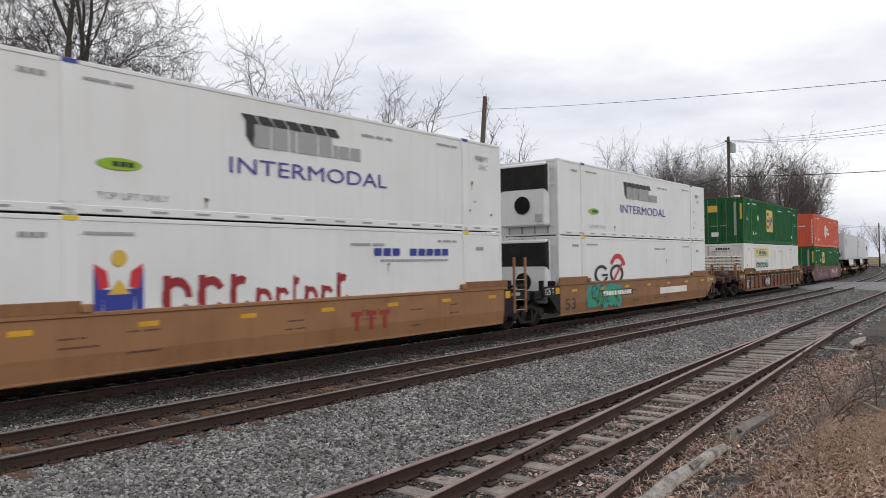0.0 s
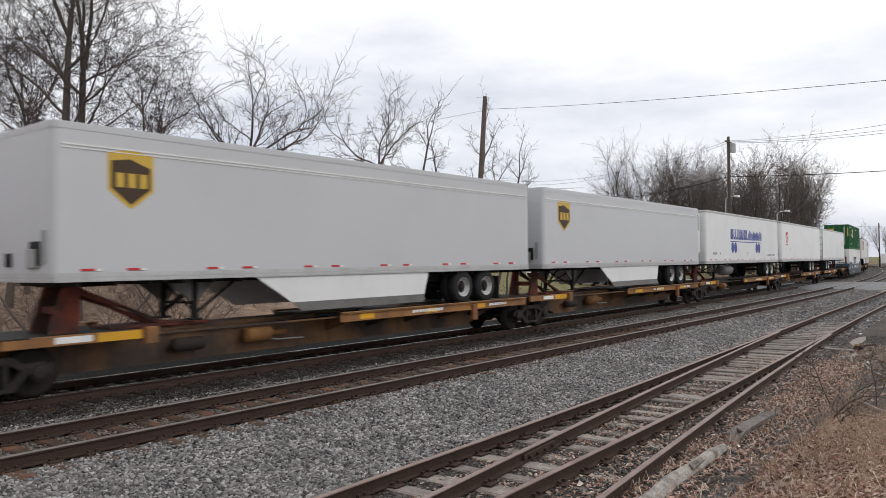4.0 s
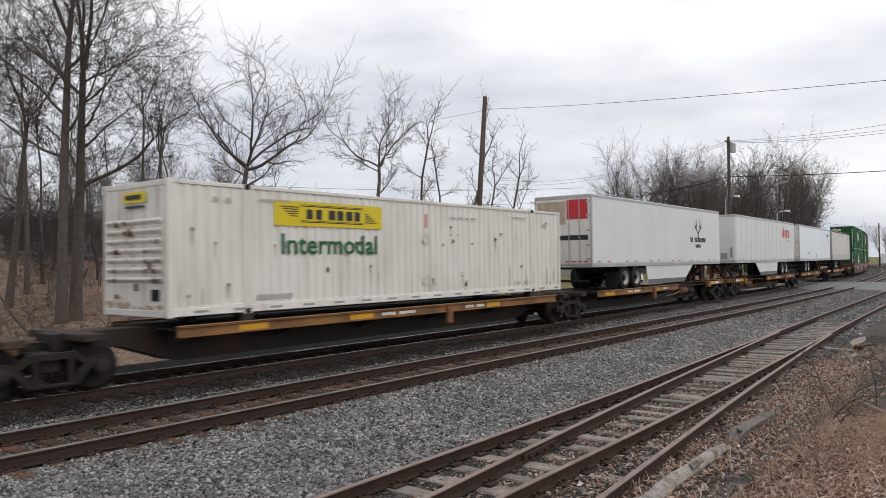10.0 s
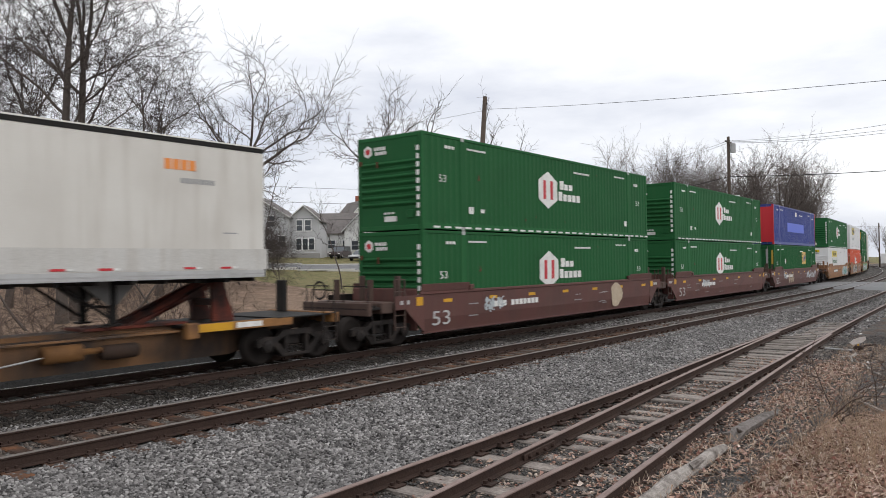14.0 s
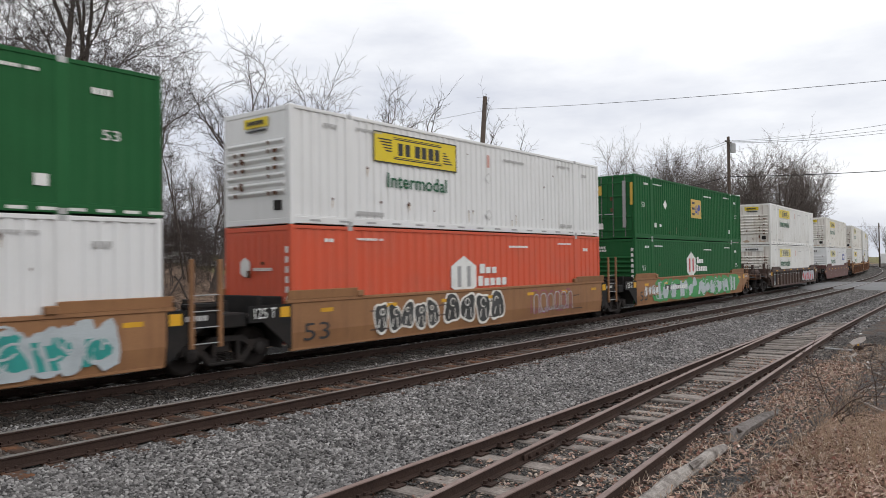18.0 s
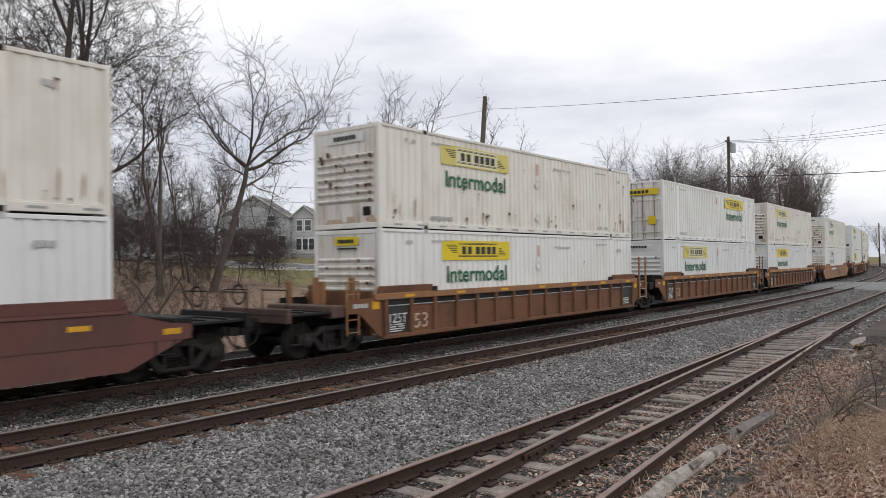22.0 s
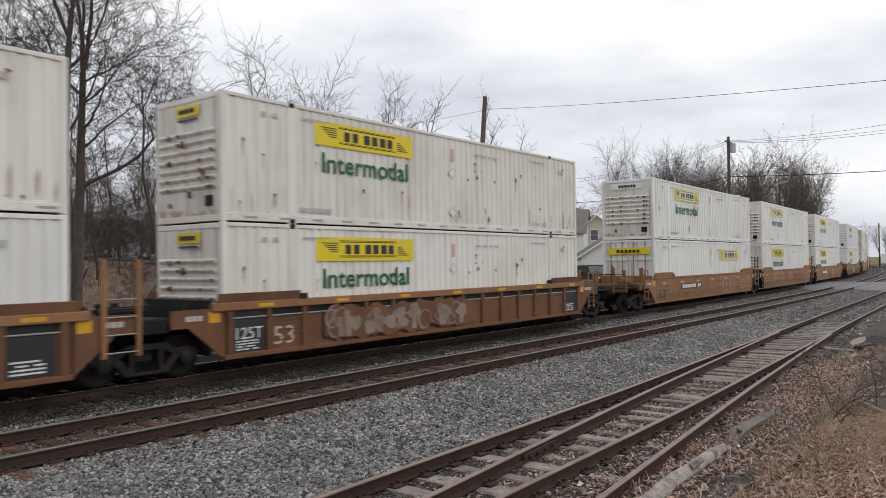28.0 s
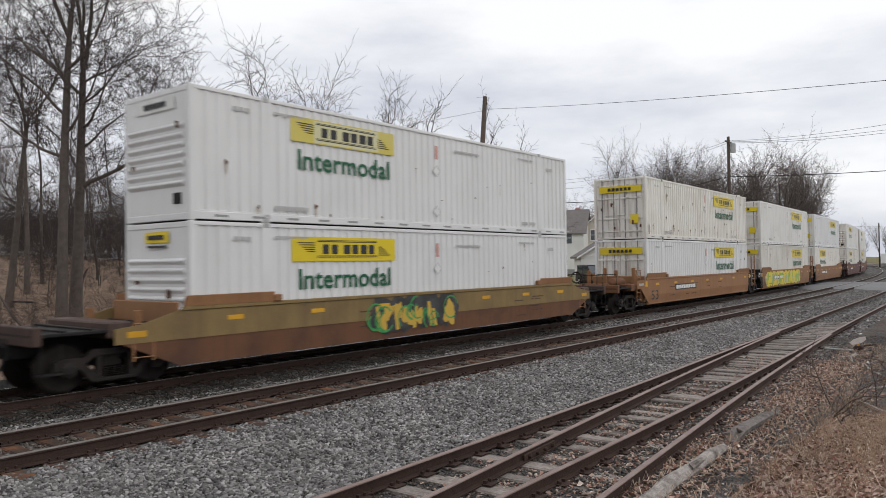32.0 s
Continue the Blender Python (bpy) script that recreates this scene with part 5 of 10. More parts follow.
def trailer(label, mat, nose, skirt=False, cooler=False, rail_mat=None, seams=0, mark=None, doors_mat=None, tandem=5.0):
    """A 53-foot box trailer. nose: -1 when its front points to -x. The floor of its body is at z 0."""
    t = thing("semi_trailer", label, "trailer", "trailers on the flat wagons")
    rm = rail_mat or M_STEEL
    f = nose
    out = []
    for a in range(5):
        an = math.pi / 2 * a / 4
        out.append((TL - 0.16 + 0.16 * math.sin(an), TW - 0.16 + 0.16 * math.cos(an)))
    prof = [(-TL, TW)] + out + [(x, -y) for x, y in reversed(out)] + [(-TL, -TW)]
    prof = [(-f * -1 * x if f > 0 else -x, y) for x, y in prof]
    part("body", Geo().prism(prof, 0.16, TZ1 - 0.14, "z"), mat, t)
    part("roof", Geo().prism([(x * 0.998, y * 0.99) for x, y in prof], TZ1 - 0.04, TZ1, "z"), mat, t)
    part("top_rail", Geo().prism([(x * 1.0008, y * 1.006) for x, y in prof], TZ1 - 0.14, TZ1 - 0.035, "z"), rm, t)
    part("bottom_rail", Geo().prism([(x * 1.0008, y * 1.008) for x, y in prof], 0.0, 0.16, "z"), M_ALURAIL, t, "grey aluminium side rail")
    part("rail_lip", Geo().prism([(x * 1.001, y * 1.012) for x, y in prof], 0.055, 0.085, "z").prism([(x * 1.001, y * 1.014) for x, y in prof], -0.012, 0.02, "z"), M_STEEL, t)
    if seams:
        g = Geo()
        for i in range(1, seams):
            x = -TL + 2 * TL * i / seams
            for yy in (-TW, TW):
                s = -1 if yy < 0 else 1
                g.box(x - 0.011, x + 0.011, min(yy, yy + s * 0.006), max(yy, yy + s * 0.006), 0.17, TZ1 - 0.15, 0.002)
        part("panel_seam", g, M_GREYTRAILER, t)
    g, r2 = Geo(), Geo()
    for i in range(18):
        x = -TL + 0.5 + i * 0.9
        if i % 3 == 2:
            continue
        plate(g, x, x + 0.28, 0.19, 0.235, -TW * 1.008 - 0.001)
        plate(r2, x + 0.29, x + 0.42, 0.19, 0.235, -TW * 1.008 - 0.001)
    part("reflector_strip", g, M_REDMARK, t, "red reflector strips")
    part("reflector_strip", r2, M_WHITEMARK, t)
    # tandem under the rear, legs behind the nose
    wx = -f * tandem
    part("slider_frame", Geo().box(wx - 1.6, wx + 1.6, -0.55, 0.55, -0.32, -0.01, 0.02), M_DARK, t)
    for k in (-0.62, 0.62):
        part("axle", Geo().tube([(wx + k, -0.95, -0.5), (wx + k, 0.95, -0.5)], 0.07, 8), M_DARK, t)
        for sgn in (-1, 1):
            tyre_wheel(t, wx + k, sgn * 1.08, -0.5, sgn)
            tyre_wheel(t, wx + k, sgn * 0.78, -0.5, sgn)
    part("mud_flap", Geo().box(wx - f * 1.35 - 0.01, wx - f * 1.35 + 0.01, -1.2, -0.65, -0.95, -0.2), M_TYRE, t)
    lx = f * 4.75
    for sgn in (-1, 1):
        part("landing_leg", Geo().box(lx - 0.06, lx + 0.06, sgn * 0.62 - 0.06, sgn * 0.62 + 0.06, -0.88, 0.0, 0.01).box(lx - 0.14, lx + 0.14, sgn * 0.62 - 0.14, sgn * 0.62 + 0.14, -0.92, -0.88, 0.01), M_DARK, t)
    g = Geo().tube([(lx, -0.62, -0.55), (lx, 0.62, -0.55)], 0.03, 6)
    g.tube([(lx, -0.62, -0.8), (lx - f * 1.1, -0.62, -0.05)], 0.035, 6).tube([(lx, 0.62, -0.8), (lx - f * 1.1, 0.62, -0.05)], 0.035, 6)
    g.tube([(lx, -0.62, -0.75), (lx, 0.62, -0.1)], 0.025, 6).tube([(lx, 0.62, -0.75), (lx, -0.62, -0.1)], 0.025, 6)
    part("leg_brace", g, M_DARK, t)
    g = Geo()
    for sgn in (-1, 1):
        g.prism([(lx - 0.75, -0.01), (lx + 0.55, -0.01), (lx + 0.1, -0.5), (lx - 0.1, -0.5)], sgn * 0.62 - 0.02, sgn * 0.62 + 0.02, "y")
    part("leg_gusset", g, M_RAILGREY, t, "grey gusset plates")
    if cooler:
        part("fuel_tank", Geo().turn([(0.0, -0.75), (0.22, -0.74), (0.29, -0.68), (0.29, 0.68), (0.22, 0.74), (0.0, 0.75)], (lx - f * 1.5, -0.85, -0.42), "x", 20), M_RAILGREY, t, "round fuel tank", True)
        part("tank_cap", Geo().turn([(0.0, 0.0), (0.27, 0.0), (0.27, 0.02), (0.0, 0.03)], (lx - f * 1.5 + 0.75, -0.85, -0.42), "x", 20), M_WHITEMARK, t, "pale tank end")
    g = Geo()
    for i in range(22):
        x = -TL + 0.5 + i * 0.73
        g.box(x - 0.03, x + 0.03, -TW + 0.06, TW - 0.06, -0.10, -0.005)
    part("floor_frame", g, M_DARK, t)
    if skirt:
        x0, x1 = (-3.6, 2.6) if f < 0 else (-2.6, 3.6)
        a, b = (1.3, 0.25) if f < 0 else (0.25, 1.3)
        part("side_skirt", Geo().prism([(x0, 0.0), (x1, 0.0), (x1 - b, -0.78), (x0 + a, -0.78)], -TW + 0.02, -TW + 0.05, "y"), M_WHITE_CLEAN, t, "white side skirt")
        part("skirt_edge", Geo().prism([(x0 + a * 0.82, -0.64), (x1 - b * 0.82, -0.64), (x1 - b - 0.02, -0.86), (x0 + a + 0.05, -0.86)], -TW + 0.012, -TW + 0.02, "y"), M_RAILGREY, t)
        part("side_skirt", Geo().prism([(x0, 0.0), (x1, 0.0), (x1 - b, -0.78), (x0 + a, -0.78)], TW - 0.05, TW - 0.02, "y"), M_WHITE_CLEAN, t)
    nx = f * TL
    if cooler:
        lo, hi = sorted((nx + f * 0.02, nx + f * 0.5))
        u = part("cooling_unit", Geo().box(lo, hi, -0.98, 0.98, 0.55, TZ1 - 0.2, 0.08), M_WHITE_CLEAN, t, "white and black cooling unit")
        lo2, hi2 = sorted((nx + f * 0.3, nx + f * 0.53))
        part("grille", Geo().box(lo2, hi2, -0.99, 0.99, 1.75, TZ1 - 0.22, 0.05), M_DARK, u, "black grille")
        part("control_box", Geo().box(lo2, hi2 + 0.0, -0.9, -0.5, 0.62, 0.95, 0.02), M_STEEL, u)
    elif f < 0:
        part("glad_hand_box", Geo().box(nx - 0.06, nx + 0.02, -0.75, -0.35, 0.25, 0.62, 0.02), M_GREYMARK, t)
        part("connector_box", Geo().box(nx - 0.05, nx + 0.02, 0.4, 0.62, 0.28, 0.55, 0.02), M_DARK, t)
        g = Geo().box(nx - 0.03, nx, -1.05, -0.92, 0.35, 0.95)
        part("document_holder", g, M_SIGNYELLOW if mark == "arcs" else M_GREYMARK, t)
    # the end that shows: doors when the nose points away
    if f > 0:
        dm = doors_mat or mat
        x = -TL
        for k in (-1, 1):
            y0, y1 = sorted((k * 0.012, k * (TW - 0.06)))
            d = part("door_leaf", Geo().box(x - 0.035, x, y0, y1, 0.14, TZ1 - 0.16, 0.01), dm, t)
            for q in (0.3, 0.78):
                part("lock_rod", Geo().tube([(x - 0.06, k * q, 0.02), (x - 0.06, k * q, TZ1 - 0.2)], 0.022, 6), M_STEEL, d)
            g = Geo()
            for z in (0.3, 0.85, 1.45, 2.05, 2.6):
                g.box(x - 0.06, x - 0.02, k * (TW - 0.12) - 0.1, k * (TW - 0.12) + 0.1, z, z + 0.07, 0.006)
            part("hinge", g, M_STEEL, d)
            g = Geo()
            for i in range(4):
                g.box(x - 0.042, x - 0.035, k * (0.2 + 0.28 * i) - 0.09, k * (0.2 + 0.28 * i) + 0.09, 0.2, 0.25)
            part("reflector_strip", g, M_REDMARK, d)
        part("door_frame", Geo().box(x - 0.03, x + 0.08, -TW - 0.01, -TW + 0.07, 0.0, TZ1 - 0.02, 0.01).box(x - 0.03, x + 0.08, TW - 0.07, TW + 0.01, 0.0, TZ1 - 0.02, 0.01).box(x - 0.03, x + 0.08, -TW, TW, TZ1 - 0.15, TZ1 - 0.01, 0.01), M_STEEL, t)
        g = Geo().box(x + 0.02, x + 0.12, -1.1, 1.1, -0.62, -0.52, 0.01)
        for yy in (-0.5, 0.5):
            g.box(x + 0.02, x + 0.1, yy - 0.05, yy + 0.05, -0.54, 0.0, 0.01)
        part("bumper_guard", g, M_DARK, t)
    return t


TF = -TW - 0.002


def t_shield():
    t = trailer("light grey box trailer with a gold shield", M_GREYTRAILER, -1, skirt=True, rail_mat=M_GREYTRAILER)
    p = part("company_shield", poly(Geo(), [(-7.05, 1.75), (-6.75, 1.5), (-6.58, 1.38), (-6.4, 1.5), (-6.1, 1.75), (-6.1, 2.45), (-6.58, 2.55), (-7.05, 2.45)], TF), M_GOLDMARK, t, "gold and brown shield")
    part("shield_field", poly(Geo(), [(-6.98, 1.78), (-6.58, 1.46), (-6.17, 1.78), (-6.17, 2.2), (-6.6, 2.36), (-6.98, 2.3)], TF - 0.005), surface("dark_brown_marking", (0.05, 0.03, 0.015), 0.5, bump=0), p)
    g = Geo()
    for i in range(3):
        plate(g, -6.88 + 0.24 * i, -6.72 + 0.24 * i, 1.8, 2.08, TF - 0.010)
    part("shield_mark", g, M_GOLDMARK, p)
    g = Geo().box(-7.9, 8.0, TF - 0.012, TF, 2.52, 2.55).box(-7.9, 8.0, TF - 0.012, TF, 2.46, 2.475)
    part("upper_strip", g, M_WHITEMARK, t)
    part("nose_vent", Geo().box(-TL - 0.05, -TL, -0.85, -0.45, 0.3, 0.75, 0.02), M_DARK, t)
    return t


def t_discs():
    t = trailer("white refrigerated trailer with dark blue company blocks and discs", M_WHITE_CLEAN, -1, cooler=True, tandem=5.9)
    g = Geo()
    x = -3.55
    for w in (0.55, 0.3, 0.3, 0.22, 0.55, 0.5, 0.48, 0.4):
        slant(g, x, 1.42, w * 0.42, 0.62, 0.06, TF)
        slant(g, x + w * 0.3, 1.42, w * 0.62, 0.16, 0.02, TF - 0.001)
        if w > 0.4:
            slant(g, x + w * 0.62, 1.42, w * 0.34, 0.62, -0.02 if w > 0.5 else 0.04, TF - 0.002)
        x += w + 0.07
    for i in range(12):
        plate(g, x + 0.03 + i * 0.275, x + 0.24 + i * 0.275, 1.42, 1.42 + (0.42, 0.58, 0.5)[i % 3], TF)
    part("company_mark", g, M_BLUEMARK, t, "dark blue blocks")
    g = Geo().box(-3.6, 3.4, TF - 0.004, TF, 1.26, 1.31)
    for cx in (-3.13, -2.52, 2.33, 2.93):
        disc(g, cx, 0.92, 0.29, TF, 24, sq=1.15)
    part("company_disc", g, M_BLUEMARK, t, "dark blue discs and underline")
    g = Geo()
    bars(g, 4.9, 0.42, 2.2, 0.11, 16, TF, 3)
    bars(g, -7.0, 0.5, 1.5, 0.13, 9, TF, 5)
    lettering("53'", -0.1, 0.42, 0.4, 0.26, M_GREYMARK, t, TF - 0.003)
    part("small_lettering", g, M_GREYMARK, t)
    return t


def t_redsign():
    t = trailer("white box trailer with a red square company mark", M_WHITE_CLEAN, -1, rail_mat=M_STEEL, tandem=4.3)
    p = part("company_square", plate(Geo(), -6.6, -5.8, 1.42, 2.2, TF), M_REDMARK, t, "red company square")
    g = poly(Geo(), [(-6.5, 1.55), (-5.95, 1.95), (-6.05, 2.05), (-6.35, 1.95)], TF - 0.005)
    poly(g, [(-6.35, 1.5), (-6.0, 1.5), (-5.95, 1.75)], TF - 0.005)
    part("square_shape", g, M_WHITEMARK, p)
    g = Geo()
    bars(g, -6.6, 1.22, 0.8, 0.08, 6, TF, 4)
    part("small_lettering", g, M_REDMARK, t)
    g = Geo()
    for a, b, c, d in ((-5.2, -4.85, 0.62, 0.635), (-5.2, -4.85, 0.98, 0.995), (-5.2, -5.185, 0.62, 0.995), (-4.865, -4.85, 0.62, 0.995)):
        plate(g, a, b, c, d, TF)
    part("side_hatch", g, M_GREYMARK, t)
    return t


def t_bird():
    t = trailer("white box trailer with grey rear doors and a coloured door sign", M_WHITE_CLEAN, 1, doors_mat=M_WHITE, tandem=4.5)
    g = Geo()
    poly(g, [(5.95, 1.62), (6.6, 1.62), (6.5, 1.8), (6.3, 1.75), (6.45, 2.05), (6.2, 1.85), (6.1, 2.1), (6.05, 1.8)], TF)
    part("company_mark", g, M_GOLDMARK, t)
    g = Geo()
    bars(g, 5.95, 1.48, 0.7, 0.07, 5, TF, 2)
    part("small_lettering", g, M_GREYMARK, t)
    x = -TL - 0.04
    part("door_sign", Geo().box(x - 0.004, x, 0.15, 1.0, 1.45, 2.0), M_REDMARK, t, "red and green door sign")
    part("door_sign", Geo().box(x - 0.004, x, 0.2, 0.55, 2.02, 2.35), M_LIMEMARK, t)
    part("door_sign", Geo().box(x - 0.004, x, -0.95, -0.65, 1.2, 1.75), M_SIGNYELLOW, t)
    return t


def t_arcs():
    t = trailer("white box trailer with an orange square and black blocks", M_WHITE_CLEAN, -1, skirt=True, seams=16, mark="arcs", rail_mat=M_RAILGREY, tandem=5.25)
    p = part("company_square", plate(Geo(), -7.78, -6.34, 1.28, 2.6, TF - 0.006), M_ORANGEMARK, t, "orange square with white arcs")
    g = Geo()
    for r in (0.42, 0.62):
        ring(g, -6.34, 2.6, r, r + 0.06, TF - 0.011, 180, 270, 40)
        ring(g, -6.34, 1.28, r, r + 0.06, TF - 0.011, 90, 180, 40)
    part("square_arc", g, M_WHITEMARK, p)
    g = Geo()
    ya = TF - 0.007
    ring(g, -5.75, 1.95, 0.20, 0.64, ya, -90, 90, 30, 0.004, 1.0)
    plate(g, -6.22, -5.76, 1.31, 2.59, ya)
    plate(g, -5.0, -4.5, 1.31, 2.55, ya)
    slant(g, -4.5, 1.31, 0.36, 1.24, -0.02, ya)
    plate(g, -3.95, -3.1, 2.2, 2.55, ya)
    plate(g, -3.74, -3.32, 1.31, 2.2, ya)
    part("company_mark", g, M_BLACKMARK, t, "black company blocks")
    g = Geo().box(-6.34, -3.0, ya - 0.006, ya - 0.004, 2.02, 2.06).box(-6.34, -3.0, ya - 0.006, ya - 0.004, 1.78, 1.82)
    part("white_line", g, M_WHITEMARK, t)
    g = poly(Geo(), [(1.5, 1.0), (1.72, 0.72), (1.94, 1.0), (1.72, 1.28)], TF)
    part("placard_holder", g, M_GREYMARK, t)
    part("nose_sign", Geo().box(-TL - 0.006, -TL, -0.5, 0.4, 2.45, 2.65), M_BLACKMARK, t)
    part("nose_sign", Geo().box(-TL - 0.006, -TL, 0.42, 0.62, 2.42, 2.65), M_ORANGEMARK, t)
    g = Geo()
    bars(g, -7.7, 0.42, 0.5, 0.1, 3, TF - 0.007, 3)
    bars(g, -7.7, 0.62, 0.6, 0.05, 6, TF - 0.007, 5)
    part("small_lettering", g, M_REDMARK, t)
    return t


def t_antlers():
    t = trailer("white box trailer with black antlers and dark company blocks", M_WHITE_CLEAN, 1, skirt=True, doors_mat=M_WHITE2, tandem=4.15)
    g = Geo()
    for sx in (-1, 1):
        poly(g, [(4.41 + sx * 0.05, 1.56), (4.41 + sx * 0.3, 1.82), (4.41 + sx * 0.26, 1.92), (4.41 + sx * 0.02, 1.7)], TF)
        poly(g, [(4.41 + sx * 0.24, 1.8), (4.41 + sx * 0.48, 1.9), (4.41 + sx * 0.5, 2.28), (4.41 + sx * 0.4, 2.0)], TF - 0.001)
        poly(g, [(4.41 + sx * 0.26, 1.85), (4.41 + sx * 0.34, 1.9), (4.41 + sx * 0.28, 2.4), (4.41 + sx * 0.2, 2.0)], TF - 0.002)
    slant(g, 4.33, 1.35, 0.16, 0.25, 0, TF)
    part("company_mark", g, M_BLACKMARK, t, "black antlers")
    g = Geo()
    bars(g, 3.2, 1.16, 2.4, 0.24, 11, TF, 9)
    bars(g, 4.0, 0.86, 0.8, 0.18, 4, TF, 12)
    part("company_mark", g, M_BLACKMARK, t)
    x = -TL - 0.04
    part("door_sign", Geo().box(x - 0.004, x, -1.15, -0.2, 1.95, 2.75), M_REDMARK, t, "colourful printed rear doors")
    part("door_sign", Geo().box(x - 0.004, x, -0.15, 1.15, 1.75, 2.7), M_DIRTSTREAK, t)
    part("door_sign", Geo().box(x - 0.004, x, -1.15, 1.15, 1.1, 1.3), M_BLACKMARK, t)
    return t


def t_lease():
    t = trailer("white box trailer with red slanted company blocks", M_WHITE_CLEAN, -1, skirt=True, seams=14)
    g = Geo()
    slant(g, 3.95, 1.78, 0.2, 0.72, 0.55, TF)
    slant(g, 4.3, 1.78, 0.3, 0.60, 0.12, TF)
    for k in range(3):
        slant(g, 4.85 + 0.55 * k, 1.78, 0.40, 0.58, 0.06, TF)
    part("company_mark", g, M_REDMARK, t, "red slanted blocks")
    part("gold_line", Geo().box(5.0, 6.7, TF - 0.004, TF, 1.70, 1.73), M_GOLDMARK, t)
    lettering("LEASE", 5.0, 1.48, 1.75, 0.16, M_GREYMARK, t, TF - 0.003)
    part("nose_sign", Geo().box(-TL - 0.006, -TL, 0.3, 0.75, 0.45, 0.65), M_REDMARK, t)
    return t


def t_plainwhite():
    t = trailer("plain white box trailer with a small green company mark", surface("bluish_white_panel", (0.76, 0.79, 0.83), 0.35, alt=(0.70, 0.73, 0.77), scale=0.3, grain=0.015, bump=0.02), 1, doors_mat=M_WHITE2, tandem=4.3)
    g = Geo()
    bars(g, 5.7, 2.22, 1.25, 0.2, 7, TF, 1)
    part("company_mark", g, M_GREENMARK, t)
    g = Geo()
    bars(g, 5.75, 2.42, 1.2, 0.05, 2, TF, 2)
    bars(g, 6.0, 2.12, 0.9, 0.05, 8, TF, 6)
    part("small_lettering", g, M_GREYMARK, t)
    part("cleaned_patch", plate(Geo(), 5.6, 7.0, 1.65, 2.05, TF, 0.001), M_WHITE_CLEAN, t)
    part("placard_holder", disc(Geo(), -0.2, 0.45, 0.24, TF, 18), M_GREYMARK, t)
    g = Geo()
    bars(g, -4.5, 0.6, 1.3, 0.1, 11, TF, 6)
    part("small_lettering", g, M_GREYMARK, t)
    return t


def t_beige():
    t = trailer("weathered off-white box trailer with a dull lower band", M_BEIGE, 1, doors_mat=surface("grey_door_panel", (0.40, 0.38, 0.36), 0.5, alt=(0.30, 0.28, 0.26), scale=1.0, grain=0.05), rail_mat=M_DARK, tandem=4.7)
    part("lower_band", Geo().box(-TL, TL, TF - 0.004, TF, 0.17, 0.62), surface("dull_grey_band", (0.52, 0.51, 0.49), 0.5, alt=(0.42, 0.40, 0.37), scale=0.8, streak=(0.3, 0.25, 0.2), streak_amt=0.4, bump=0.02), t)
    g = Geo()
    bars(g, 5.5, 2.25, 0.75, 0.22, 4, TF, 3)
    part("faded_mark", g, M_ORANGEMARK, t)
    g = Geo()
    bars(g, 5.75, 1.98, 0.95, 0.11, 8, TF, 5)
    bars(g, 6.9, 0.95, 0.9, 0.03, 2, TF, 5)
    part("small_lettering", g, M_GREYMARK, t)
    part("door_sign", Geo().box(-TL - 0.046, -TL - 0.04, 0.2, 0.9, 2.3, 2.5), M_ORANGEMARK, t)
    part("door_sign", Geo().box(-TL - 0.046, -TL - 0.04, -0.5, 0.15, 2.3, 2.5), M_BLACKMARK, t)
    return t


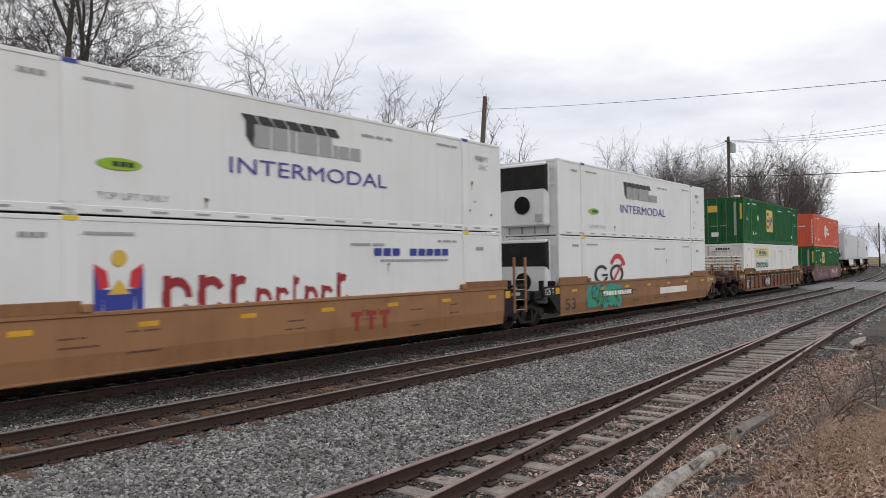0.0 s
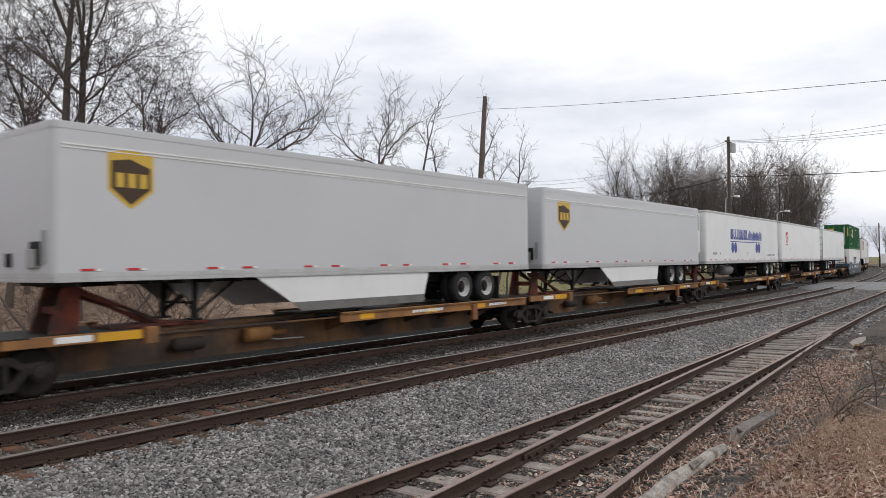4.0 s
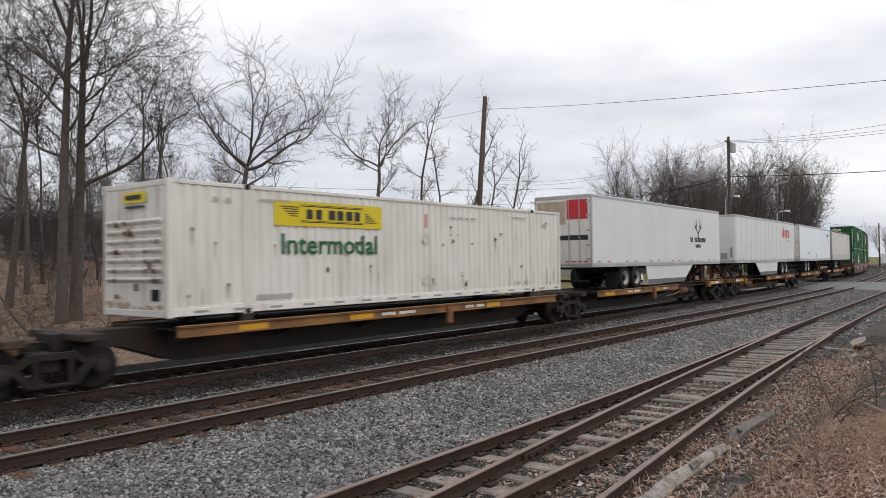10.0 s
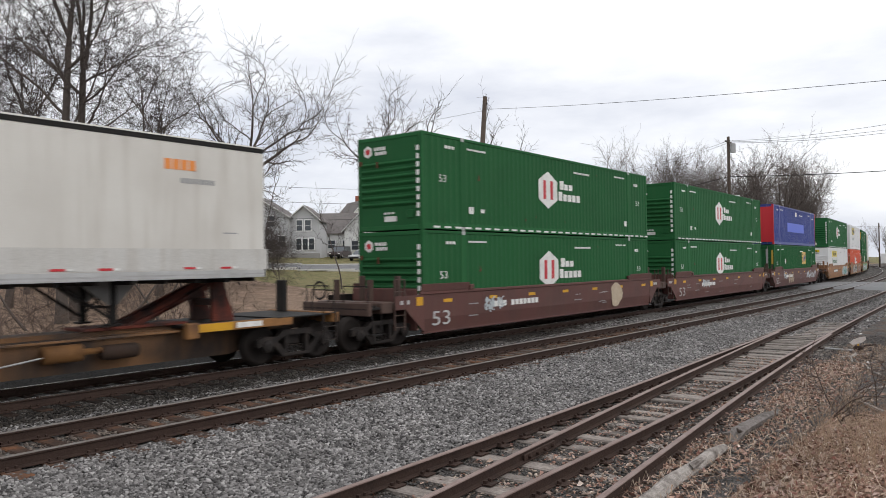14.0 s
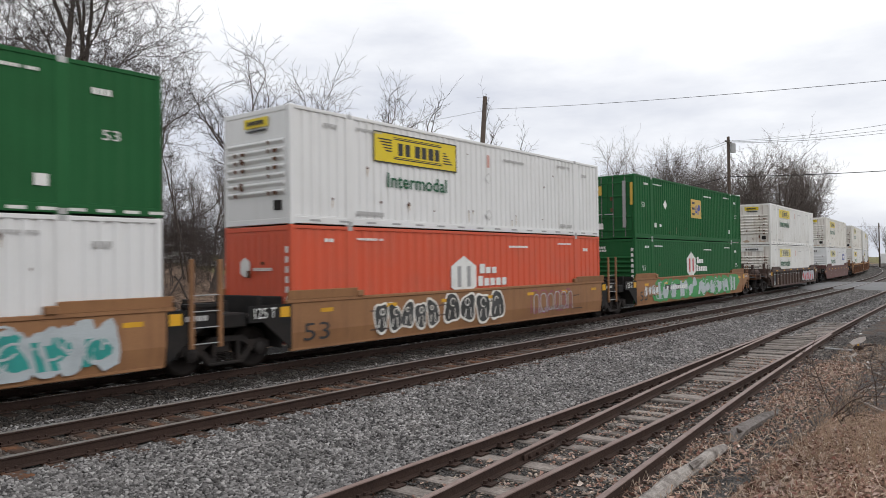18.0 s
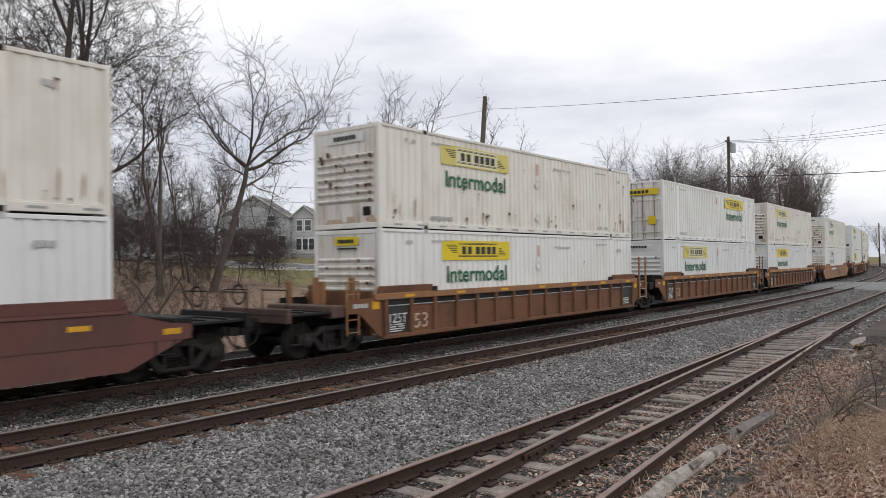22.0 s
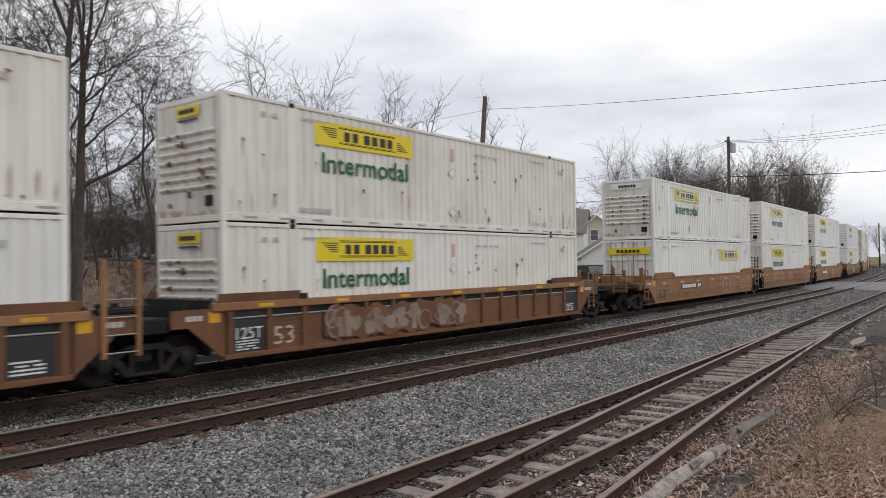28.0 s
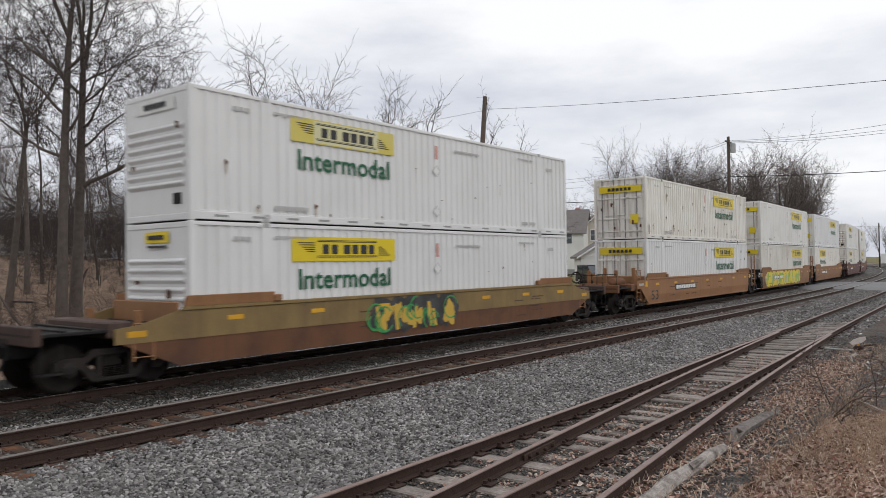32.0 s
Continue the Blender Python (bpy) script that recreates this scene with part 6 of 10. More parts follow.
# ---- wagons ----
def truck(parent, x):
    """A two-axle bogie: bolster with side frames, springs, bearings, axles and wheels."""
    b = part("bogie", Geo().box(-0.2, 0.2, -0.95, 0.95, 0.42, 0.78, 0.03).turn([(0.25, 0.0), (0.25, 0.16)], (0, 0, 0.78), "z", 16), M_BOGIE, parent, "oily cast steel bogie")
    b.location = (x, 0, 0)
    for sgn in (-1, 1):
        y0, y1 = sorted((sgn * 0.94, sgn * 1.08))
        fr = Geo()
        # arch bar, lower bar, columns and pedestals leave two windows open
        for pts in ([(-1.16, 0.44), (-1.16, 0.62), (-0.95, 0.68), (-0.62, 0.66), (-0.42, 0.80), (0.42, 0.80), (0.62, 0.66), (0.95, 0.68), (1.16, 0.62), (1.16, 0.44), (0.9, 0.5), (0.6, 0.54), (0.36, 0.68), (-0.36, 0.68), (-0.6, 0.54), (-0.9, 0.5)],):
            fr.prism(pts, y0, y1, "y")
        fr.prism([(-0.75, 0.52), (-0.62, 0.58), (-0.34, 0.30), (-0.34, 0.18), (-0.44, 0.18)], y0, y1, "y")
        fr.prism([(0.75, 0.52), (0.62, 0.58), (0.34, 0.30), (0.34, 0.18), (0.44, 0.18)], y0, y1, "y")
        fr.box(-0.42, 0.42, y0 - 0.01, y1 + 0.01, 0.17, 0.25, 0.02)
        fr.box(-0.36, -0.27, y0, y1, 0.24, 0.70).box(0.27, 0.36, y0, y1, 0.24, 0.70)
        f = part("side_frame", fr, M_BOGIE, b)
        g = Geo()
        for k in (-0.16, 0.0, 0.16):
            for j in range(5):
                g.turn([(0.05, 0.0), (0.065, 0.012), (0.05, 0.024)], (k, sgn * 1.01, 0.265 + 0.035 * j), "z", 8)
        part("spring_nest", g, M_WHEEL, b)
        for k in (-0.89, 0.89):
            part("bearing", Geo().turn([(0.0, 0.0), (0.13, 0.0), (0.15, sgn * 0.04), (0.15, sgn * 0.14), (0.07, sgn * 0.17), (0.0, sgn * 0.17)], (k, sgn * 0.98, 0.46), "y", 14), M_BOGIE, b)
            part("wheel", Geo().turn([(0.13, sgn * 0.07), (0.30, sgn * 0.03), (0.38, sgn * 0.05), (0.455, sgn * 0.05), (0.46, -sgn * 0.07), (0.49, -sgn * 0.085), (0.49, -sgn * 0.11), (0.13, -sgn * 0.09)], (k, sgn * 0.755, 0.46), "y", 28), M_WHEEL, b, smooth=True)
    for k in (-0.89, 0.89):
        part("axle", Geo().tube([(k, -0.95, 0.46), (k, 0.95, 0.46)], 0.085, 10), M_BOGIE, b)
    return b


def coupler(parent, x, side):
    g = Geo().box(*sorted((x - side * 0.9, x - side * 0.2)), -0.09, 0.09, 0.72, 0.92, 0.02)
    g.prism([(x - side * 0.25, -0.16), (x - side * 0.02, -0.2), (x + side * 0.06, -0.06), (x - side * 0.08, 0.0), (x + side * 0.04, 0.16), (x - side * 0.22, 0.14)], 0.68, 0.96, "z")
    c = part("coupler", g, M_BOGIE, parent)
    part("brake_hose", Geo().tube([(x - side * 0.5, -0.3, 0.8), (x - side * 0.3, -0.32, 0.5), (x - side * 0.05, -0.25, 0.36), (x + side * 0.05, -0.1, 0.42)], 0.025, 6), M_TYRE, parent)
    return c


def ladder(parent, x, mat, z0=0.55, z1=1.95, w=0.42):
    g = Geo()
    for a in (x - w / 2, x + w / 2):
        g.box(a - 0.02, a + 0.02, -1.34, -1.30, z0, z1, 0.004)
    for i in range(int((z1 - z0) / 0.33) + 1):
        g.tube([(x - w / 2, -1.33, z0 + 0.08 + 0.33 * i), (x + w / 2, -1.33, z0 + 0.08 + 0.33 * i)], 0.014, 6)
    part("ladder", g, mat, parent)


def well_end(w, side, reach, mat, shared, post_mat, seed, low=False):
    """What lies beyond the well at one end: bulkhead, deck over the bogie, posts, ladder, coupler."""
    rng = random.Random(seed)
    s = side
    bx = lambda a, b: sorted((s * a, s * b))
    darker_mat = M_RUSTWAGON if mat is M_OCHRE else M_DARKWAGON if mat in (M_MAROON, M_RUSTWAGON, M_DARKWAGON) else M_DARK
    if low:
        darker_mat = M_DARKWAGON if mat is M_OCHRE else M_DARK
    tall = shared and mat in (M_OCHRE, M_RUSTWAGON)
    if tall:
        darker_mat = M_DARK
    post_mat = M_OCHRE if mat in (M_OCHRE, M_RUSTWAGON) else darker_mat
    part("bulkhead", Geo().box(*bx(8.32, 8.40), -1.28, 1.28, 0.42, 1.62, 0.02), M_DARK if tall else mat, w)
    end = reach - (0.28 if shared else 0.5)
    part("centre_sill", Geo().box(*bx(8.3, end), -0.28, 0.28, 0.66, 1.08, 0.02), M_DARK, w)
    part("end_deck", Geo().box(*bx(8.38, end), -1.25 if not shared else -0.95, 1.25 if not shared else 0.95, 1.10, 1.17, 0.015), M_DARK, w, "walkway grating over the bogie")
    part("bolster_beam", Geo().box(*bx(9.35, 9.85), -1.28, 1.28, 0.98, 1.30, 0.03), darker_mat, w)
    g = Geo()
    for i in range(5):
        a = 8.5 + i * (end - 8.6) / 5
        g.box(*bx(a, a + 0.09), -1.2, 1.2, 1.17, 1.21, 0.008)
    part("grating", g, M_BOGIE, w)
    for k, (yy, h) in enumerate(((-0.95, 2.0), (-0.3, 1.9), (0.45, 2.0), (1.05, 1.9)) if not low else ((-0.5, 1.45), (0.6, 1.5))):
        a = 8.75 + 0.45 * (k % 2)
        part("end_post", Geo().box(*bx(a, a + 0.12), yy - 0.08, yy + 0.08, 1.17, h - 0.35 if tall else h, 0.012), M_DARK if tall else post_mat, w)
    if not shared:
        part("end_beam", Geo().box(*bx(end - 0.16, end), -1.3, 1.3, 0.95, 1.3, 0.02), darker_mat, w)
        part("hand_rail", Geo().tube([(s * (end - 0.08), -1.2, 1.3), (s * (end - 0.08), -1.2, 1.75), (s * (end - 0.08), -0.3, 1.75), (s * (end - 0.08), -0.3, 1.3)], 0.02, 6), M_BOGIE, w)
        part("hand_rail", Geo().tube([(s * (end - 0.08), 0.3, 1.3), (s * (end - 0.08), 0.3, 1.75), (s * (end - 0.08), 1.2, 1.75), (s * (end - 0.08), 1.2, 1.3)], 0.02, 6), M_BOGIE, w)
        part("step", Geo().box(*bx(end - 0.5, end - 0.1), -1.36, -1.2, 0.42, 0.46, 0.006).tube([(s * (end - 0.48), -1.33, 0.44), (s * (end - 0.48), -1.33, 0.98)], 0.016, 6).tube([(s * (end - 0.12), -1.33, 0.44), (s * (end - 0.12), -1.33, 0.98)], 0.016, 6), M_DARK, w)
        if rng.random() < 0.7 and not low:
            part("air_tank", Geo().turn([(0.0, 0.0), (0.16, 0.02), (0.2, 0.1), (0.2, 0.95), (0.16, 1.03), (0.0, 1.05)], (s * 9.9 - 0.5, -0.62, 1.38), "x", 16), darker_mat, w, smooth=True)
        part("brake_wheel", Geo().turn([(0.24, 0.0), (0.27, 0.015), (0.24, 0.03), (0.21, 0.015), (0.24, 0.0)], (s * (end - 0.1), 0.7, 1.62), "x", 18, False), M_BOGIE, w)
        coupler(w, s * (reach - 0.02), s)
        ladder(w, s * 9.15, post_mat, 0.5, 1.9 if not low else 1.25)
    else:
        if not tall:
            ladder(w, s * 9.0, post_mat, 0.62, 1.9)
        elif s > 0:
            # a tall open ladder between two painted stanchions
            for a in (8.62, 9.32):
                part("stanchion", Geo().box(a, a + 0.10, -1.42, -1.36, 0.62, 2.5, 0.012), post_mat, w)
            for k in range(4):
                part("rung", Geo().tube([(8.70, -1.39, 0.72 + 0.34 * k), (9.34, -1.39, 0.72 + 0.34 * k)], 0.014, 6), M_GREYMARK, w)
            part("crosspiece", Geo().box(8.55, 9.55, -1.37, -1.16, 1.48, 1.56, 0.01), M_DARK, w)
    if low:
        part("yellow_label", Geo().box(*bx(9.1, 9.5), -1.352, -1.346, 0.98, 1.10), M_YELLOW, w, "yellow safety patch")
        return
    part("end_panel", Geo().prism([(s * 8.12, 0.36), (s * 8.95, 1.06), (s * 9.35, 1.06), (s * 9.35, 1.44), (s * 8.12, 1.44)], -1.352, -1.325, "y"), M_DARK if shared and mat not in (M_MAROON, M_RUSTWAGON, M_DARKWAGON) else mat, w, "end panel with stencils")
    if shared and mat is M_OCHRE and s < 0:
        lettering("125 T", -9.2, 1.14, 0.62, 0.24, M_WHITEMARK, w, -1.356)
    part("end_panel", Geo().prism([(s * 8.12, 0.36), (s * 8.95, 1.06), (s * 9.35, 1.06), (s * 9.35, 1.44), (s * 8.12, 1.44)], 1.325, 1.352, "y"), M_DARK, w)
    part("yellow_label", Geo().box(*bx(8.18, 8.46), -1.358, -1.352, 1.14, 1.38), M_YELLOW, w, "yellow safety square")
    if not (shared and mat is M_OCHRE and s < 0):
        part("number_mark", bars(Geo(), min(s * 8.55, s * 9.15), 1.2, 0.55, 0.11, 4, -1.352, seed), M_PALEMARK, w)


def well_wagon(label, mat, ribbed, left, right, left_shared, right_shared, seed, post_mat=None, edge=None, plain=False, sloped=None):
    """An articulated well wagon unit for two stacked containers. left, right: metres from its middle to the joints."""
    w = thing("well_wagon", label, "railway wagon", "wagons of the train")
    rng = random.Random(seed)
    pm = post_mat or mat
    for s in (-1, 1):
        y0, y1 = sorted((s * 1.30, s * 1.345))
        if sloped:
            part("side_sill", Geo().prism([(-9.75, 0.86), (9.75, 0.86), (9.75, 1.16), (9.2, 1.22), (8.2, 1.5), (-8.2, 1.5), (-9.2, 1.22), (-9.75, 1.16)], y0, y1, "y"), sloped[0], w, "upper band of the side")
            part("lower_side", Geo().prism([(-9.6, 0.86), (-8.35, 0.32), (8.35, 0.32), (9.6, 0.86)], *sorted((s * 1.285, s * 1.33)), "y"), sloped[1], w, "lower side with sloping ends")
            part("top_chord", Geo().box(-8.3, 8.3, *sorted((s * 1.30, s * 1.375)), 1.44, 1.53, 0.015), sloped[0], w)
        elif not ribbed:
            part("side_sill", Geo().prism([(s * 1.30, 1.5), (s * 1.345, 1.5), (s * 1.345, 0.74), (s * 1.285, 0.33), (s * 1.24, 0.33), (s * 1.30, 0.74)], -8.12, 8.12, "x"), mat, w)
            part("bottom_chord", Geo().box(-8.1, 8.1, *sorted((s * 1.18, s * 1.295)), 0.30, 0.37, 0.015), mat, w)
            part("top_chord", Geo().box(-8.3, 8.3, *sorted((s * 1.30, s * 1.375)), 1.44, 1.53, 0.015), mat, w)
        else:
            y0, y1 = sorted((s * 1.30, s * 1.33))
            part("side_panel", Geo().prism([(-8.1, 0.36), (8.1, 0.36), (8.1, 1.42), (-8.1, 1.42)], y0, y1, "y"), mat, w)
            part("top_chord", Geo().box(-8.4, 8.4, *sorted((s * 1.30, s * 1.42)), 1.37, 1.55, 0.015), edge or mat, w)
            part("bottom_chord", Geo().box(-8.1, 8.1, *sorted((s * 1.22, s * 1.41)), 0.31, 0.42, 0.015), mat, w)
            if s < 0:
                for i in range(16):
                    x = -7.95 + i * 1.06
                    part("rib", Geo().prism([(x - 0.08, -1.33), (x - 0.06, -1.41), (x + 0.06, -1.41), (x + 0.08, -1.33)], 0.42, 1.37, "z"), mat, w)
            else:
                g = Geo()
                for i in range(16):
                    x = -7.95 + i * 1.06
                    g.box(x - 0.06, x + 0.06, 1.33, 1.41, 0.42, 1.37)
                part("rib", g, mat, w)
            part("air_pipe", Geo().tube([(-8.0, s * 1.35, 1.20), (8.0, s * 1.35, 1.20)], 0.018, 6), M_GREYMARK, w)
            # flat black strip stands in for the shade below the chord
            part("shadow_gap", Geo().box(-8.0, 8.0, *sorted((s * 1.33, s * 1.336)), 1.22, 1.365), M_DARK, w, "black strip painting the shade under the chord")
        for e in (-1, 1):
            a, b = sorted((e * 5.95, e * 8.25))
            part("guide_plate", Geo().prism([(s * 1.30, 1.53), (s * 1.375, 1.53), (s * 1.40, 1.74), (s * 1.385, 1.75), (s * 1.31, 1.56)], a, b, "x"), mat, w)
            part("stacking_guide", Geo().box(e * 5.85 - 0.12, e * 5.85 + 0.12, *sorted((s * 1.30, s * 1.42)), 1.52, 1.68, 0.02), M_BOGIE if ribbed else mat, w)
    for x in (-6.1, -2.0, 2.0, 6.1):
        part("cross_member", Geo().box(x - 0.3, x + 0.3, -1.25, 1.25, 0.30, 0.42, 0.01), M_DARK, w)
    well_end(w, -1, left, mat, left_shared, pm, seed, bool(sloped))
    well_end(w, 1, right, mat, right_shared, pm, seed + 1, bool(sloped))
    # markings on the near side
    yy = -1.346 if not ribbed else -1.331
    g, g2 = Geo(), Geo()
    for i in range(7):
        x = -7.2 + i * 2.4
        plate(g, x, x + 0.42, 1.18 if not ribbed else 1.42, 1.28 if not ribbed else 1.50, yy if not ribbed else -1.421)
    part("reflector", g, M_YELLOW, w, "yellow reflector")
    dark = mat in (M_MAROON, M_NAVY, M_DARKWAGON)
    if not plain:
        lettering("53", -7.75 if not ribbed else -6.72, 0.52, 0.85 if not ribbed else 0.6, 0.42, M_PALEMARK if mat in (M_MAROON, M_NAVY) else (M_RUSTDRIP if ribbed else M_BLACKMARK), w, yy - 0.003)
    if not ribbed and not plain and seed not in (120, 132):
        part("number_panel", plate(Geo(), -4.72, -1.62, 0.86, 1.14, yy - 0.002), M_BLACKMARK if not dark else mat, w)
        part("number_mark", bars(Geo(), -4.55, 0.91, 2.8, 0.18, 11, yy - 0.008, seed), M_WHITEMARK, w)
    for k in range(6):
        x = rng.uniform(-7, 6.5)
        bars(g2, x, rng.uniform(0.5, 0.9), rng.uniform(0.4, 0.8), 0.035, 8, yy, seed + k)
        bars(g2, x, rng.uniform(1.0, 1.12), rng.uniform(0.4, 0.8), 0.035, 8, yy, seed + k + 9)
    part("small_lettering", g2, M_GREYMARK if dark else M_DARKWAGON, w)
    if ribbed:
        part("dark_panel", plate(Geo(), -7.82, -6.98, 0.44, 1.36, yy - 0.001), M_BLACKMARK, w, "black stencil panel")
        g3 = Geo()
        for k in range(4):
            bars(g3, -7.75, 0.48 + 0.06 * k, 0.6, 0.03, 7, yy - 0.006, seed + k)
            bars(g3, 7.05, 0.50 + 0.07 * k, 0.6, 0.035, 6, yy - 0.006, seed + k + 3)
        part("small_lettering", g3, M_WHITEMARK, w)
        part("dark_panel", plate(Geo(), 6.98, 7.82, 0.44, 1.36, yy - 0.001), M_BLACKMARK, w)
        if mat is not M_DARKWAGON:
            lettering("125T", -7.76, 0.72, 0.72, 0.26, M_WHITEMARK, w, yy - 0.008)
    if not left_shared:
        truck(w, -9.6)
    truck(w, right if right_shared else 9.6)
    return w


def spine_wagon(label, mat, nose, left, right, left_shared, right_shared, seed, flat=False):
    """A low skeleton wagon unit for one trailer or container: centre sill, wheel platform with yellow edges, hitch."""
    w = thing("spine_wagon", label, "railway wagon", "wagons of the train")
    f = nose
    lo, hi = -(left - (0.3 if left_shared else 0.55)), right - (0.3 if right_shared else 0.55)
    part("centre_sill", Geo().prism([(lo, 0.75), (lo + 1.3, 0.75), (lo + 2.6, 0.30), (hi - 2.6, 0.30), (hi - 1.3, 0.75), (hi, 0.75), (hi, 1.08), (lo, 1.08)], -0.36, 0.36, "y"), mat, w)
    part("sill_flange", Geo().box(lo + 2.0, hi - 2.0, -0.5, 0.5, 0.95, 0.99, 0.008), mat, w)
    a, b = (-1.0, 7.8) if f < 0 else (-7.7, 1.3)
    if flat:
        a, b = -7.9, 7.6
    deck = part("wheel_platform", Geo().box(a, b, -1.3, -0.36, 1.02, 1.075, 0.008).box(a, b, 0.36, 1.3, 1.02, 1.075, 0.008), M_DARK, w, "steel wheel platform")
    edge = M_SPINE_EDGE
    for s in (-1, 1):
        part("side_channel", Geo().prism([(s * 1.30, 0.88), (s * 1.38, 0.88), (s * 1.38, 0.898), (s * 1.33, 0.904), (s * 1.33, 1.072), (s * 1.38, 1.08), (s * 1.38, 1.11), (s * 1.30, 1.11)], a, b, "x"), edge, w, "rusty side channel")
    rng = random.Random(seed)
    for k in range(3):
        x = a + 0.2 + (b - a - 1.4) * (k + rng.uniform(0.0, 0.5)) / 3
        part("yellow_patch", Geo().box(x, x + rng.uniform(0.5, 0.9), -1.3345, -1.329, 0.915, 1.055), M_YELLOW, w, "worn yellow safety patch")
    # paler flange colour paints a thin highlight along the top
    for s in (-1, 1):
        part("top_flange", Geo().box(a, b, *sorted((s * 1.30, s * 1.395)), 1.11, 1.128, 0.004), M_FLANGE, w, "top edge painted pale as a highlight")
    n = 6
    for i in range(n):
        x = a + 0.4 + (b - a - 0.8) * i / (n - 1)
        part("bracket", Geo().prism([(0.36, 0.6), (1.3, 0.9), (1.3, 1.02), (0.36, 1.02)], x - 0.05, x + 0.05, "x"), mat, w)
        part("bracket", Geo().prism([(-0.36, 0.6), (-1.3, 0.9), (-1.3, 1.02), (-0.36, 1.02)], x - 0.05, x + 0.05, "x"), mat, w)
    m = (a + b) / 2
    part("side_lug", Geo().box(m + 1.2, m + 1.45, -1.42, -1.3, 0.55, 1.05, 0.02), surface("rusty_lug", (0.2, 0.085, 0.04), 0.8, grain=0.2) if "rusty_lug" not in bpy.data.materials else bpy.data.materials["rusty_lug"], w)
    g = Geo()
    bars(g, m - 1.6, 0.95, 1.4, 0.08, 10, -1.334, seed)
    bars(g, m + 2.2, 0.95, 1.0, 0.08, 7, -1.334, seed + 1)
    part("number_mark", g, M_WHITEMARK, w)
    # hitch end
    hx = f * 7.15
    if not flat:
        x0, x1 = sorted((f * 6.2, f * 8.9))
        part("hitch_platform", Geo().box(x0, x1, -1.15, 1.15, 1.02, 1.09, 0.01), M_DARK, w)
        part("platform_edge", Geo().box(x0, x1, -1.2, -1.12, 0.93, 1.12, 0.01), edge, w)
        part("yellow_patch", Geo().box(*sorted((f * 6.3, f * 7.2)), -1.205, -1.20, 0.94, 1.11), M_YELLOW, w, "yellow safety patch")
        part("white_patch", Geo().box(*sorted((f * 7.3, f * 8.0)), -1.205, -1.20, 0.97, 1.09), M_WHITEMARK, w)
        rust = bpy.data.materials.get("hitch_rust") or surface("hitch_rust", (0.15, 0.035, 0.022), 0.8, alt=(0.03, 0.02, 0.018), alt_amt=0.9, scale=1.4, alt_lo=0.4, alt_hi=0.6, grain=0.2)
        g = Geo()
        for s in (-1, 1):
            g.prism([(hx + f * 0.05, 1.09), (hx + f * 0.62, 1.09), (hx + f * 0.32, 2.02), (hx + f * 0.02, 2.02)], s * 0.42 - 0.05, s * 0.42 + 0.05, "y")
        g.box(*sorted((hx + f * 0.1, hx + f * 0.4)), -0.42, 0.42, 1.45, 1.6, 0.02)
        part("hitch_stand", g, rust, w, "rust-red trailer hitch")
        g = Geo()
        for s in (-1, 1):
            g.prism([(hx + f * 0.05, 2.0), (hx + f * 0.0, 1.82), (hx - f * 2.1, 1.09), (hx - f * 1.75, 1.09), (hx - f * 0.9, 1.52)], s * 0.3 - 0.06, s * 0.3 + 0.06, "y")
        part("hitch_strut", g, rust, w, "long slanting hitch strut")
        part("hitch_track", Geo().box(*sorted((hx - f * 2.9, hx - f * 0.6)), -0.45, 0.45, 1.08, 1.14, 0.01), rust, w)
        for s in (-1, 1):
            part("corner_block", Geo().box(*sorted((f * 6.0, f * 6.28)), *sorted((s * 1.12, s * 1.32)), 0.82, 1.16, 0.02), M_SPINE_EDGE, w, "ochre corner block")
        part("hitch_head", Geo().box(hx - 0.5, hx + 0.5, -0.55, 0.55, 1.98, 2.085, 0.03), M_DARK, w)
        g = Geo()
        g.box(*sorted((-f * 0.2, f * 5.9)), -1.15, -1.05, 0.98, 1.02, 0.006)
        part("running_pipe", g, mat, w)
        part("brake_cylinder", Geo().turn([(0.0, 0.0), (0.17, 0.0), (0.17, 0.7), (0.06, 0.72), (0.06, 1.2), (0.0, 1.2)], (f * 3.4, -0.62, 0.72), "x", 16), M_SPINE_EDGE, w, "ochre brake cylinder", True)
        part("brake_rod", Geo().tube([(f * 3.4, -0.62, 0.68), (f * 2.4, -0.6, 0.55), (f * 1.6, -0.58, 0.52)], 0.018, 6), M_STEEL, w)
        part("air_tank", Geo().turn([(0.0, 0.0), (0.13, 0.02), (0.15, 0.08), (0.15, 0.72), (0.13, 0.78), (0.0, 0.8)], (f * 4.9 - 0.4, -0.6, 0.66), "x", 14), M_SPINE_DARK, w, smooth=True)
    else:
        for x in (-POST_X, POST_X):
            for s in (-1, 1):
                part("container_pedestal", Geo().box(x - 0.16, x + 0.16, s * 1.12 - 0.16, s * 1.12 + 0.16, 1.075, 1.275, 0.02), mat, w)
    for s, reach, shared in ((-1, left, left_shared), (1, right, right_shared)):
        if not shared:
            e = s * (reach - 0.55)
            part("end_beam", Geo().box(*sorted((e, e - s * 0.2)), -1.3, 1.3, 0.9, 1.15, 0.02), edge, w)
            part("end_deck", Geo().box(*sorted((e, s * 8.4)), -1.2, 1.2, 1.085, 1.125, 0.01), M_DARK, w)
            part("hand_rail", Geo().tube([(e - s * 0.1, -1.2, 1.15), (e - s * 0.1, -1.2, 1.7), (e - s * 0.1, -0.4, 1.7), (e - s * 0.1, -0.4, 1.15)], 0.02, 6), M_BOGIE, w)
            part("brake_stand", Geo().box(*sorted((e - s * 0.35, e - s * 0.2)), 0.45, 0.75, 1.12, 1.95, 0.02), M_DARK, w)
            coupler(w, s * (reach - 0.02), s)
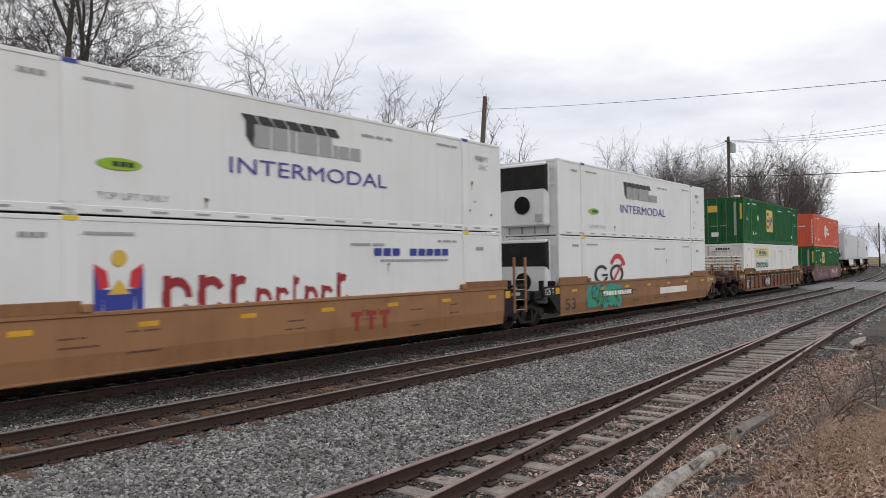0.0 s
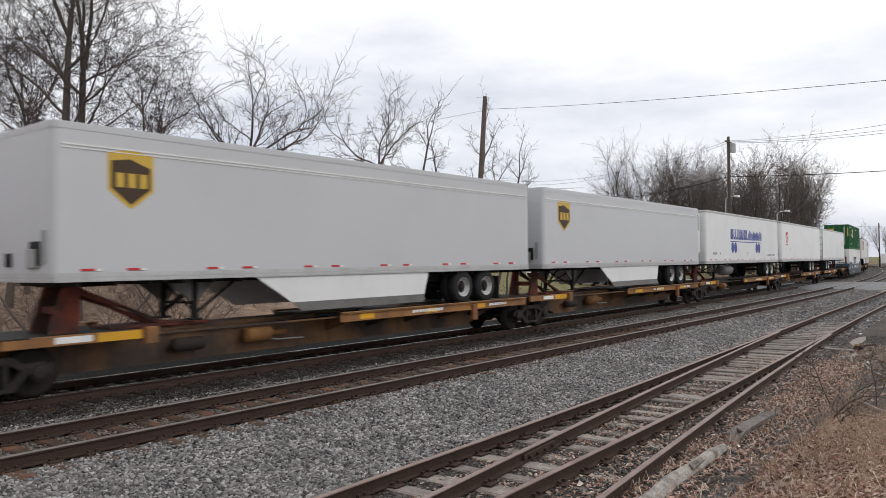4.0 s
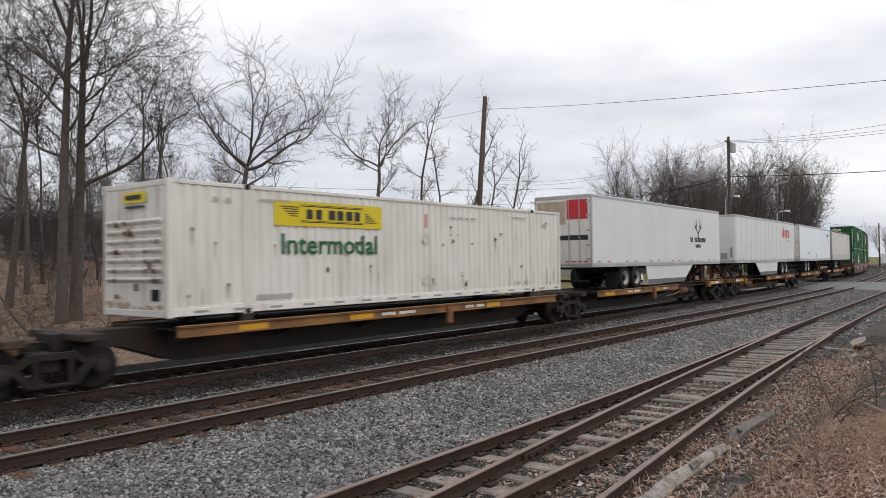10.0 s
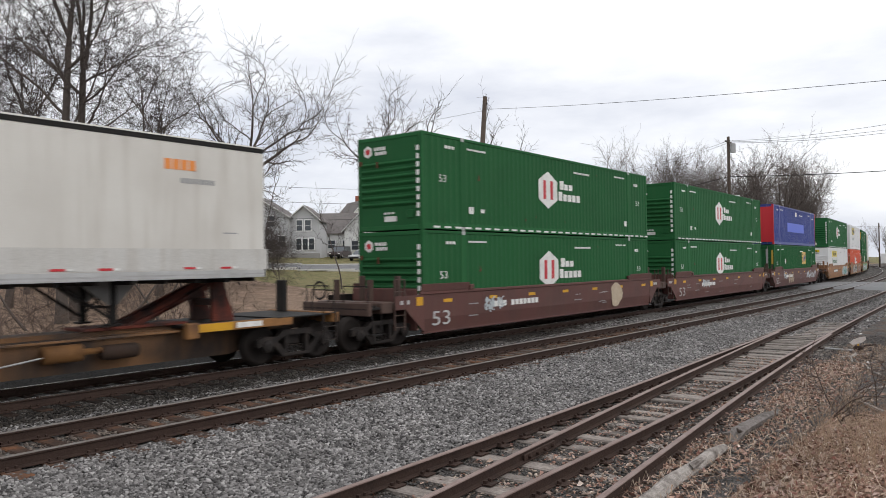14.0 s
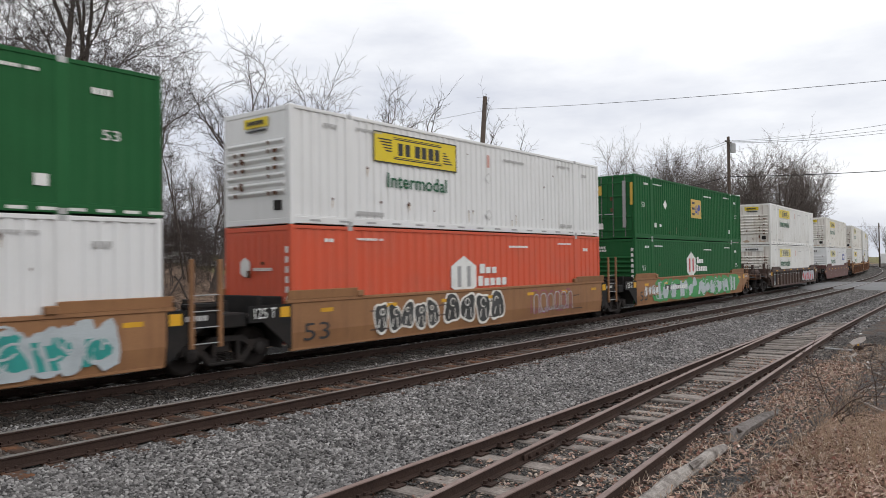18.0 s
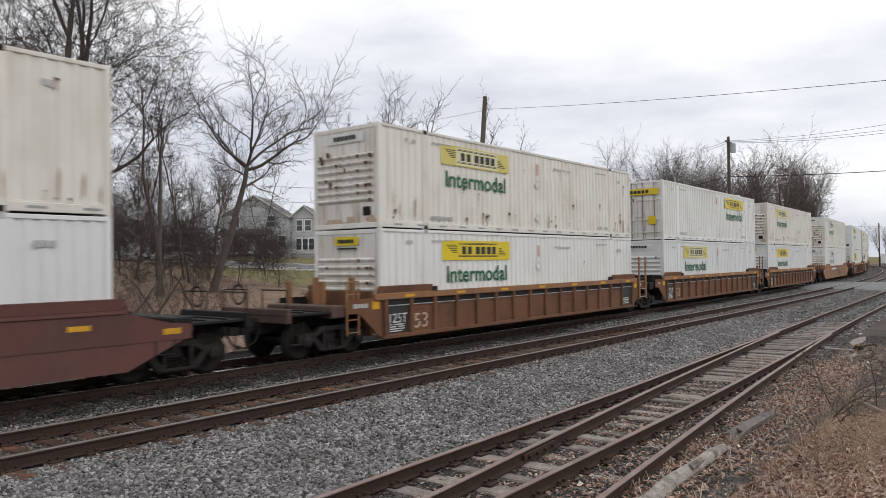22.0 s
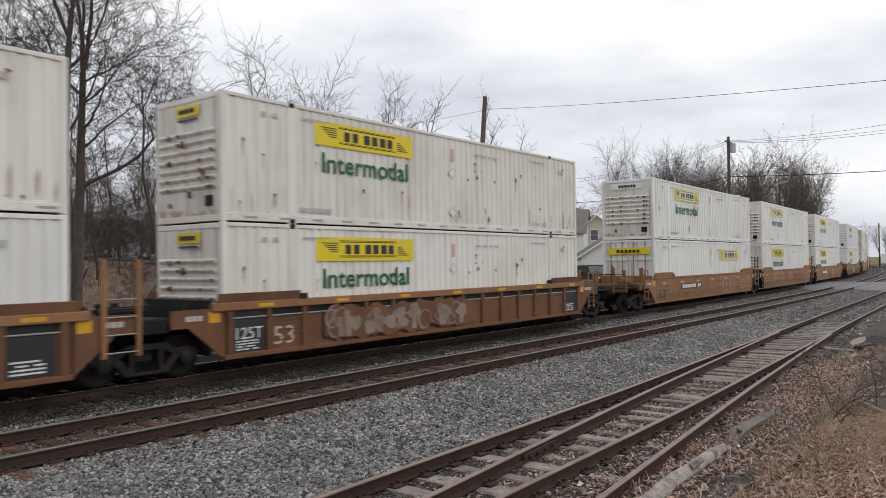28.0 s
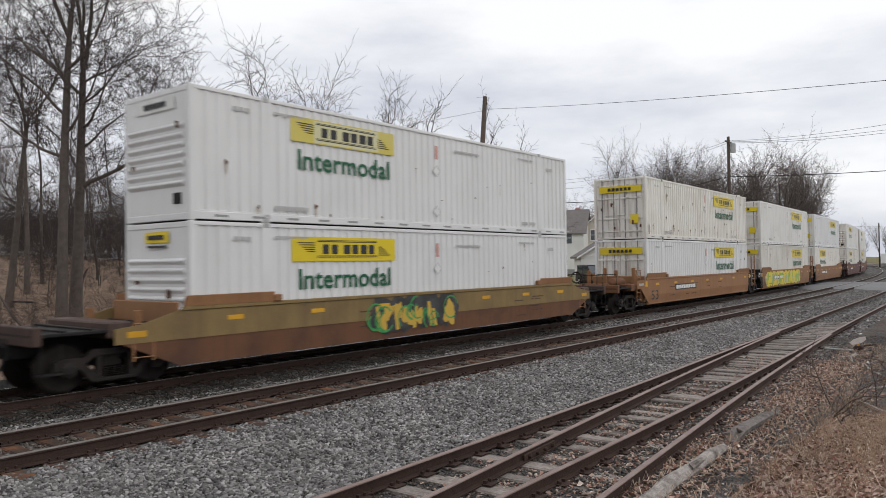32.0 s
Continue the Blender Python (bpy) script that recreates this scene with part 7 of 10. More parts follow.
            ladder(w, e - s * 0.35, M_BOGIE, 0.4, 1.2)
        else:
            part("end_cross_beam", Geo().box(*sorted((s * (reach - 0.5), s * (reach - 0.9))), -1.2, 1.2, 0.95, 1.1, 0.02), mat, w)
    if not left_shared:
        truck(w, -(left - 1.75))
    truck(w, right if right_shared else right - 1.75)
    return w


# ---- the train ----
UNITS = [12.6, 32.54, 56.13, 79.59, 101.28, 118.51, 135.97, 153.47, 171.34, 193.13, 214.83, 235.32, 253.99, 273.36, 291.71, 309.33, 331.09, 350.64, 370.42, 394.19, 413.68, 433.3, 457.07, 480.61, 504.23, 524.11, 543.66, 567.2, 591.02, 610.49, 629.93, 653.61, 672.83, 692.41, 715.86, 739.46, 759.2, 778.8, 802.4, 822.0]
SHARED = {0, 4, 5, 6, 7, 10, 11, 13, 14, 16, 17, 19, 20, 24, 25, 28, 29, 31, 32, 35, 36, 38}
WELL_LOW, WELL_HIGH, ON_SPINE, ON_FLAT = 0.43, 3.326, 2.10, 1.28
MOVERS = []
BUILT = {}


def load(key, make, unit, z, label=""):
    """Builds a load once, copies it for each further use, and notes where it rides."""
    if key in BUILT:
        ob = copy_thing(BUILT[key], Matrix())
    else:
        ob = BUILT[key] = make()
    if label:
        ob["label"] = label
    MOVERS.append((ob, UNITS[unit], z))
    return ob


def white(unit, z, variant, end="ribs", tone=0, label=""):
    return load(("white", variant, end, tone), lambda: panel_container(variant, end, tone), unit, z, label)


def green(unit, z, logo, end="doors", x=0.0, label=""):
    return load(("green", logo, end, x), lambda: green_container(logo, end, M_GREEN, x, label or "green corrugated steel container"), unit, z, label)


def joints(i):
    """Half distances from a unit to its neighbours, and whether each joint shares a bogie."""
    l = (UNITS[i] - UNITS[i - 1]) / 2 if i else 9.9
    r = (UNITS[i + 1] - UNITS[i]) / 2 if i + 1 < len(UNITS) else 9.8
    return l, r, (i - 1) in SHARED or i == 0, i in SHARED


def well(i, label, mat, ribbed=False, post=None, edge=None, plain=False, sloped=None):
    l, r, ls, rs = joints(i)
    w = well_wagon(label, mat, ribbed, l, r, ls, rs, 100 + i, post, edge, plain, sloped)
    MOVERS.append((w, UNITS[i], 0.0))
    return w


def spine(i, label, mat, nose, flat=False):
    l, r, ls, rs = joints(i)
    w = spine_wagon(label, mat, nose, l, r, ls, rs, 200 + i, flat)
    MOVERS.append((w, UNITS[i], 0.0))
    return w


SIDE_Y = -1.347
M_SPINE = surface("brown_spine_paint", (0.155, 0.078, 0.034), 0.7, alt=(0.035, 0.026, 0.022), alt_amt=0.95, scale=0.5, alt_lo=0.40, alt_hi=0.58, streak=(0.03, 0.024, 0.02), streak_amt=0.6, grain=0.1, bump=0.12, vary=0.3)
M_SPINE_DARK = surface("sooty_spine_paint", (0.030, 0.023, 0.020), 0.75, alt=(0.10, 0.05, 0.028), alt_amt=0.6, scale=0.5, alt_lo=0.52, alt_hi=0.75, grain=0.12, bump=0.15)


M_DULLRED = surface("dull_red_paint", (0.26, 0.035, 0.03), 0.7, alt=(0.20, 0.06, 0.03), scale=2.0, grain=0.1, bump=0.05)


def red_blocks(w, x):
    """Three dull red blocks stencilled on a wagon's side."""
    g = Geo()
    for k in range(3):
        a = x + 0.53 * k
        plate(g, a, a + 0.42, 0.99, 1.11, SIDE_Y - 0.004)
        plate(g, a + 0.14, a + 0.28, 0.62, 1.0, SIDE_Y - 0.0045)
    part("red_mark", g, M_DULLRED, w, "dull red blocks")


def build_train():
    load("crest", lambda: reefer_container("crest"), 0, WELL_LOW)
    load("shadow", lambda: reefer_container("shadow"), 0, WELL_HIGH)
    w = well(0, "yellow-brown smooth-sided well wagon under white refrigerated boxes", M_OCHRE, plain=True)
    red_blocks(w, 1.0)
    load("rings", lambda: reefer_container("rings"), 1, WELL_LOW)
    load("shadow", None, 1, WELL_HIGH)
    w = well(1, "yellow-brown smooth-sided well wagon with teal graffiti", M_OCHRE)
    graffiti(w, -5.9, -2.9, 0.4, 1.42, [M_TEAL, M_SPRAYGREEN, M_SPRAYBLACK], 11, SIDE_Y, 5)
    part("pale_label", plate(Geo(), 1.5, 5.0, 0.75, 1.05, SIDE_Y - 0.004), M_WHITE2, w, "pale bare stripe")
    white(2, WELL_LOW, "faded", "ribs", 0)
    green(2, WELL_HIGH, "square_big", label="green corrugated container with a large gold company square")
    w = well(2, "rusty brown rib-sided well wagon", M_RUSTWAGON, True)
    graffiti(w, -3.2, -2.0, 0.5, 1.1, [M_RUSTWAGON, M_SPRAYGREY, M_SPRAYGREY], 5, -1.412, 3)
    green(3, WELL_LOW, "square_left", "doors", label="green corrugated container with a gold company square")
    load("orange", orange_container, 3, WELL_HIGH)
    w = well(3, "maroon smooth-sided well wagon covered in coloured graffiti", M_MAROON, plain=True, sloped=(M_MAROON, M_MAROON))
    graffiti(w, -6.6, -0.6, 0.4, 1.15, [M_MAROON, M_SPRAYPINK, M_TEAL], 21, SIDE_Y, 8)
    graffiti(w, 1.2, 6.4, 0.36, 1.36, [M_SPRAYPINK, M_TEAL, M_SPRAYPINK], 23, SIDE_Y, 7)
    graffiti(w, 1.9, 5.9, 0.7, 1.34, [M_SPRAYPINK, M_PALEYELLOW, M_SPRAYBLACK], 29, SIDE_Y - 0.012, 6)

    load("shield", t_shield, 4, ON_SPINE)
    load("shield", None, 5, ON_SPINE)
    load("discs", t_discs, 6, ON_SPINE)
    load("redsign", t_redsign, 7, ON_SPINE)
    load("bird", t_bird, 8, ON_SPINE)
    for i in (4, 5, 6, 7):
        spine(i, "low skeleton wagon with yellow edges carrying a trailer", M_SPINE if i != 6 else M_SPINE_DARK, -1)
    spine(8, "low skeleton wagon with yellow edges carrying a trailer", M_SPINE_DARK, 1)
    load("slant", slant_container, 9, WELL_LOW)
    green(9, WELL_HIGH, "square_left", "doors")
    w = well(9, "navy blue smooth-sided well wagon with white stencils", M_NAVY, plain=True, sloped=(M_NAVY, M_NAVY_DARK))
    g = bars(Geo(), -1.9, 1.06, 2.9, 0.26, 8, SIDE_Y - 0.004, 3, 0.75)
    for k in range(4):
        bars(g, -8.4, 1.0 + 0.09 * k, 1.3, 0.045, 7, SIDE_Y - 0.004, k)
        bars(g, -5.2 + 0.2 * (k % 2), 1.0 + 0.09 * k, 0.9, 0.045, 6, SIDE_Y - 0.004, k + 7)
        bars(g, 2.6 + 0.3 * (k % 2), 1.02 + 0.09 * k, 0.8, 0.045, 6, SIDE_Y - 0.004, k + 3)
    part("number_mark", g, M_WHITEMARK, w, "white stencils")
    part("company_mark", bars(disc(Geo(), -4.3, 0.62, 0.2, -1.332), -3.9, 0.55, 2.1, 0.16, 13, -1.332, 5), M_GREYMARK, w, "grey stencil on the dark band")
    load("arcs", t_arcs, 10, ON_SPINE)
    spine(10, "low skeleton wagon with yellow edges carrying a trailer", M_SPINE, -1)
    white(11, ON_FLAT, "plain", "ribs", 1, "cream-white corrugated container alone on a flat wagon")
    spine(11, "low flat wagon with yellow edges carrying one container", M_SPINE_DARK, -1, True)
    load("antlers", t_antlers, 12, ON_SPINE)
    spine(12, "low skeleton wagon with yellow edges carrying a trailer", M_SPINE_DARK, 1)
    load("lease", t_lease, 13, ON_SPINE)
    spine(13, "low skeleton wagon with yellow edges carrying a trailer", M_SPINE, -1)
    load("plainwhite", t_plainwhite, 14, ON_SPINE)
    spine(14, "low skeleton wagon with yellow edges carrying a trailer", M_SPINE, 1)
    load("beige", t_beige, 15, ON_SPINE)
    spine(15, "low skeleton wagon with yellow edges carrying a trailer", M_SPINE, 1)

    for i in (16, 17):
        for z in (WELL_LOW, WELL_HIGH):
            green(i, z, "hexagon", "ribs", label="green corrugated container with a white hexagon mark")
    green(18, WELL_LOW, "square_left", "doors", 5.65, label="green corrugated container with a gold square near its far end")
    load("blue", blue_container, 18, WELL_HIGH)
    for i in (16, 17, 18):
        w = well(i, "maroon smooth-sided well wagon with white stencils and tags", M_MAROON)
        graffiti(w, -5.2 + i % 2, -4.0 + i % 2, 0.75, 1.35, [M_MAROON, M_SPRAYGREY, M_SPRAYGREY], i, SIDE_Y, 3)
        if i == 16:
            part("graffiti", poly(Geo(), blob(random.Random(3), 4.6, 0.95, 0.55, 0.5, 14, 0.2), SIDE_Y - 0.004), M_DIRTSTREAK, w)
        if i == 18:
            graffiti(w, 3.5, 7.6, 0.6, 1.35, [M_MAROON, M_SPRAYGREY, M_GREYMARK], 41, SIDE_Y, 6)
            graffiti(w, -3.6, -1.7, 0.36, 1.4, [M_MAROON, M_DIRTSTREAK, M_DIRTSTREAK], 43, SIDE_Y, 3)
    white(19, WELL_LOW, "plain", "ribs", 2)
    green(19, WELL_HIGH, "hexagon", "ribs", label="green corrugated container with a white hexagon mark")
    load("orange", None, 20, WELL_LOW)
    white(20, WELL_HIGH, "small", "ribs", 2)
    green(21, WELL_LOW, "hexagon", "ribs", label="green corrugated container with a white hexagon mark")
    green(21, WELL_HIGH, "square_mid", "doors", label="green corrugated container with a gold company square")
    w = well(19, "yellow-brown smooth-sided well wagon with pale green graffiti", M_OCHRE)
    graffiti(w, 2.6, 7.0, 0.4, 1.4, [M_SPRAYGREY, M_TEAL, M_SPRAYGREY], 51, SIDE_Y, 6)
    w = well(20, "yellow-brown smooth-sided well wagon with black and white graffiti", M_OCHRE)
    plump_tag(w, -5.3, -2.55, 0.42, 1.36, M_WHITE2, M_SPRAYBLACK, 53, SIDE_Y, 5)
    plump_tag(w, -2.3, 0.95, 0.4, 1.48, M_WHITE2, M_SPRAYBLACK, 56, SIDE_Y, 4)
    outline_tag(w, 2.6, 5.6, 0.45, 1.38, M_SPRAYPINK, 54, SIDE_Y, 5)
    outline_tag(w, 2.75, 5.7, 0.5, 1.3, M_SPRAYGREY, 55, SIDE_Y - 0.003, 6)
    w = well(21, "yellow-brown smooth-sided well wagon with grey and green graffiti", M_OCHRE)
    graffiti(w, -5.9, 6.9, 0.37, 1.5, [M_SPRAYGREEN, M_SPRAYGREY, M_SPRAYGREY], 57, SIDE_Y, 9)
    graffiti(w, -7.2, -5.6, 0.7, 1.25, [M_OCHRE, M_WHITEMARK, M_SPRAYGREY], 58, SIDE_Y, 4)

    white(22, WELL_LOW, "faded", "ribs", 0)
    white(22, WELL_HIGH, "plain", "ribs", 0)
    w = well(22, "dark brown rib-sided well wagon with pale graffiti", M_DARKWAGON, True)
    graffiti(w, 2.3, 7.0, 0.45, 1.3, [M_SPRAYGREY, M_REDMARK, M_SPRAYGREY], 61, -1.412, 6)
    c = load("signed", lambda: panel_container("faded", "ribs", 2), 23, WELL_LOW, "white corrugated container with a small dark blue sign")
    s = part("blue_sign", plate(Geo(), 4.0, 6.0, 1.62, 2.25, YF), M_BLUEMARK, c, "dark blue company sign")
    part("sign_mark", bars(Geo(), 4.3, 1.78, 1.4, 0.32, 4, YF - 0.005, 3), M_WHITEMARK, s)
    white(23, WELL_HIGH, "plain", "ribs", 1)
    well(23, "dark maroon smooth-sided well wagon with yellow reflectors", M_MAROON, plain=True, sloped=(M_MAROON, M_MAROON))
    white(24, WELL_LOW, "plain", "ribs", 0)
    white(24, WELL_HIGH, "faded", "ribs", 1)
    white(25, WELL_LOW, "faded", "ribs", 2)
    white(25, WELL_HIGH, "right", "doors", 0, "white corrugated container with rear doors and a yellow panel")
    white(26, WELL_LOW, "plain", "ribs", 2)
    white(26, WELL_HIGH, "faded", "ribs", 1)
    for i in (24, 25, 26):
        well(i, "rusty orange-brown rib-sided well wagon", M_RUSTWAGON, True, M_OCHRE, M_OCHRE)
    for z in (WELL_LOW, WELL_HIGH):
        white(27, z, "outline", "ribs", 1 if z > 1 else 0)
    w = well(27, "yellow-brown smooth-sided well wagon with sloping ends and looping tags", M_OCHRE, plain=True, sloped=(M_OCHRE, M_OCHRE))
    part("number_panel", plate(Geo(), -4.3, -0.9, 1.1, 1.36, SIDE_Y - 0.002), M_BLACKMARK, w)
    part("number_mark", bars(Geo(), -4.2, 1.14, 3.2, 0.17, 11, SIDE_Y - 0.008, 4), M_WHITEMARK, w)
    outline_tag(w, -1.2, 2.8, 0.45, 1.42, M_DIMPAINT, 71, SIDE_Y, 5)
    outline_tag(w, -0.8, 3.2, 0.5, 1.2, M_SPRAYBLACK, 72, SIDE_Y - 0.003, 6)
    white(28, WELL_LOW, "framed", "ribs", 0)
    white(28, WELL_HIGH, "plain", "ribs", 2)
    white(29, WELL_LOW, "framed", "ribs", 0)
    white(29, WELL_HIGH, "plain", "ribs", 1)
    white(30, WELL_LOW, "plain", "ribs", 1)
    white(30, WELL_HIGH, "plain", "ribs", 1)
    for i in (28, 29, 30):
        w = well(i, "rusty orange-brown rib-sided well wagon with weathered graffiti", M_RUSTWAGON, True, M_OCHRE, M_OCHRE)
        graffiti(w, -7.0 + (i - 28), -3.5 + 2.2 * (i - 28), 0.42, 1.34, [M_DARKWAGON, M_DIMPAINT, M_SPRAYBLACK] if i == 28 else [M_DIMPAINT, M_TEAL, M_SPRAYBLACK] if i == 29 else [M_RUSTWAGON, M_DIMPAINT, M_DIMPAINT], 80 + i, -1.412, 6)
    white(31, WELL_LOW, "right_low", "doors", 0)
    white(31, WELL_HIGH, "faded", "ribs", 0)
    white(32, WELL_LOW, "plain", "ribs", 0)
    white(32, WELL_HIGH, "faded", "ribs", 0)
    white(33, WELL_LOW, "plain", "ribs", 0)
    white(33, WELL_HIGH, "plain", "ribs", 0)
    for i in (31, 32, 33):
        w = well(i, "yellow-brown smooth-sided well wagon", M_OCHRE)
        if i == 32:
            outline_tag(w, -5.3, -2.5, 0.75, 1.44, M_DIRTSTREAK, 91, SIDE_Y, 5)
            outline_tag(w, -5.4, -2.2, 0.4, 0.95, M_DIMPAINT, 96, SIDE_Y - 0.003, 6)
            outline_tag(w, -1.9, -0.8, 0.85, 1.4, M_DIMPAINT, 98, SIDE_Y, 3)
            red_blocks(w, 1.5)
            outline_tag(w, 3.2, 6.0, 0.4, 1.3, M_DARKWAGON, 92, SIDE_Y, 6)
        else:
            a, b = ((-3.3, -1.1), (1.4, 2.6)) if i == 33 else ((1.5, 4.7), (5.3, 7.7))
            outline_tag(w, *a, 0.4, 1.42, M_DIRTSTREAK, 93 + i, SIDE_Y, 5)
            outline_tag(w, *b, 0.5, 1.2, M_DIRTSTREAK, 95 + i, SIDE_Y, 4)
    white(34, WELL_LOW, "plain", "ribs", 2)
    white(34, WELL_HIGH, "faded", "ribs", 2)
    w = well(34, "dull yellow-brown smooth-sided well wagon with sloping ends and yellow graffiti", M_OCHRE, plain=True, sloped=(M_DULLTAN, M_RUSTWAGON))
    graffiti(w, -2.6, 0.9, 0.4, 1.5, [M_SPRAYBLACK, M_GOLDMARK, M_SPRAYGREEN], 95, SIDE_Y, 5)
    white(35, WELL_LOW, "right", "doors", 2)
    white(35, WELL_HIGH, "right", "doors", 1)
    white(36, WELL_LOW, "right", "doors", 1)
    white(36, WELL_HIGH, "right", "doors", 0)
    white(37, WELL_LOW, "plain", "ribs", 1)
    white(37, WELL_HIGH, "right", "doors", 2)
    for i in (35, 36, 37):
        w = well(i, "yellow-brown smooth-sided well wagon", M_OCHRE)
        if i == 36:
            graffiti(w, -7.0, 4.0, 0.4, 1.5, [M_SIGNYELLOW, M_LIMEMARK, M_SPRAYGREY], 97, SIDE_Y, 10)
    for i in (38, 39):
        white(i, WELL_LOW, "plain", "ribs", 1)
        white(i, WELL_HIGH, "plain", "ribs", 0)
        well(i, "maroon smooth-sided well wagon", M_MAROON)


def motions():
    for ob, c, z in MOVERS:
        rows = []
        for t in range(33):
            x, y, h = line(c - run(t))
            rows.append((t, pose(x, y, z, 0, 0, math.degrees(h))))
        walk(ob, rows)
    # the car passes the houses just before the end
    for ob in DRIVER:
        x1, y1 = bearing(0.290, 88.0)
        rows = []
        for t in range(0, 33, 2):
            x = x1 - 9.0 * (t - 31.6)
            rows.append((t, pose(x, y1 + 0.02 * (x - x1), ground_z(x1, y1) + 0.12, 0, 0, 181)))
        walk(ob, rows)


# ---- trees ----
class Tubes:
    """Collects many thin tubes quickly."""

    def __init__(self):
        self.v, self.f = [], []

    def add(self, pts, radii, n):
        base = len(self.v)
        m = len(pts)
        for i, p in enumerate(pts):
            a, b = pts[max(i - 1, 0)], pts[min(i + 1, m - 1)]
            dx, dy, dz = b[0] - a[0], b[1] - a[1], b[2] - a[2]
            k = math.sqrt(dx * dx + dy * dy + dz * dz) or 1.0
            dx, dy, dz = dx / k, dy / k, dz / k
            if abs(dz) < 0.9:
                q = math.sqrt(dx * dx + dy * dy)
                ex, ey, ez = dy / q, -dx / q, 0.0
            else:
                q = math.sqrt(dy * dy + dz * dz)
                ex, ey, ez = 0.0, dz / q, -dy / q
            gx, gy, gz = dy * ez - dz * ey, dz * ex - dx * ez, dx * ey - dy * ex
            for j in range(n):
                c, s = math.cos(6.2832 * j / n) * radii[i], math.sin(6.2832 * j / n) * radii[i]
                self.v.append((p[0] + ex * c + gx * s, p[1] + ey * c + gy * s, p[2] + ez * c + gz * s))
        for i in range(m - 1):
            for j in range(n):
                self.f.append((base + i * n + j, base + i * n + (j + 1) % n, base + (i + 1) * n + (j + 1) % n, base + (i + 1) * n + j))

    def mesh(self, name, mat):
        me = bpy.data.meshes.new(name)
        me.from_pydata(self.v, [], self.f)
        me.materials.append(mat)
        me.shade_smooth()
        return me


def limb(rng, p, d, length, r0, r1, segs, wobble, lift):
    """A wandering branch: its points, radii and directions."""
    pts, rad, dirs = [tuple(p)], [r0], [d.copy()]
    p, d = p.copy(), d.copy()
    for i in range(segs):
        d += Vector((rng.gauss(0, wobble), rng.gauss(0, wobble), rng.gauss(0, wobble) + lift))
        d.normalize()
        p = p + d * (length / segs)
        pts.append(tuple(p))
        rad.append(r0 + (r1 - r0) * (i + 1) / segs)
        dirs.append(d.copy())
    return pts, rad, dirs


def side_dir(rng, d, angle):
    e = d.cross(Vector((rng.gauss(0, 1), rng.gauss(0, 1), rng.gauss(0, 1)))).normalized()
    return (d * math.cos(angle) + e * math.sin(angle)).normalized()


RIGHT = Vector((math.cos(YAW), -math.sin(YAW), 0.0))


class Habit:
    """How a kind of tree grows: per order of branching its side shoots, their angle, length ratio, bend and upward pull."""

    def __init__(self, sides=(4, 5, 5, 4, 3), angle=(0.75, 0.75, 0.75, 0.7, 0.7), ratio=(0.62, 0.6, 0.58, 0.55, 0.5), wob=(0.05, 0.13, 0.16, 0.17, 0.2, 0.2), up=(0.02, 0.07, 0.06, 0.05, 0.04, 0.03),
                 clear=(0.5, 0.25, 0.2, 0.15, 0.15), fork=(3, 2, 2, 1, 1), fork_angle=(0.42, 0.4, 0.4, 0.35, 0.35), fork_ratio=(0.95, 0.78, 0.75, 0.7, 0.65), thin=0.55, tip=0.5):
        self.sides, self.angle, self.ratio, self.wob, self.up, self.clear = sides, angle, ratio, wob, up, clear
        self.fork, self.fork_angle, self.fork_ratio, self.thin, self.tip = fork, fork_angle, fork_ratio, thin, tip


def around(d, angle, az):
    """The direction d bent by an angle towards an azimuth about it."""
    e = d.cross(Vector((0.31, 0.77, 0.2)) if abs(d.z) > 0.9 else Vector((0, 0, 1))).normalized()
    g = d.cross(e)
    return (d * math.cos(angle) + (e * math.cos(az) + g * math.sin(az)) * math.sin(angle)).normalized()


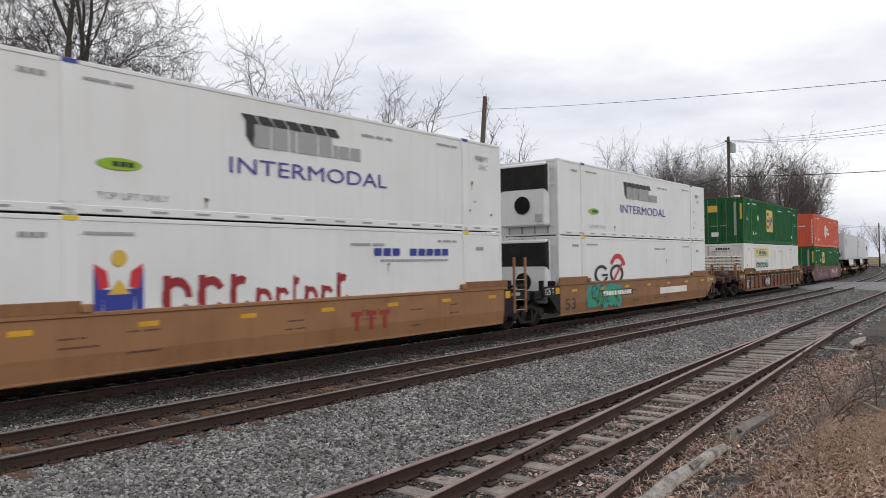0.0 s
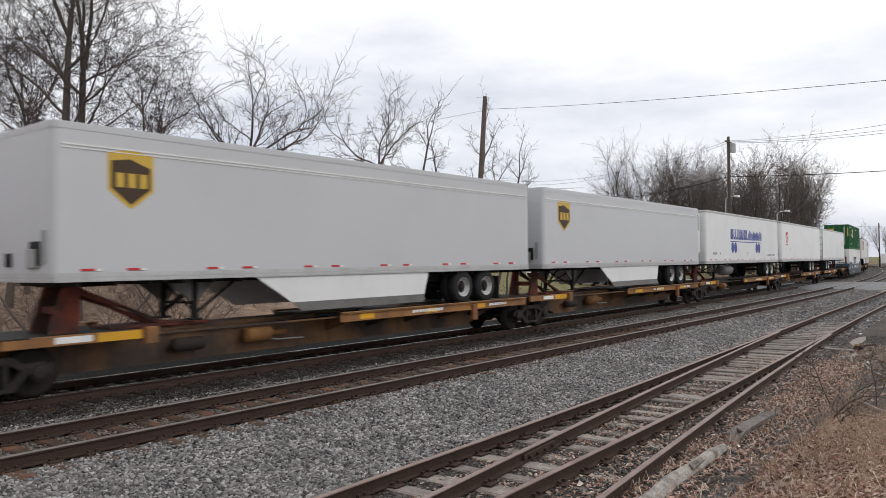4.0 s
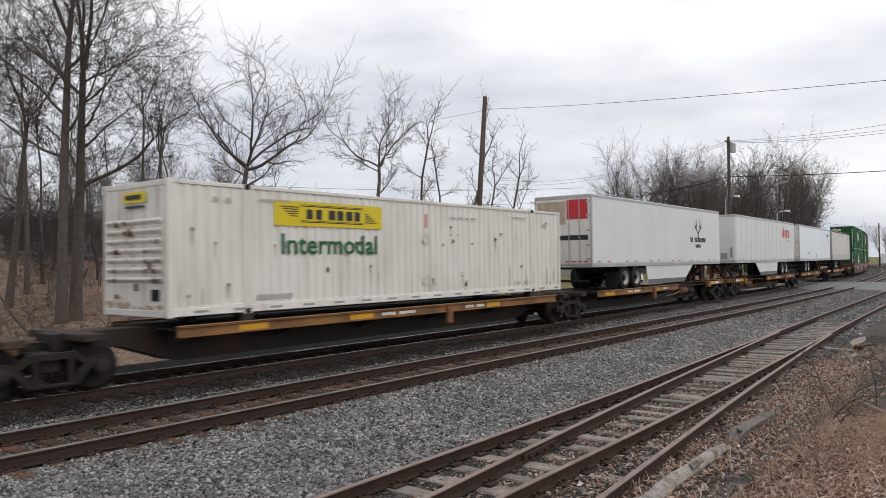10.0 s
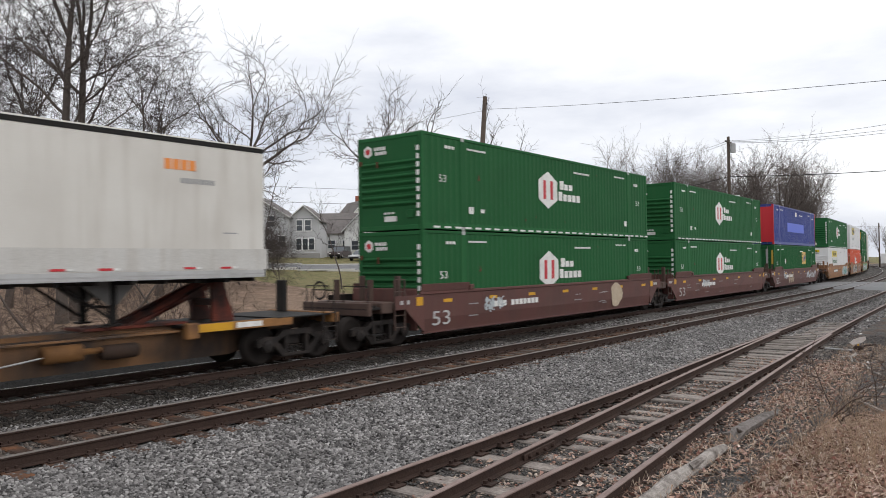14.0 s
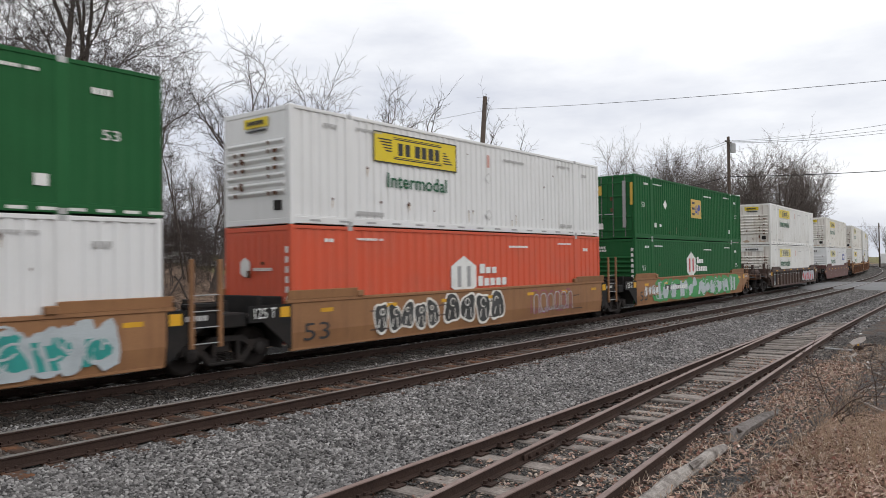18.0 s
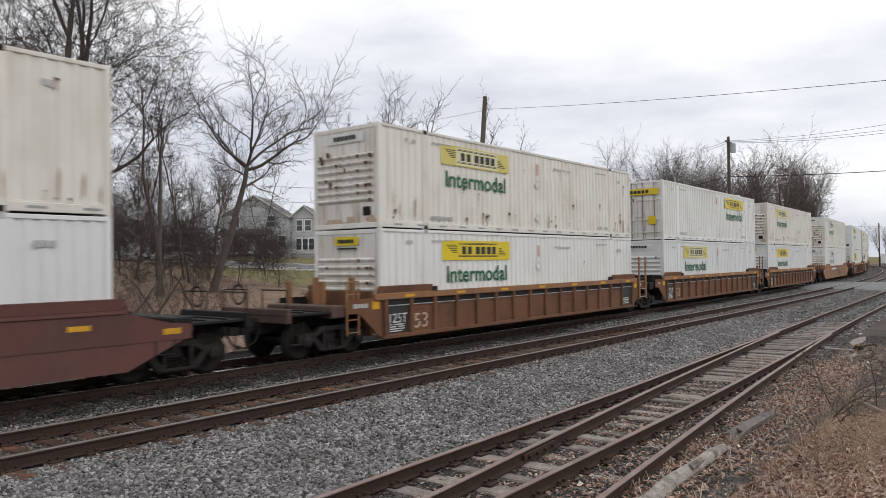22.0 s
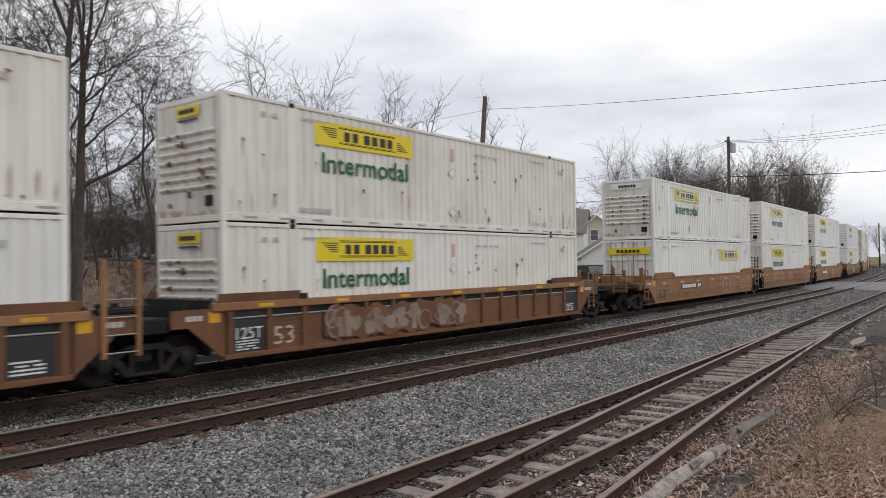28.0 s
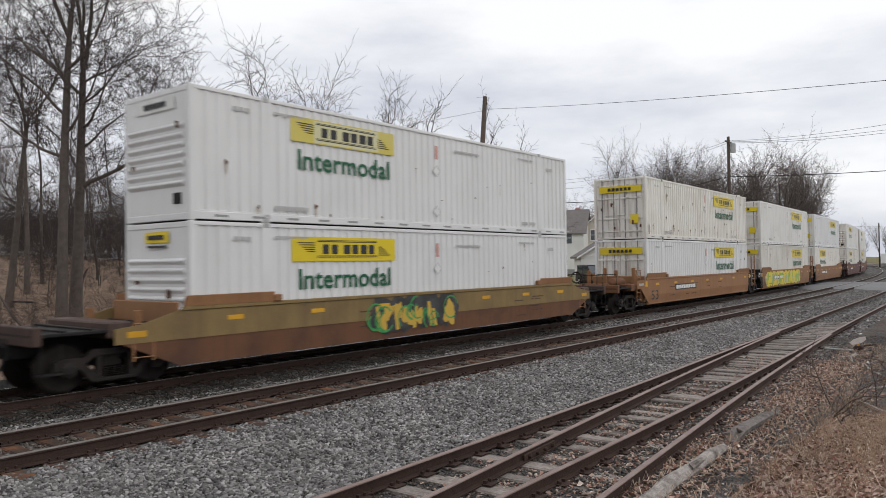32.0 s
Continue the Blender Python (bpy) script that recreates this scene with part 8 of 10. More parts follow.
def grow(rng, bins, hb, p, d, length, r, lev, twig_r, far, crown=None):
    """One branch and all that springs from it; crown: the reach of what springs from a trunk."""
    reach = crown or length
    last = len(hb.sides)
    n = (9, 7, 6, 4, 3, 2)[min(lev, 5)]
    tip = hb.tip if lev < last else 0.45
    pts, rad, dirs = limb(rng, p, d, length, r, max(r * tip, twig_r * 0.5), n, hb.wob[min(lev, len(hb.wob) - 1)], hb.up[min(lev, len(hb.up) - 1)])
    if lev == 0:
        rad[0] *= 1.35
        rad[1] *= 1.06
    bins[0 if lev == 0 else 1 if lev < 3 else 2].add(pts, rad, ((9, 6, 4, 3, 3, 3) if not far else (5, 4, 3, 3, 3, 3))[min(lev, 5)])
    if lev >= last:
        return pts
    az = rng.uniform(0, 6.28)
    for k in range(hb.sides[lev]):
        u = hb.clear[lev] + (1 - hb.clear[lev]) * (k + rng.uniform(0.1, 0.9)) / hb.sides[lev]
        i = min(int(u * n), n - 1)
        w = u * n - i
        q = Vector(pts[i]).lerp(Vector(pts[i + 1]), w)
        rr = rad[i] * (1 - w) + rad[i + 1] * w
        az += 2.4 + rng.uniform(-0.5, 0.5)
        sub = reach * hb.ratio[lev] * (1.2 - 0.55 * u) * rng.uniform(0.65, 1.15)
        grow(rng, bins, hb, q, around(dirs[i], hb.angle[lev] * rng.uniform(0.75, 1.25), az), sub, max(rr * hb.thin * rng.uniform(0.8, 1.1), twig_r), lev + 1, twig_r, far)
    for k in range(hb.fork[lev]):
        az += 6.28 / max(hb.fork[lev], 2) + rng.uniform(-0.4, 0.4)
        grow(rng, bins, hb, Vector(pts[-1]), around(dirs[-1], hb.fork_angle[lev] * rng.uniform(0.5, 1.3), az), reach * hb.fork_ratio[lev] * rng.uniform(0.8, 1.15), max(rad[-1] * (0.85 if hb.fork[lev] < 3 else 0.75), twig_r), lev + 1, twig_r, far)
    return pts


def tree_meshes(seed, height, radius, bole, hb, twig_r=0.007, lean=0.0, stems=1, far=False, limbs=()):
    """Meshes of a leafless tree: trunk, limbs and twigs. bole: length of the trunk before it forks; lean: towards the right of the view;
    limbs: great side limbs, each (height on the trunk, lean to the right, lean away, rise, length, thickness)."""
    crown = (height - bole) * 0.4
    for attempt in range(2):
        rng = random.Random(seed)
        bins = (Tubes(), Tubes(), Tubes())
        for st in range(stems):
            d = (Vector((0, 0, 1)) + RIGHT * lean + (Vector((rng.gauss(0, 0.13), rng.gauss(0, 0.13), 0)) if stems > 1 else Vector())).normalized()
            p = Vector((rng.gauss(0, 0.2), rng.gauss(0, 0.2), -0.4)) if stems > 1 else Vector((0, 0, -0.4))
            spine_ = grow(rng, bins, hb, p, d, (bole + 0.4) * (1 if st == 0 else rng.uniform(0.75, 1.05)), radius * (1 if st == 0 else 0.8), 0, twig_r, far, crown)
            for h, a, c, e, ll, rr in limbs if st == 0 else ():
                u = (h + 0.4) / (bole + 0.4) * (len(spine_) - 1)
                i = min(int(u), len(spine_) - 2)
                grow(rng, bins, hb, Vector(spine_[i]).lerp(Vector(spine_[i + 1]), u - i), (RIGHT * a + Vector((-RIGHT.y, RIGHT.x, 0)) * c + Vector((0, 0, e))).normalized(), ll, rr, 1, twig_r, far)
        top = max(v[2] for v in bins[2].v)
        crown *= max(0.3, (height - bole) / max(top - bole, 0.5))
    return bins[0].mesh("trunk", M_BARK), bins[1].mesh("limbs", M_BARK), bins[2].mesh("twigs", M_TWIG if not far else M_TWIG_HAZED)


def plant(meshes, x, y, rz, size, label, z=None, name="tree", category="tree", group="bare trees"):
    t = thing(name, label, category, group, at=Matrix.Translation((x, y, ground_z(x, y) if z is None else z)) @ pose(0, 0, 0, 0, 0, rz) @ Matrix.Scale(size, 4))
    part("trunk", meshes[0], None, t)
    part("limb", meshes[1], None, t)["kind"] = "stuff"
    part("twig", meshes[2], None, t)["kind"] = "stuff"
    return t


def bearing(px, dist):
    """A plan place at a bearing across the view (0 at the left edge, 1 at the right) and a distance."""
    a = YAW + math.atan((px - 0.5) * 2 * math.tan(radians(61.437 / 2)))
    return dist * math.sin(a), dist * math.cos(a)


def brush_meshes(seed, n, h, spread, droop=-0.03):
    """A thicket of thin arching stems with side twigs."""
    rng = random.Random(seed)
    stems, twigs = Tubes(), Tubes()
    for i in range(n):
        p = Vector((rng.gauss(0, spread), rng.gauss(0, spread * 0.6), -0.1))
        d = Vector((rng.gauss(0, 0.45), rng.gauss(0, 0.45), 1)).normalized()
        pts, rad, dirs = limb(rng, p, d, h * rng.uniform(0.5, 1.1), rng.uniform(0.010, 0.022), 0.005, 6, 0.2, droop)
        stems.add(pts, rad, 4)
        for j in range(7):
            k = rng.randint(2, 5)
            p2, r2, d2 = limb(rng, Vector(pts[k]), side_dir(rng, dirs[k], rng.uniform(0.5, 1.0)), h * rng.uniform(0.15, 0.4), 0.007, 0.004, 3, 0.2, -0.01)
            twigs.add(p2, r2, 3)
            for m in range(3):
                p3, r3, d3 = limb(rng, Vector(p2[rng.randint(1, 3)]), side_dir(rng, d2[1], rng.uniform(0.5, 1.0)), h * rng.uniform(0.06, 0.16), 0.005, 0.003, 2, 0.2, 0)
                twigs.add(p3, r3, 3)
    return stems.mesh("stem", M_BRUSH), twigs.mesh("twig", M_BRUSH)


def build_woods():
    oak = Habit(sides=(0, 5, 4, 4, 3), clear=(0.7, 0.2, 0.2, 0.15, 0.15), fork=(3, 2, 2, 1, 1), up=(0.01, 0.05, 0.03, 0.02, 0.01, 0.01), wob=(0.008, 0.13, 0.17, 0.2, 0.22, 0.24), angle=(0.9, 0.85, 0.85, 0.85, 0.8), ratio=(0.6, 0.6, 0.58, 0.55, 0.5), fork_angle=(0.30, 0.36, 0.42, 0.45, 0.45), fork_ratio=(1.0, 0.75, 0.72, 0.7, 0.65), thin=0.42, tip=0.45)
    crown = Habit(sides=(2, 4, 4, 3, 2), clear=(0.75, 0.25, 0.2, 0.15, 0.15), fork=(4, 2, 2, 1, 1), up=(0.01, 0.08, 0.06, 0.04, 0.03, 0.02), wob=(0.05, 0.13, 0.16, 0.18, 0.2, 0.22), angle=(1.0, 0.75, 0.75, 0.75, 0.7), ratio=(0.8, 0.55, 0.55, 0.5, 0.5), fork_angle=(0.85, 0.45, 0.45, 0.45, 0.45), fork_ratio=(1.1, 0.72, 0.7, 0.65, 0.6))
    wisp = Habit(sides=(5, 3, 3, 3), clear=(0.5, 0.25, 0.2, 0.2), fork=(2, 2, 1, 1), up=(0.02, 0.07, 0.04, 0.03, 0.02), wob=(0.06, 0.12, 0.15, 0.17, 0.2), angle=(0.9, 0.8, 0.8, 0.75), ratio=(0.95, 0.55, 0.5, 0.5), fork_angle=(0.5, 0.4, 0.4, 0.4), fork_ratio=(1.0, 0.72, 0.7, 0.6))
    fine = Habit(sides=(6, 4, 4, 3), clear=(0.35, 0.2, 0.2, 0.15), fork=(2, 2, 1, 1), up=(0.02, 0.04, 0.02, 0.01, 0.01), wob=(0.06, 0.14, 0.18, 0.2, 0.22), angle=(0.95, 0.85, 0.85, 0.85), ratio=(0.85, 0.55, 0.55, 0.55), fork_angle=(0.3, 0.4, 0.4, 0.4), fork_ratio=(1.0, 0.7, 0.7, 0.65))
    tangle = Habit(sides=(5, 5, 4, 4), clear=(0.15, 0.15, 0.15, 0.15), fork=(2, 2, 1, 1), up=(0.02, 0.03, 0.0, -0.01, -0.01), wob=(0.14, 0.18, 0.22, 0.24, 0.24), angle=(0.9, 0.9, 0.9, 0.85), ratio=(0.9, 0.6, 0.55, 0.55), fork_angle=(0.5, 0.5, 0.45, 0.4), fork_ratio=(1.0, 0.75, 0.7, 0.65))
    vase = Habit(sides=(2, 4, 4, 4, 2), clear=(0.5, 0.25, 0.2, 0.15, 0.15), fork=(3, 2, 2, 1, 1), up=(0.01, 0.05, 0.03, 0.02, 0.01, 0.01), wob=(0.04, 0.07, 0.11, 0.15, 0.18, 0.2), angle=(0.6, 0.55, 0.65, 0.7, 0.7), ratio=(0.8, 0.55, 0.5, 0.5, 0.5), fork_angle=(0.34, 0.36, 0.42, 0.5, 0.5), fork_ratio=(1.0, 0.72, 0.62, 0.5, 0.5))
    dome = Habit(sides=(3, 5, 5, 5, 2), clear=(0.6, 0.25, 0.2, 0.15, 0.15), fork=(4, 2, 2, 1, 1), up=(0.01, 0.07, 0.05, 0.03, 0.02, 0.02), wob=(0.04, 0.1, 0.14, 0.16, 0.18, 0.2), angle=(0.95, 0.7, 0.7, 0.7, 0.7), ratio=(0.85, 0.6, 0.55, 0.5, 0.5), fork_angle=(0.7, 0.42, 0.42, 0.45, 0.45), fork_ratio=(1.1, 0.7, 0.66, 0.6, 0.55))
    great = [tree_meshes(31, 24.0, 0.22, 11.0, oak, 0.0080, 0.01, limbs=((6.4, -0.9, 0.1, 0.45, 3.2, 0.07), (8.0, -0.55, -0.3, 0.75, 3.2, 0.065), (5.6, -0.7, 0.6, 0.3, 2.0, 0.04), (8.0, 0.30, 0.1, 0.95, 4.2, 0.10), (7.2, 0.75, -0.2, 0.6, 3.0, 0.06), (9.2, -0.6, 0.3, 0.7, 3.4, 0.07), (9.8, 0.6, 0.4, 0.7, 3.2, 0.07), (4.8, 0.8, 0.3, 0.25, 1.9, 0.04))),
             tree_meshes(40, 24.0, 0.25, 9.8, oak, 0.0080, 0.07, limbs=((5.2, 0.82, -0.1, 0.55, 3.6, 0.095), (6.8, 0.8, 0.2, 0.35, 2.4, 0.055), (8.6, 0.9, -0.1, 0.15, 2.6, 0.05), (4.2, 0.9, 0.35, 0.2, 2.2, 0.045), (6.0, -0.7, 0.3, 0.55, 2.8, 0.06), (7.6, 0.75, -0.4, 0.6, 2.6, 0.06), (8.9, -0.7, -0.2, 0.7, 3.2, 0.07), (9.4, 0.8, 0.3, 0.5, 2.2, 0.05)))]
    tall = [tree_meshes(43, 18.0, 0.17, 8.0, oak, 0.008, 0.1), tree_meshes(45, 17.0, 0.15, 7.5, oak, 0.008, 0.03)]
    mid = [tree_meshes(51, 15.0, 0.22, 6.8, crown, 0.0095, 0.30, limbs=((6.6, 0.95, 0.1, 0.12, 3.0, 0.10), (6.7, -0.7, 0.2, 0.5, 2.4, 0.08))), tree_meshes(54, 13.8, 0.17, 7.6, crown, 0.0095, -0.05), tree_meshes(59, 12.0, 0.12, 5.0, crown, 0.009, 0.05)]
    slim = [tree_meshes(61, 13.0, 0.10, 9.0, wisp, 0.0085, 0.02), tree_meshes(67, 13.0, 0.11, 8.5, wisp, 0.0085, 0.26), tree_meshes(69, 11.0, 0.08, 7.0, wisp, 0.0085, 0.0)]
    small = [tree_meshes(81, 14.0, 0.10, 10.0, fine, 0.0085, 0.04), tree_meshes(83, 12.0, 0.075, 8.0, fine, 0.0085, -0.08), tree_meshes(87, 7.0, 0.04, 2.4, tangle, 0.007, 0.15, stems=2)]
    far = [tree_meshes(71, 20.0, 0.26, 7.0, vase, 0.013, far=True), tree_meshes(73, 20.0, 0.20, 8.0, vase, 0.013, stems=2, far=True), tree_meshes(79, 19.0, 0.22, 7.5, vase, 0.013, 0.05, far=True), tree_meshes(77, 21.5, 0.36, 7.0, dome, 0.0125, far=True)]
    tl = "tall leafless tree with grey bark on the leafy slope"
    # the two great trunks and their neighbours beyond the train
    for (px, d, m) in ((0.0690, 32.0, great[0]), (0.0835, 32.8, great[1]), (0.008, 38, tall[0]), (-0.035, 36, tall[1]), (0.178, 43, tall[1])):
        x, y = bearing(px, d)
        plant(m, x, y, 0, 1.0, tl)
    sp = "leafless spreading tree beside the railway"
    for (px, d, m, s, rz) in ((0.238, 45, mid[0], 1.12, 0), (0.437, 47, mid[1], 1.12, 0), (0.182, 44, small[0], 1.02, 0), (0.214, 50, small[1], 1.0, 40), (0.152, 50, small[1], 1.05, 200), (0.110, 48, small[1], 0.95, 80), (0.048, 46, small[0], 0.9, 250), (0.300, 60, small[1], 0.75, 20), (0.415, 58, mid[2], 0.55, 10), (0.505, 70, mid[2], 0.5, 80), (0.61, 60, mid[2], 0.62, 200), (0.135, 62, small[0], 0.9, 300), (0.03, 42, tall[1], 0.95, 70)):
        x, y = bearing(px, d)
        plant(m, x, y, rz, s, sp)
    # the wood that closes the slope behind them
    rng0 = random.Random(23)
    for i in range(70):
        px = -0.04 + 0.36 * (i + rng0.random()) / 70
        x, y = bearing(px, rng0.uniform(48, 96))
        plant(small[1] if i % 8 == 0 else small[2], x, y, rng0.uniform(0, 360), rng0.uniform(0.6, 1.0) if i % 8 == 0 else rng0.uniform(0.65, 1.15), "leafless tree in the wood on the slope", name="wood_tree", group="wood on the slope")
    # young growth under the tall trees
    rng0 = random.Random(19)
    for i in range(16):
        px = -0.02 + 0.27 * (i + rng0.random()) / 16
        x, y = bearing(px, rng0.uniform(36, 68))
        plant(small[2], x, y, rng0.uniform(0, 360), rng0.uniform(0.55, 0.95), "thin leafless young tree under the tall trees")
    for (px, d, m, s, rz) in ((0.480, 47, slim[0], 1.08, 0), (0.491, 48, slim[0], 0.95, 160), (0.512, 46, slim[1], 1.06, 0), (0.533, 47, slim[1], 0.86, 15), (0.556, 47, slim[1], 0.92, -12), (0.571, 49, slim[2], 0.9, 60), (0.465, 50, slim[2], 0.8, 90), (0.385, 52, slim[2], 0.7, 180), (0.548, 52, slim[2], 0.7, 250)):
        x, y = bearing(px, d)
        plant(m, x, y, rz, s, "slim leafless sapling behind the track")
    # the wood beyond the crossing
    rng = random.Random(5)
    wl_ = "leafless tree in the wood beyond the crossing"
    for (px, d, k, s, rz) in ((0.694, 108, 3, 1.0, 10), (0.728, 110, 3, 0.93, 120), (0.655, 118, 3, 0.62, 90)):
        x, y = bearing(px, d)
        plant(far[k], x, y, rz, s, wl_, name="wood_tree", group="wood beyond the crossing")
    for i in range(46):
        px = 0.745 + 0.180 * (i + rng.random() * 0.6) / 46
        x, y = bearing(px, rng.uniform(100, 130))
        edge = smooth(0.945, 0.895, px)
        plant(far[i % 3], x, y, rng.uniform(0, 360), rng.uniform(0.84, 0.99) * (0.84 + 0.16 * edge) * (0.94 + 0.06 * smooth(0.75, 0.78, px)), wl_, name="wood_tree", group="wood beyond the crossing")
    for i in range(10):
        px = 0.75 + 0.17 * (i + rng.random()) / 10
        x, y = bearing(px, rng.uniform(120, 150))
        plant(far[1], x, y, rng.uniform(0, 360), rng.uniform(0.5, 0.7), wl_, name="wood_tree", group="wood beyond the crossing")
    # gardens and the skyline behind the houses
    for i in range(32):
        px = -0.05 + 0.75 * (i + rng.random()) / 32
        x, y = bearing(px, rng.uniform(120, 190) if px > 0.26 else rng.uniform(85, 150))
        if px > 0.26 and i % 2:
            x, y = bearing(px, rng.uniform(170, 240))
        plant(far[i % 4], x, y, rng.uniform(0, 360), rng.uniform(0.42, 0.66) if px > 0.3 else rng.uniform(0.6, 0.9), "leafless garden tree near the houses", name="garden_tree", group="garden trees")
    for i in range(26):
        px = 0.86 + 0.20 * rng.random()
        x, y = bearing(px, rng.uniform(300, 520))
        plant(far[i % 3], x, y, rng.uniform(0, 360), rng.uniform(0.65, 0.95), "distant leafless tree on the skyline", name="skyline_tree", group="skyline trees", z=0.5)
    # thickets
    br = [brush_meshes(3, 6, 2.3, 1.3, -0.16), brush_meshes(8, 10, 1.3, 1.2, -0.08), brush_meshes(14, 5, 3.2, 1.1, -0.2)]
    for i in range(56):
        px = -0.03 + (0.62 if i < 40 else 0.30) * rng.random()
        d = rng.uniform(24, 46) / max(0.35, math.cos(YAW + math.atan((px - 0.5) * 2 * 0.594))) * 0.8
        x, y = bearing(px, max(d, 26))
        if lat(x, y) < 19.6:
            y += 19.8 - lat(x, y)
        k = i % 3 if px < 0.3 else 1
        b = thing("bush", "tangled leafless brush on the bank", "bush", "brush on the bank", at=Matrix.Translation((x, y, ground_z(x, y))) @ pose(0, 0, 0, 0, 0, rng.uniform(0, 360)) @ Matrix.Scale(rng.uniform(0.6, 1.15) * (1 if px < 0.3 else 0.55), 4))
        part("stem", br[k][0], None, b)["kind"] = "stuff"
        part("twig", br[k][1], None, b)["kind"] = "stuff"
    # fallen boughs on the leafy slope
    bough = Habit(sides=(5, 4, 3), clear=(0.2, 0.2, 0.2), fork=(2, 1, 1), up=(0.0, 0.01, 0.02, 0.02), angle=(0.7, 0.7, 0.7), ratio=(0.55, 0.55, 0.5), fork_angle=(0.4, 0.4, 0.4), fork_ratio=(0.7, 0.7, 0.6), wob=(0.12, 0.16, 0.2, 0.2))
    shed = [tree_meshes(101 + k, 1.5 + 0.5 * k, 0.06, 2.6, bough, 0.008, 2.0 - 3.4 * k) for k in range(2)]
    for (px, d, k, rz) in ((0.115, 29.5, 0, 30), (0.15, 31, 1, 200), (0.19, 31, 0, 150), (0.045, 30, 1, 10), (0.235, 33, 1, 80), (0.09, 38, 0, 300), (0.02, 28.5, 0, 220)):
        x, y = bearing(px, d)
        plant(shed[k], x, y, rz, 1.0, "fallen leafless bough lying on the leafy slope", name="fallen_bough", category="branch", group="fallen boughs")


# ---- poles and wires ----
def pole(name, label, x, y, z0, top, tx, ty, r):
    p = thing(name, label, "utility pole", "utility poles")
    part("shaft", Geo().tube([(x, y, z0), (x + (tx - x) * 0.5, y + (ty - y) * 0.5, (z0 + top) / 2), (tx, ty, top)], [r, r * 0.88, r * 0.72], 12), M_POLEWOOD, p, smooth=True)
    return p


def wire(name, a, b, sag, r=0.012, label="thin black overhead wire"):
    a, b = Vector(a), Vector(b)
    pts = []
    for i in range(17):
        t = i / 16
        q = a.lerp(b, t)
        q.z -= sag * 4 * t * (1 - t)
        pts.append(tuple(q))
    tagged(part(name, Geo().tube(pts, r, 5), M_WIRE), label, "wire", "overhead wires")


def build_poles():
    p = pole("utility_pole", "leaning weathered wooden utility pole", 32.72, 23.7, -0.3, 11.45, 33.62, 23.35, 0.17)
    part("insulator", Geo().turn([(0.05, 0.0), (0.07, 0.05), (0.05, 0.12), (0.02, 0.14)], (33.62, 23.28, 11.0), "z", 10), M_DARK, p)
    wire("wire", (33.6, 23.3, 10.75), (24.5, 0.5, 7.25), 0.15, 0.009)
    wire("wire", (33.6, 23.5, 10.7), (33.0, 60.0, 11.5), 0.5, 0.008)
    x, y = bearing(0.8245, 78.0)
    p = pole("utility_pole", "wooden utility pole with a transformer arm by the wood", x, y, 0.3, 14.3, x, y, 0.19)
    part("cross_arm", Geo().box(x - 0.9, x + 0.9, y - 0.07, y + 0.07, 13.7, 13.85, 0.01), M_POLEWOOD, p)
    part("transformer", Geo().turn([(0.0, 0.0), (0.26, 0.02), (0.26, 0.85), (0.2, 0.95), (0.0, 0.97)], (x + 0.1, y - 0.4, 12.7), "z", 14), M_STEEL, p)
    for k, (z, z2) in enumerate(((13.9, 12.4), (13.7, 12.0), (13.8, 12.75))):
        x2, y2 = bearing(1.12, 62.0 + 3 * k)
        wire("wire", (x, y, z), (x2, y2, z2), 0.45, 0.014)
        x2, y2 = bearing(0.56, 95.0)
        if k < 2:
            wire("wire", (x, y, z), (x2, y2, 12.8 - 0.5 * k), 1.5, 0.014)
    x2, y2 = bearing(1.15, 60.0)
    wire("cable", (x, y, 10.4), (x2, y2, 8.3), 0.2, 0.03, "thick black overhead cable")
    x2, y2 = bearing(0.60, 92.0)
    wire("cable", (x, y, 10.4), (x2, y2, 9.6), 0.9, 0.03, "thick black overhead cable")
    x, y = bearing(0.9925, 190.0)
    p = pole("utility_pole", "distant wooden utility pole by the curve", x, y, 0.0, 9.8, x, y, 0.16)
    part("cross_arm", Geo().box(x - 1.2, x + 1.2, y - 0.08, y + 0.08, 8.9, 9.05, 0.01), M_POLEWOOD, p)
    x2, y2 = bearing(0.90, 150.0)
    for k in range(2):
        wire("wire", (x, y, 9.0 - 0.3 * k), (x2, y2, 9.8 - 0.3 * k), 0.6, 0.02)
    for px, d, z in ((0.82, 84.0, 8.9), (0.878, 92.0, 7.6)):
        x, y = bearing(px, d)
        l = thing("street_lamp", "grey street lamp with a pale head", "street lamp", "street lamps")
        part("mast", Geo().tube([(x, y, 0.2), (x, y, z - 0.3), (x + 0.3, y - 0.2, z), (x + 1.2, y - 0.7, z + 0.1)], [0.09, 0.07, 0.05, 0.04], 8), M_STEEL, l)
        part("lamp_head", Geo().box(x + 1.0, x + 1.9, y - 0.95, y - 0.5, z + 0.0, z + 0.2, 0.05), M_WHITEMARK, l)
    # wires along the street of houses
    for k, z in enumerate((12.0, 10.2, 8.3)):
        x1, y1 = bearing(0.26, 92.0)
        x2, y2 = bearing(0.66, 96.0)
        wire("wire", (x1, y1, z), (x2, y2, z - 0.4), 0.5, 0.02)


# ---- street, houses and cars ----
M_SIDING_GREY = surface("grey_clapboard", (0.50, 0.50, 0.51), 0.7, alt=(0.42, 0.42, 0.43), scale=0.6, grain=0.05, bump=0.1)
M_SIDING_WHITE = surface("white_clapboard", (0.72, 0.72, 0.70), 0.65, alt=(0.62, 0.62, 0.6), scale=0.6, grain=0.04, bump=0.1)
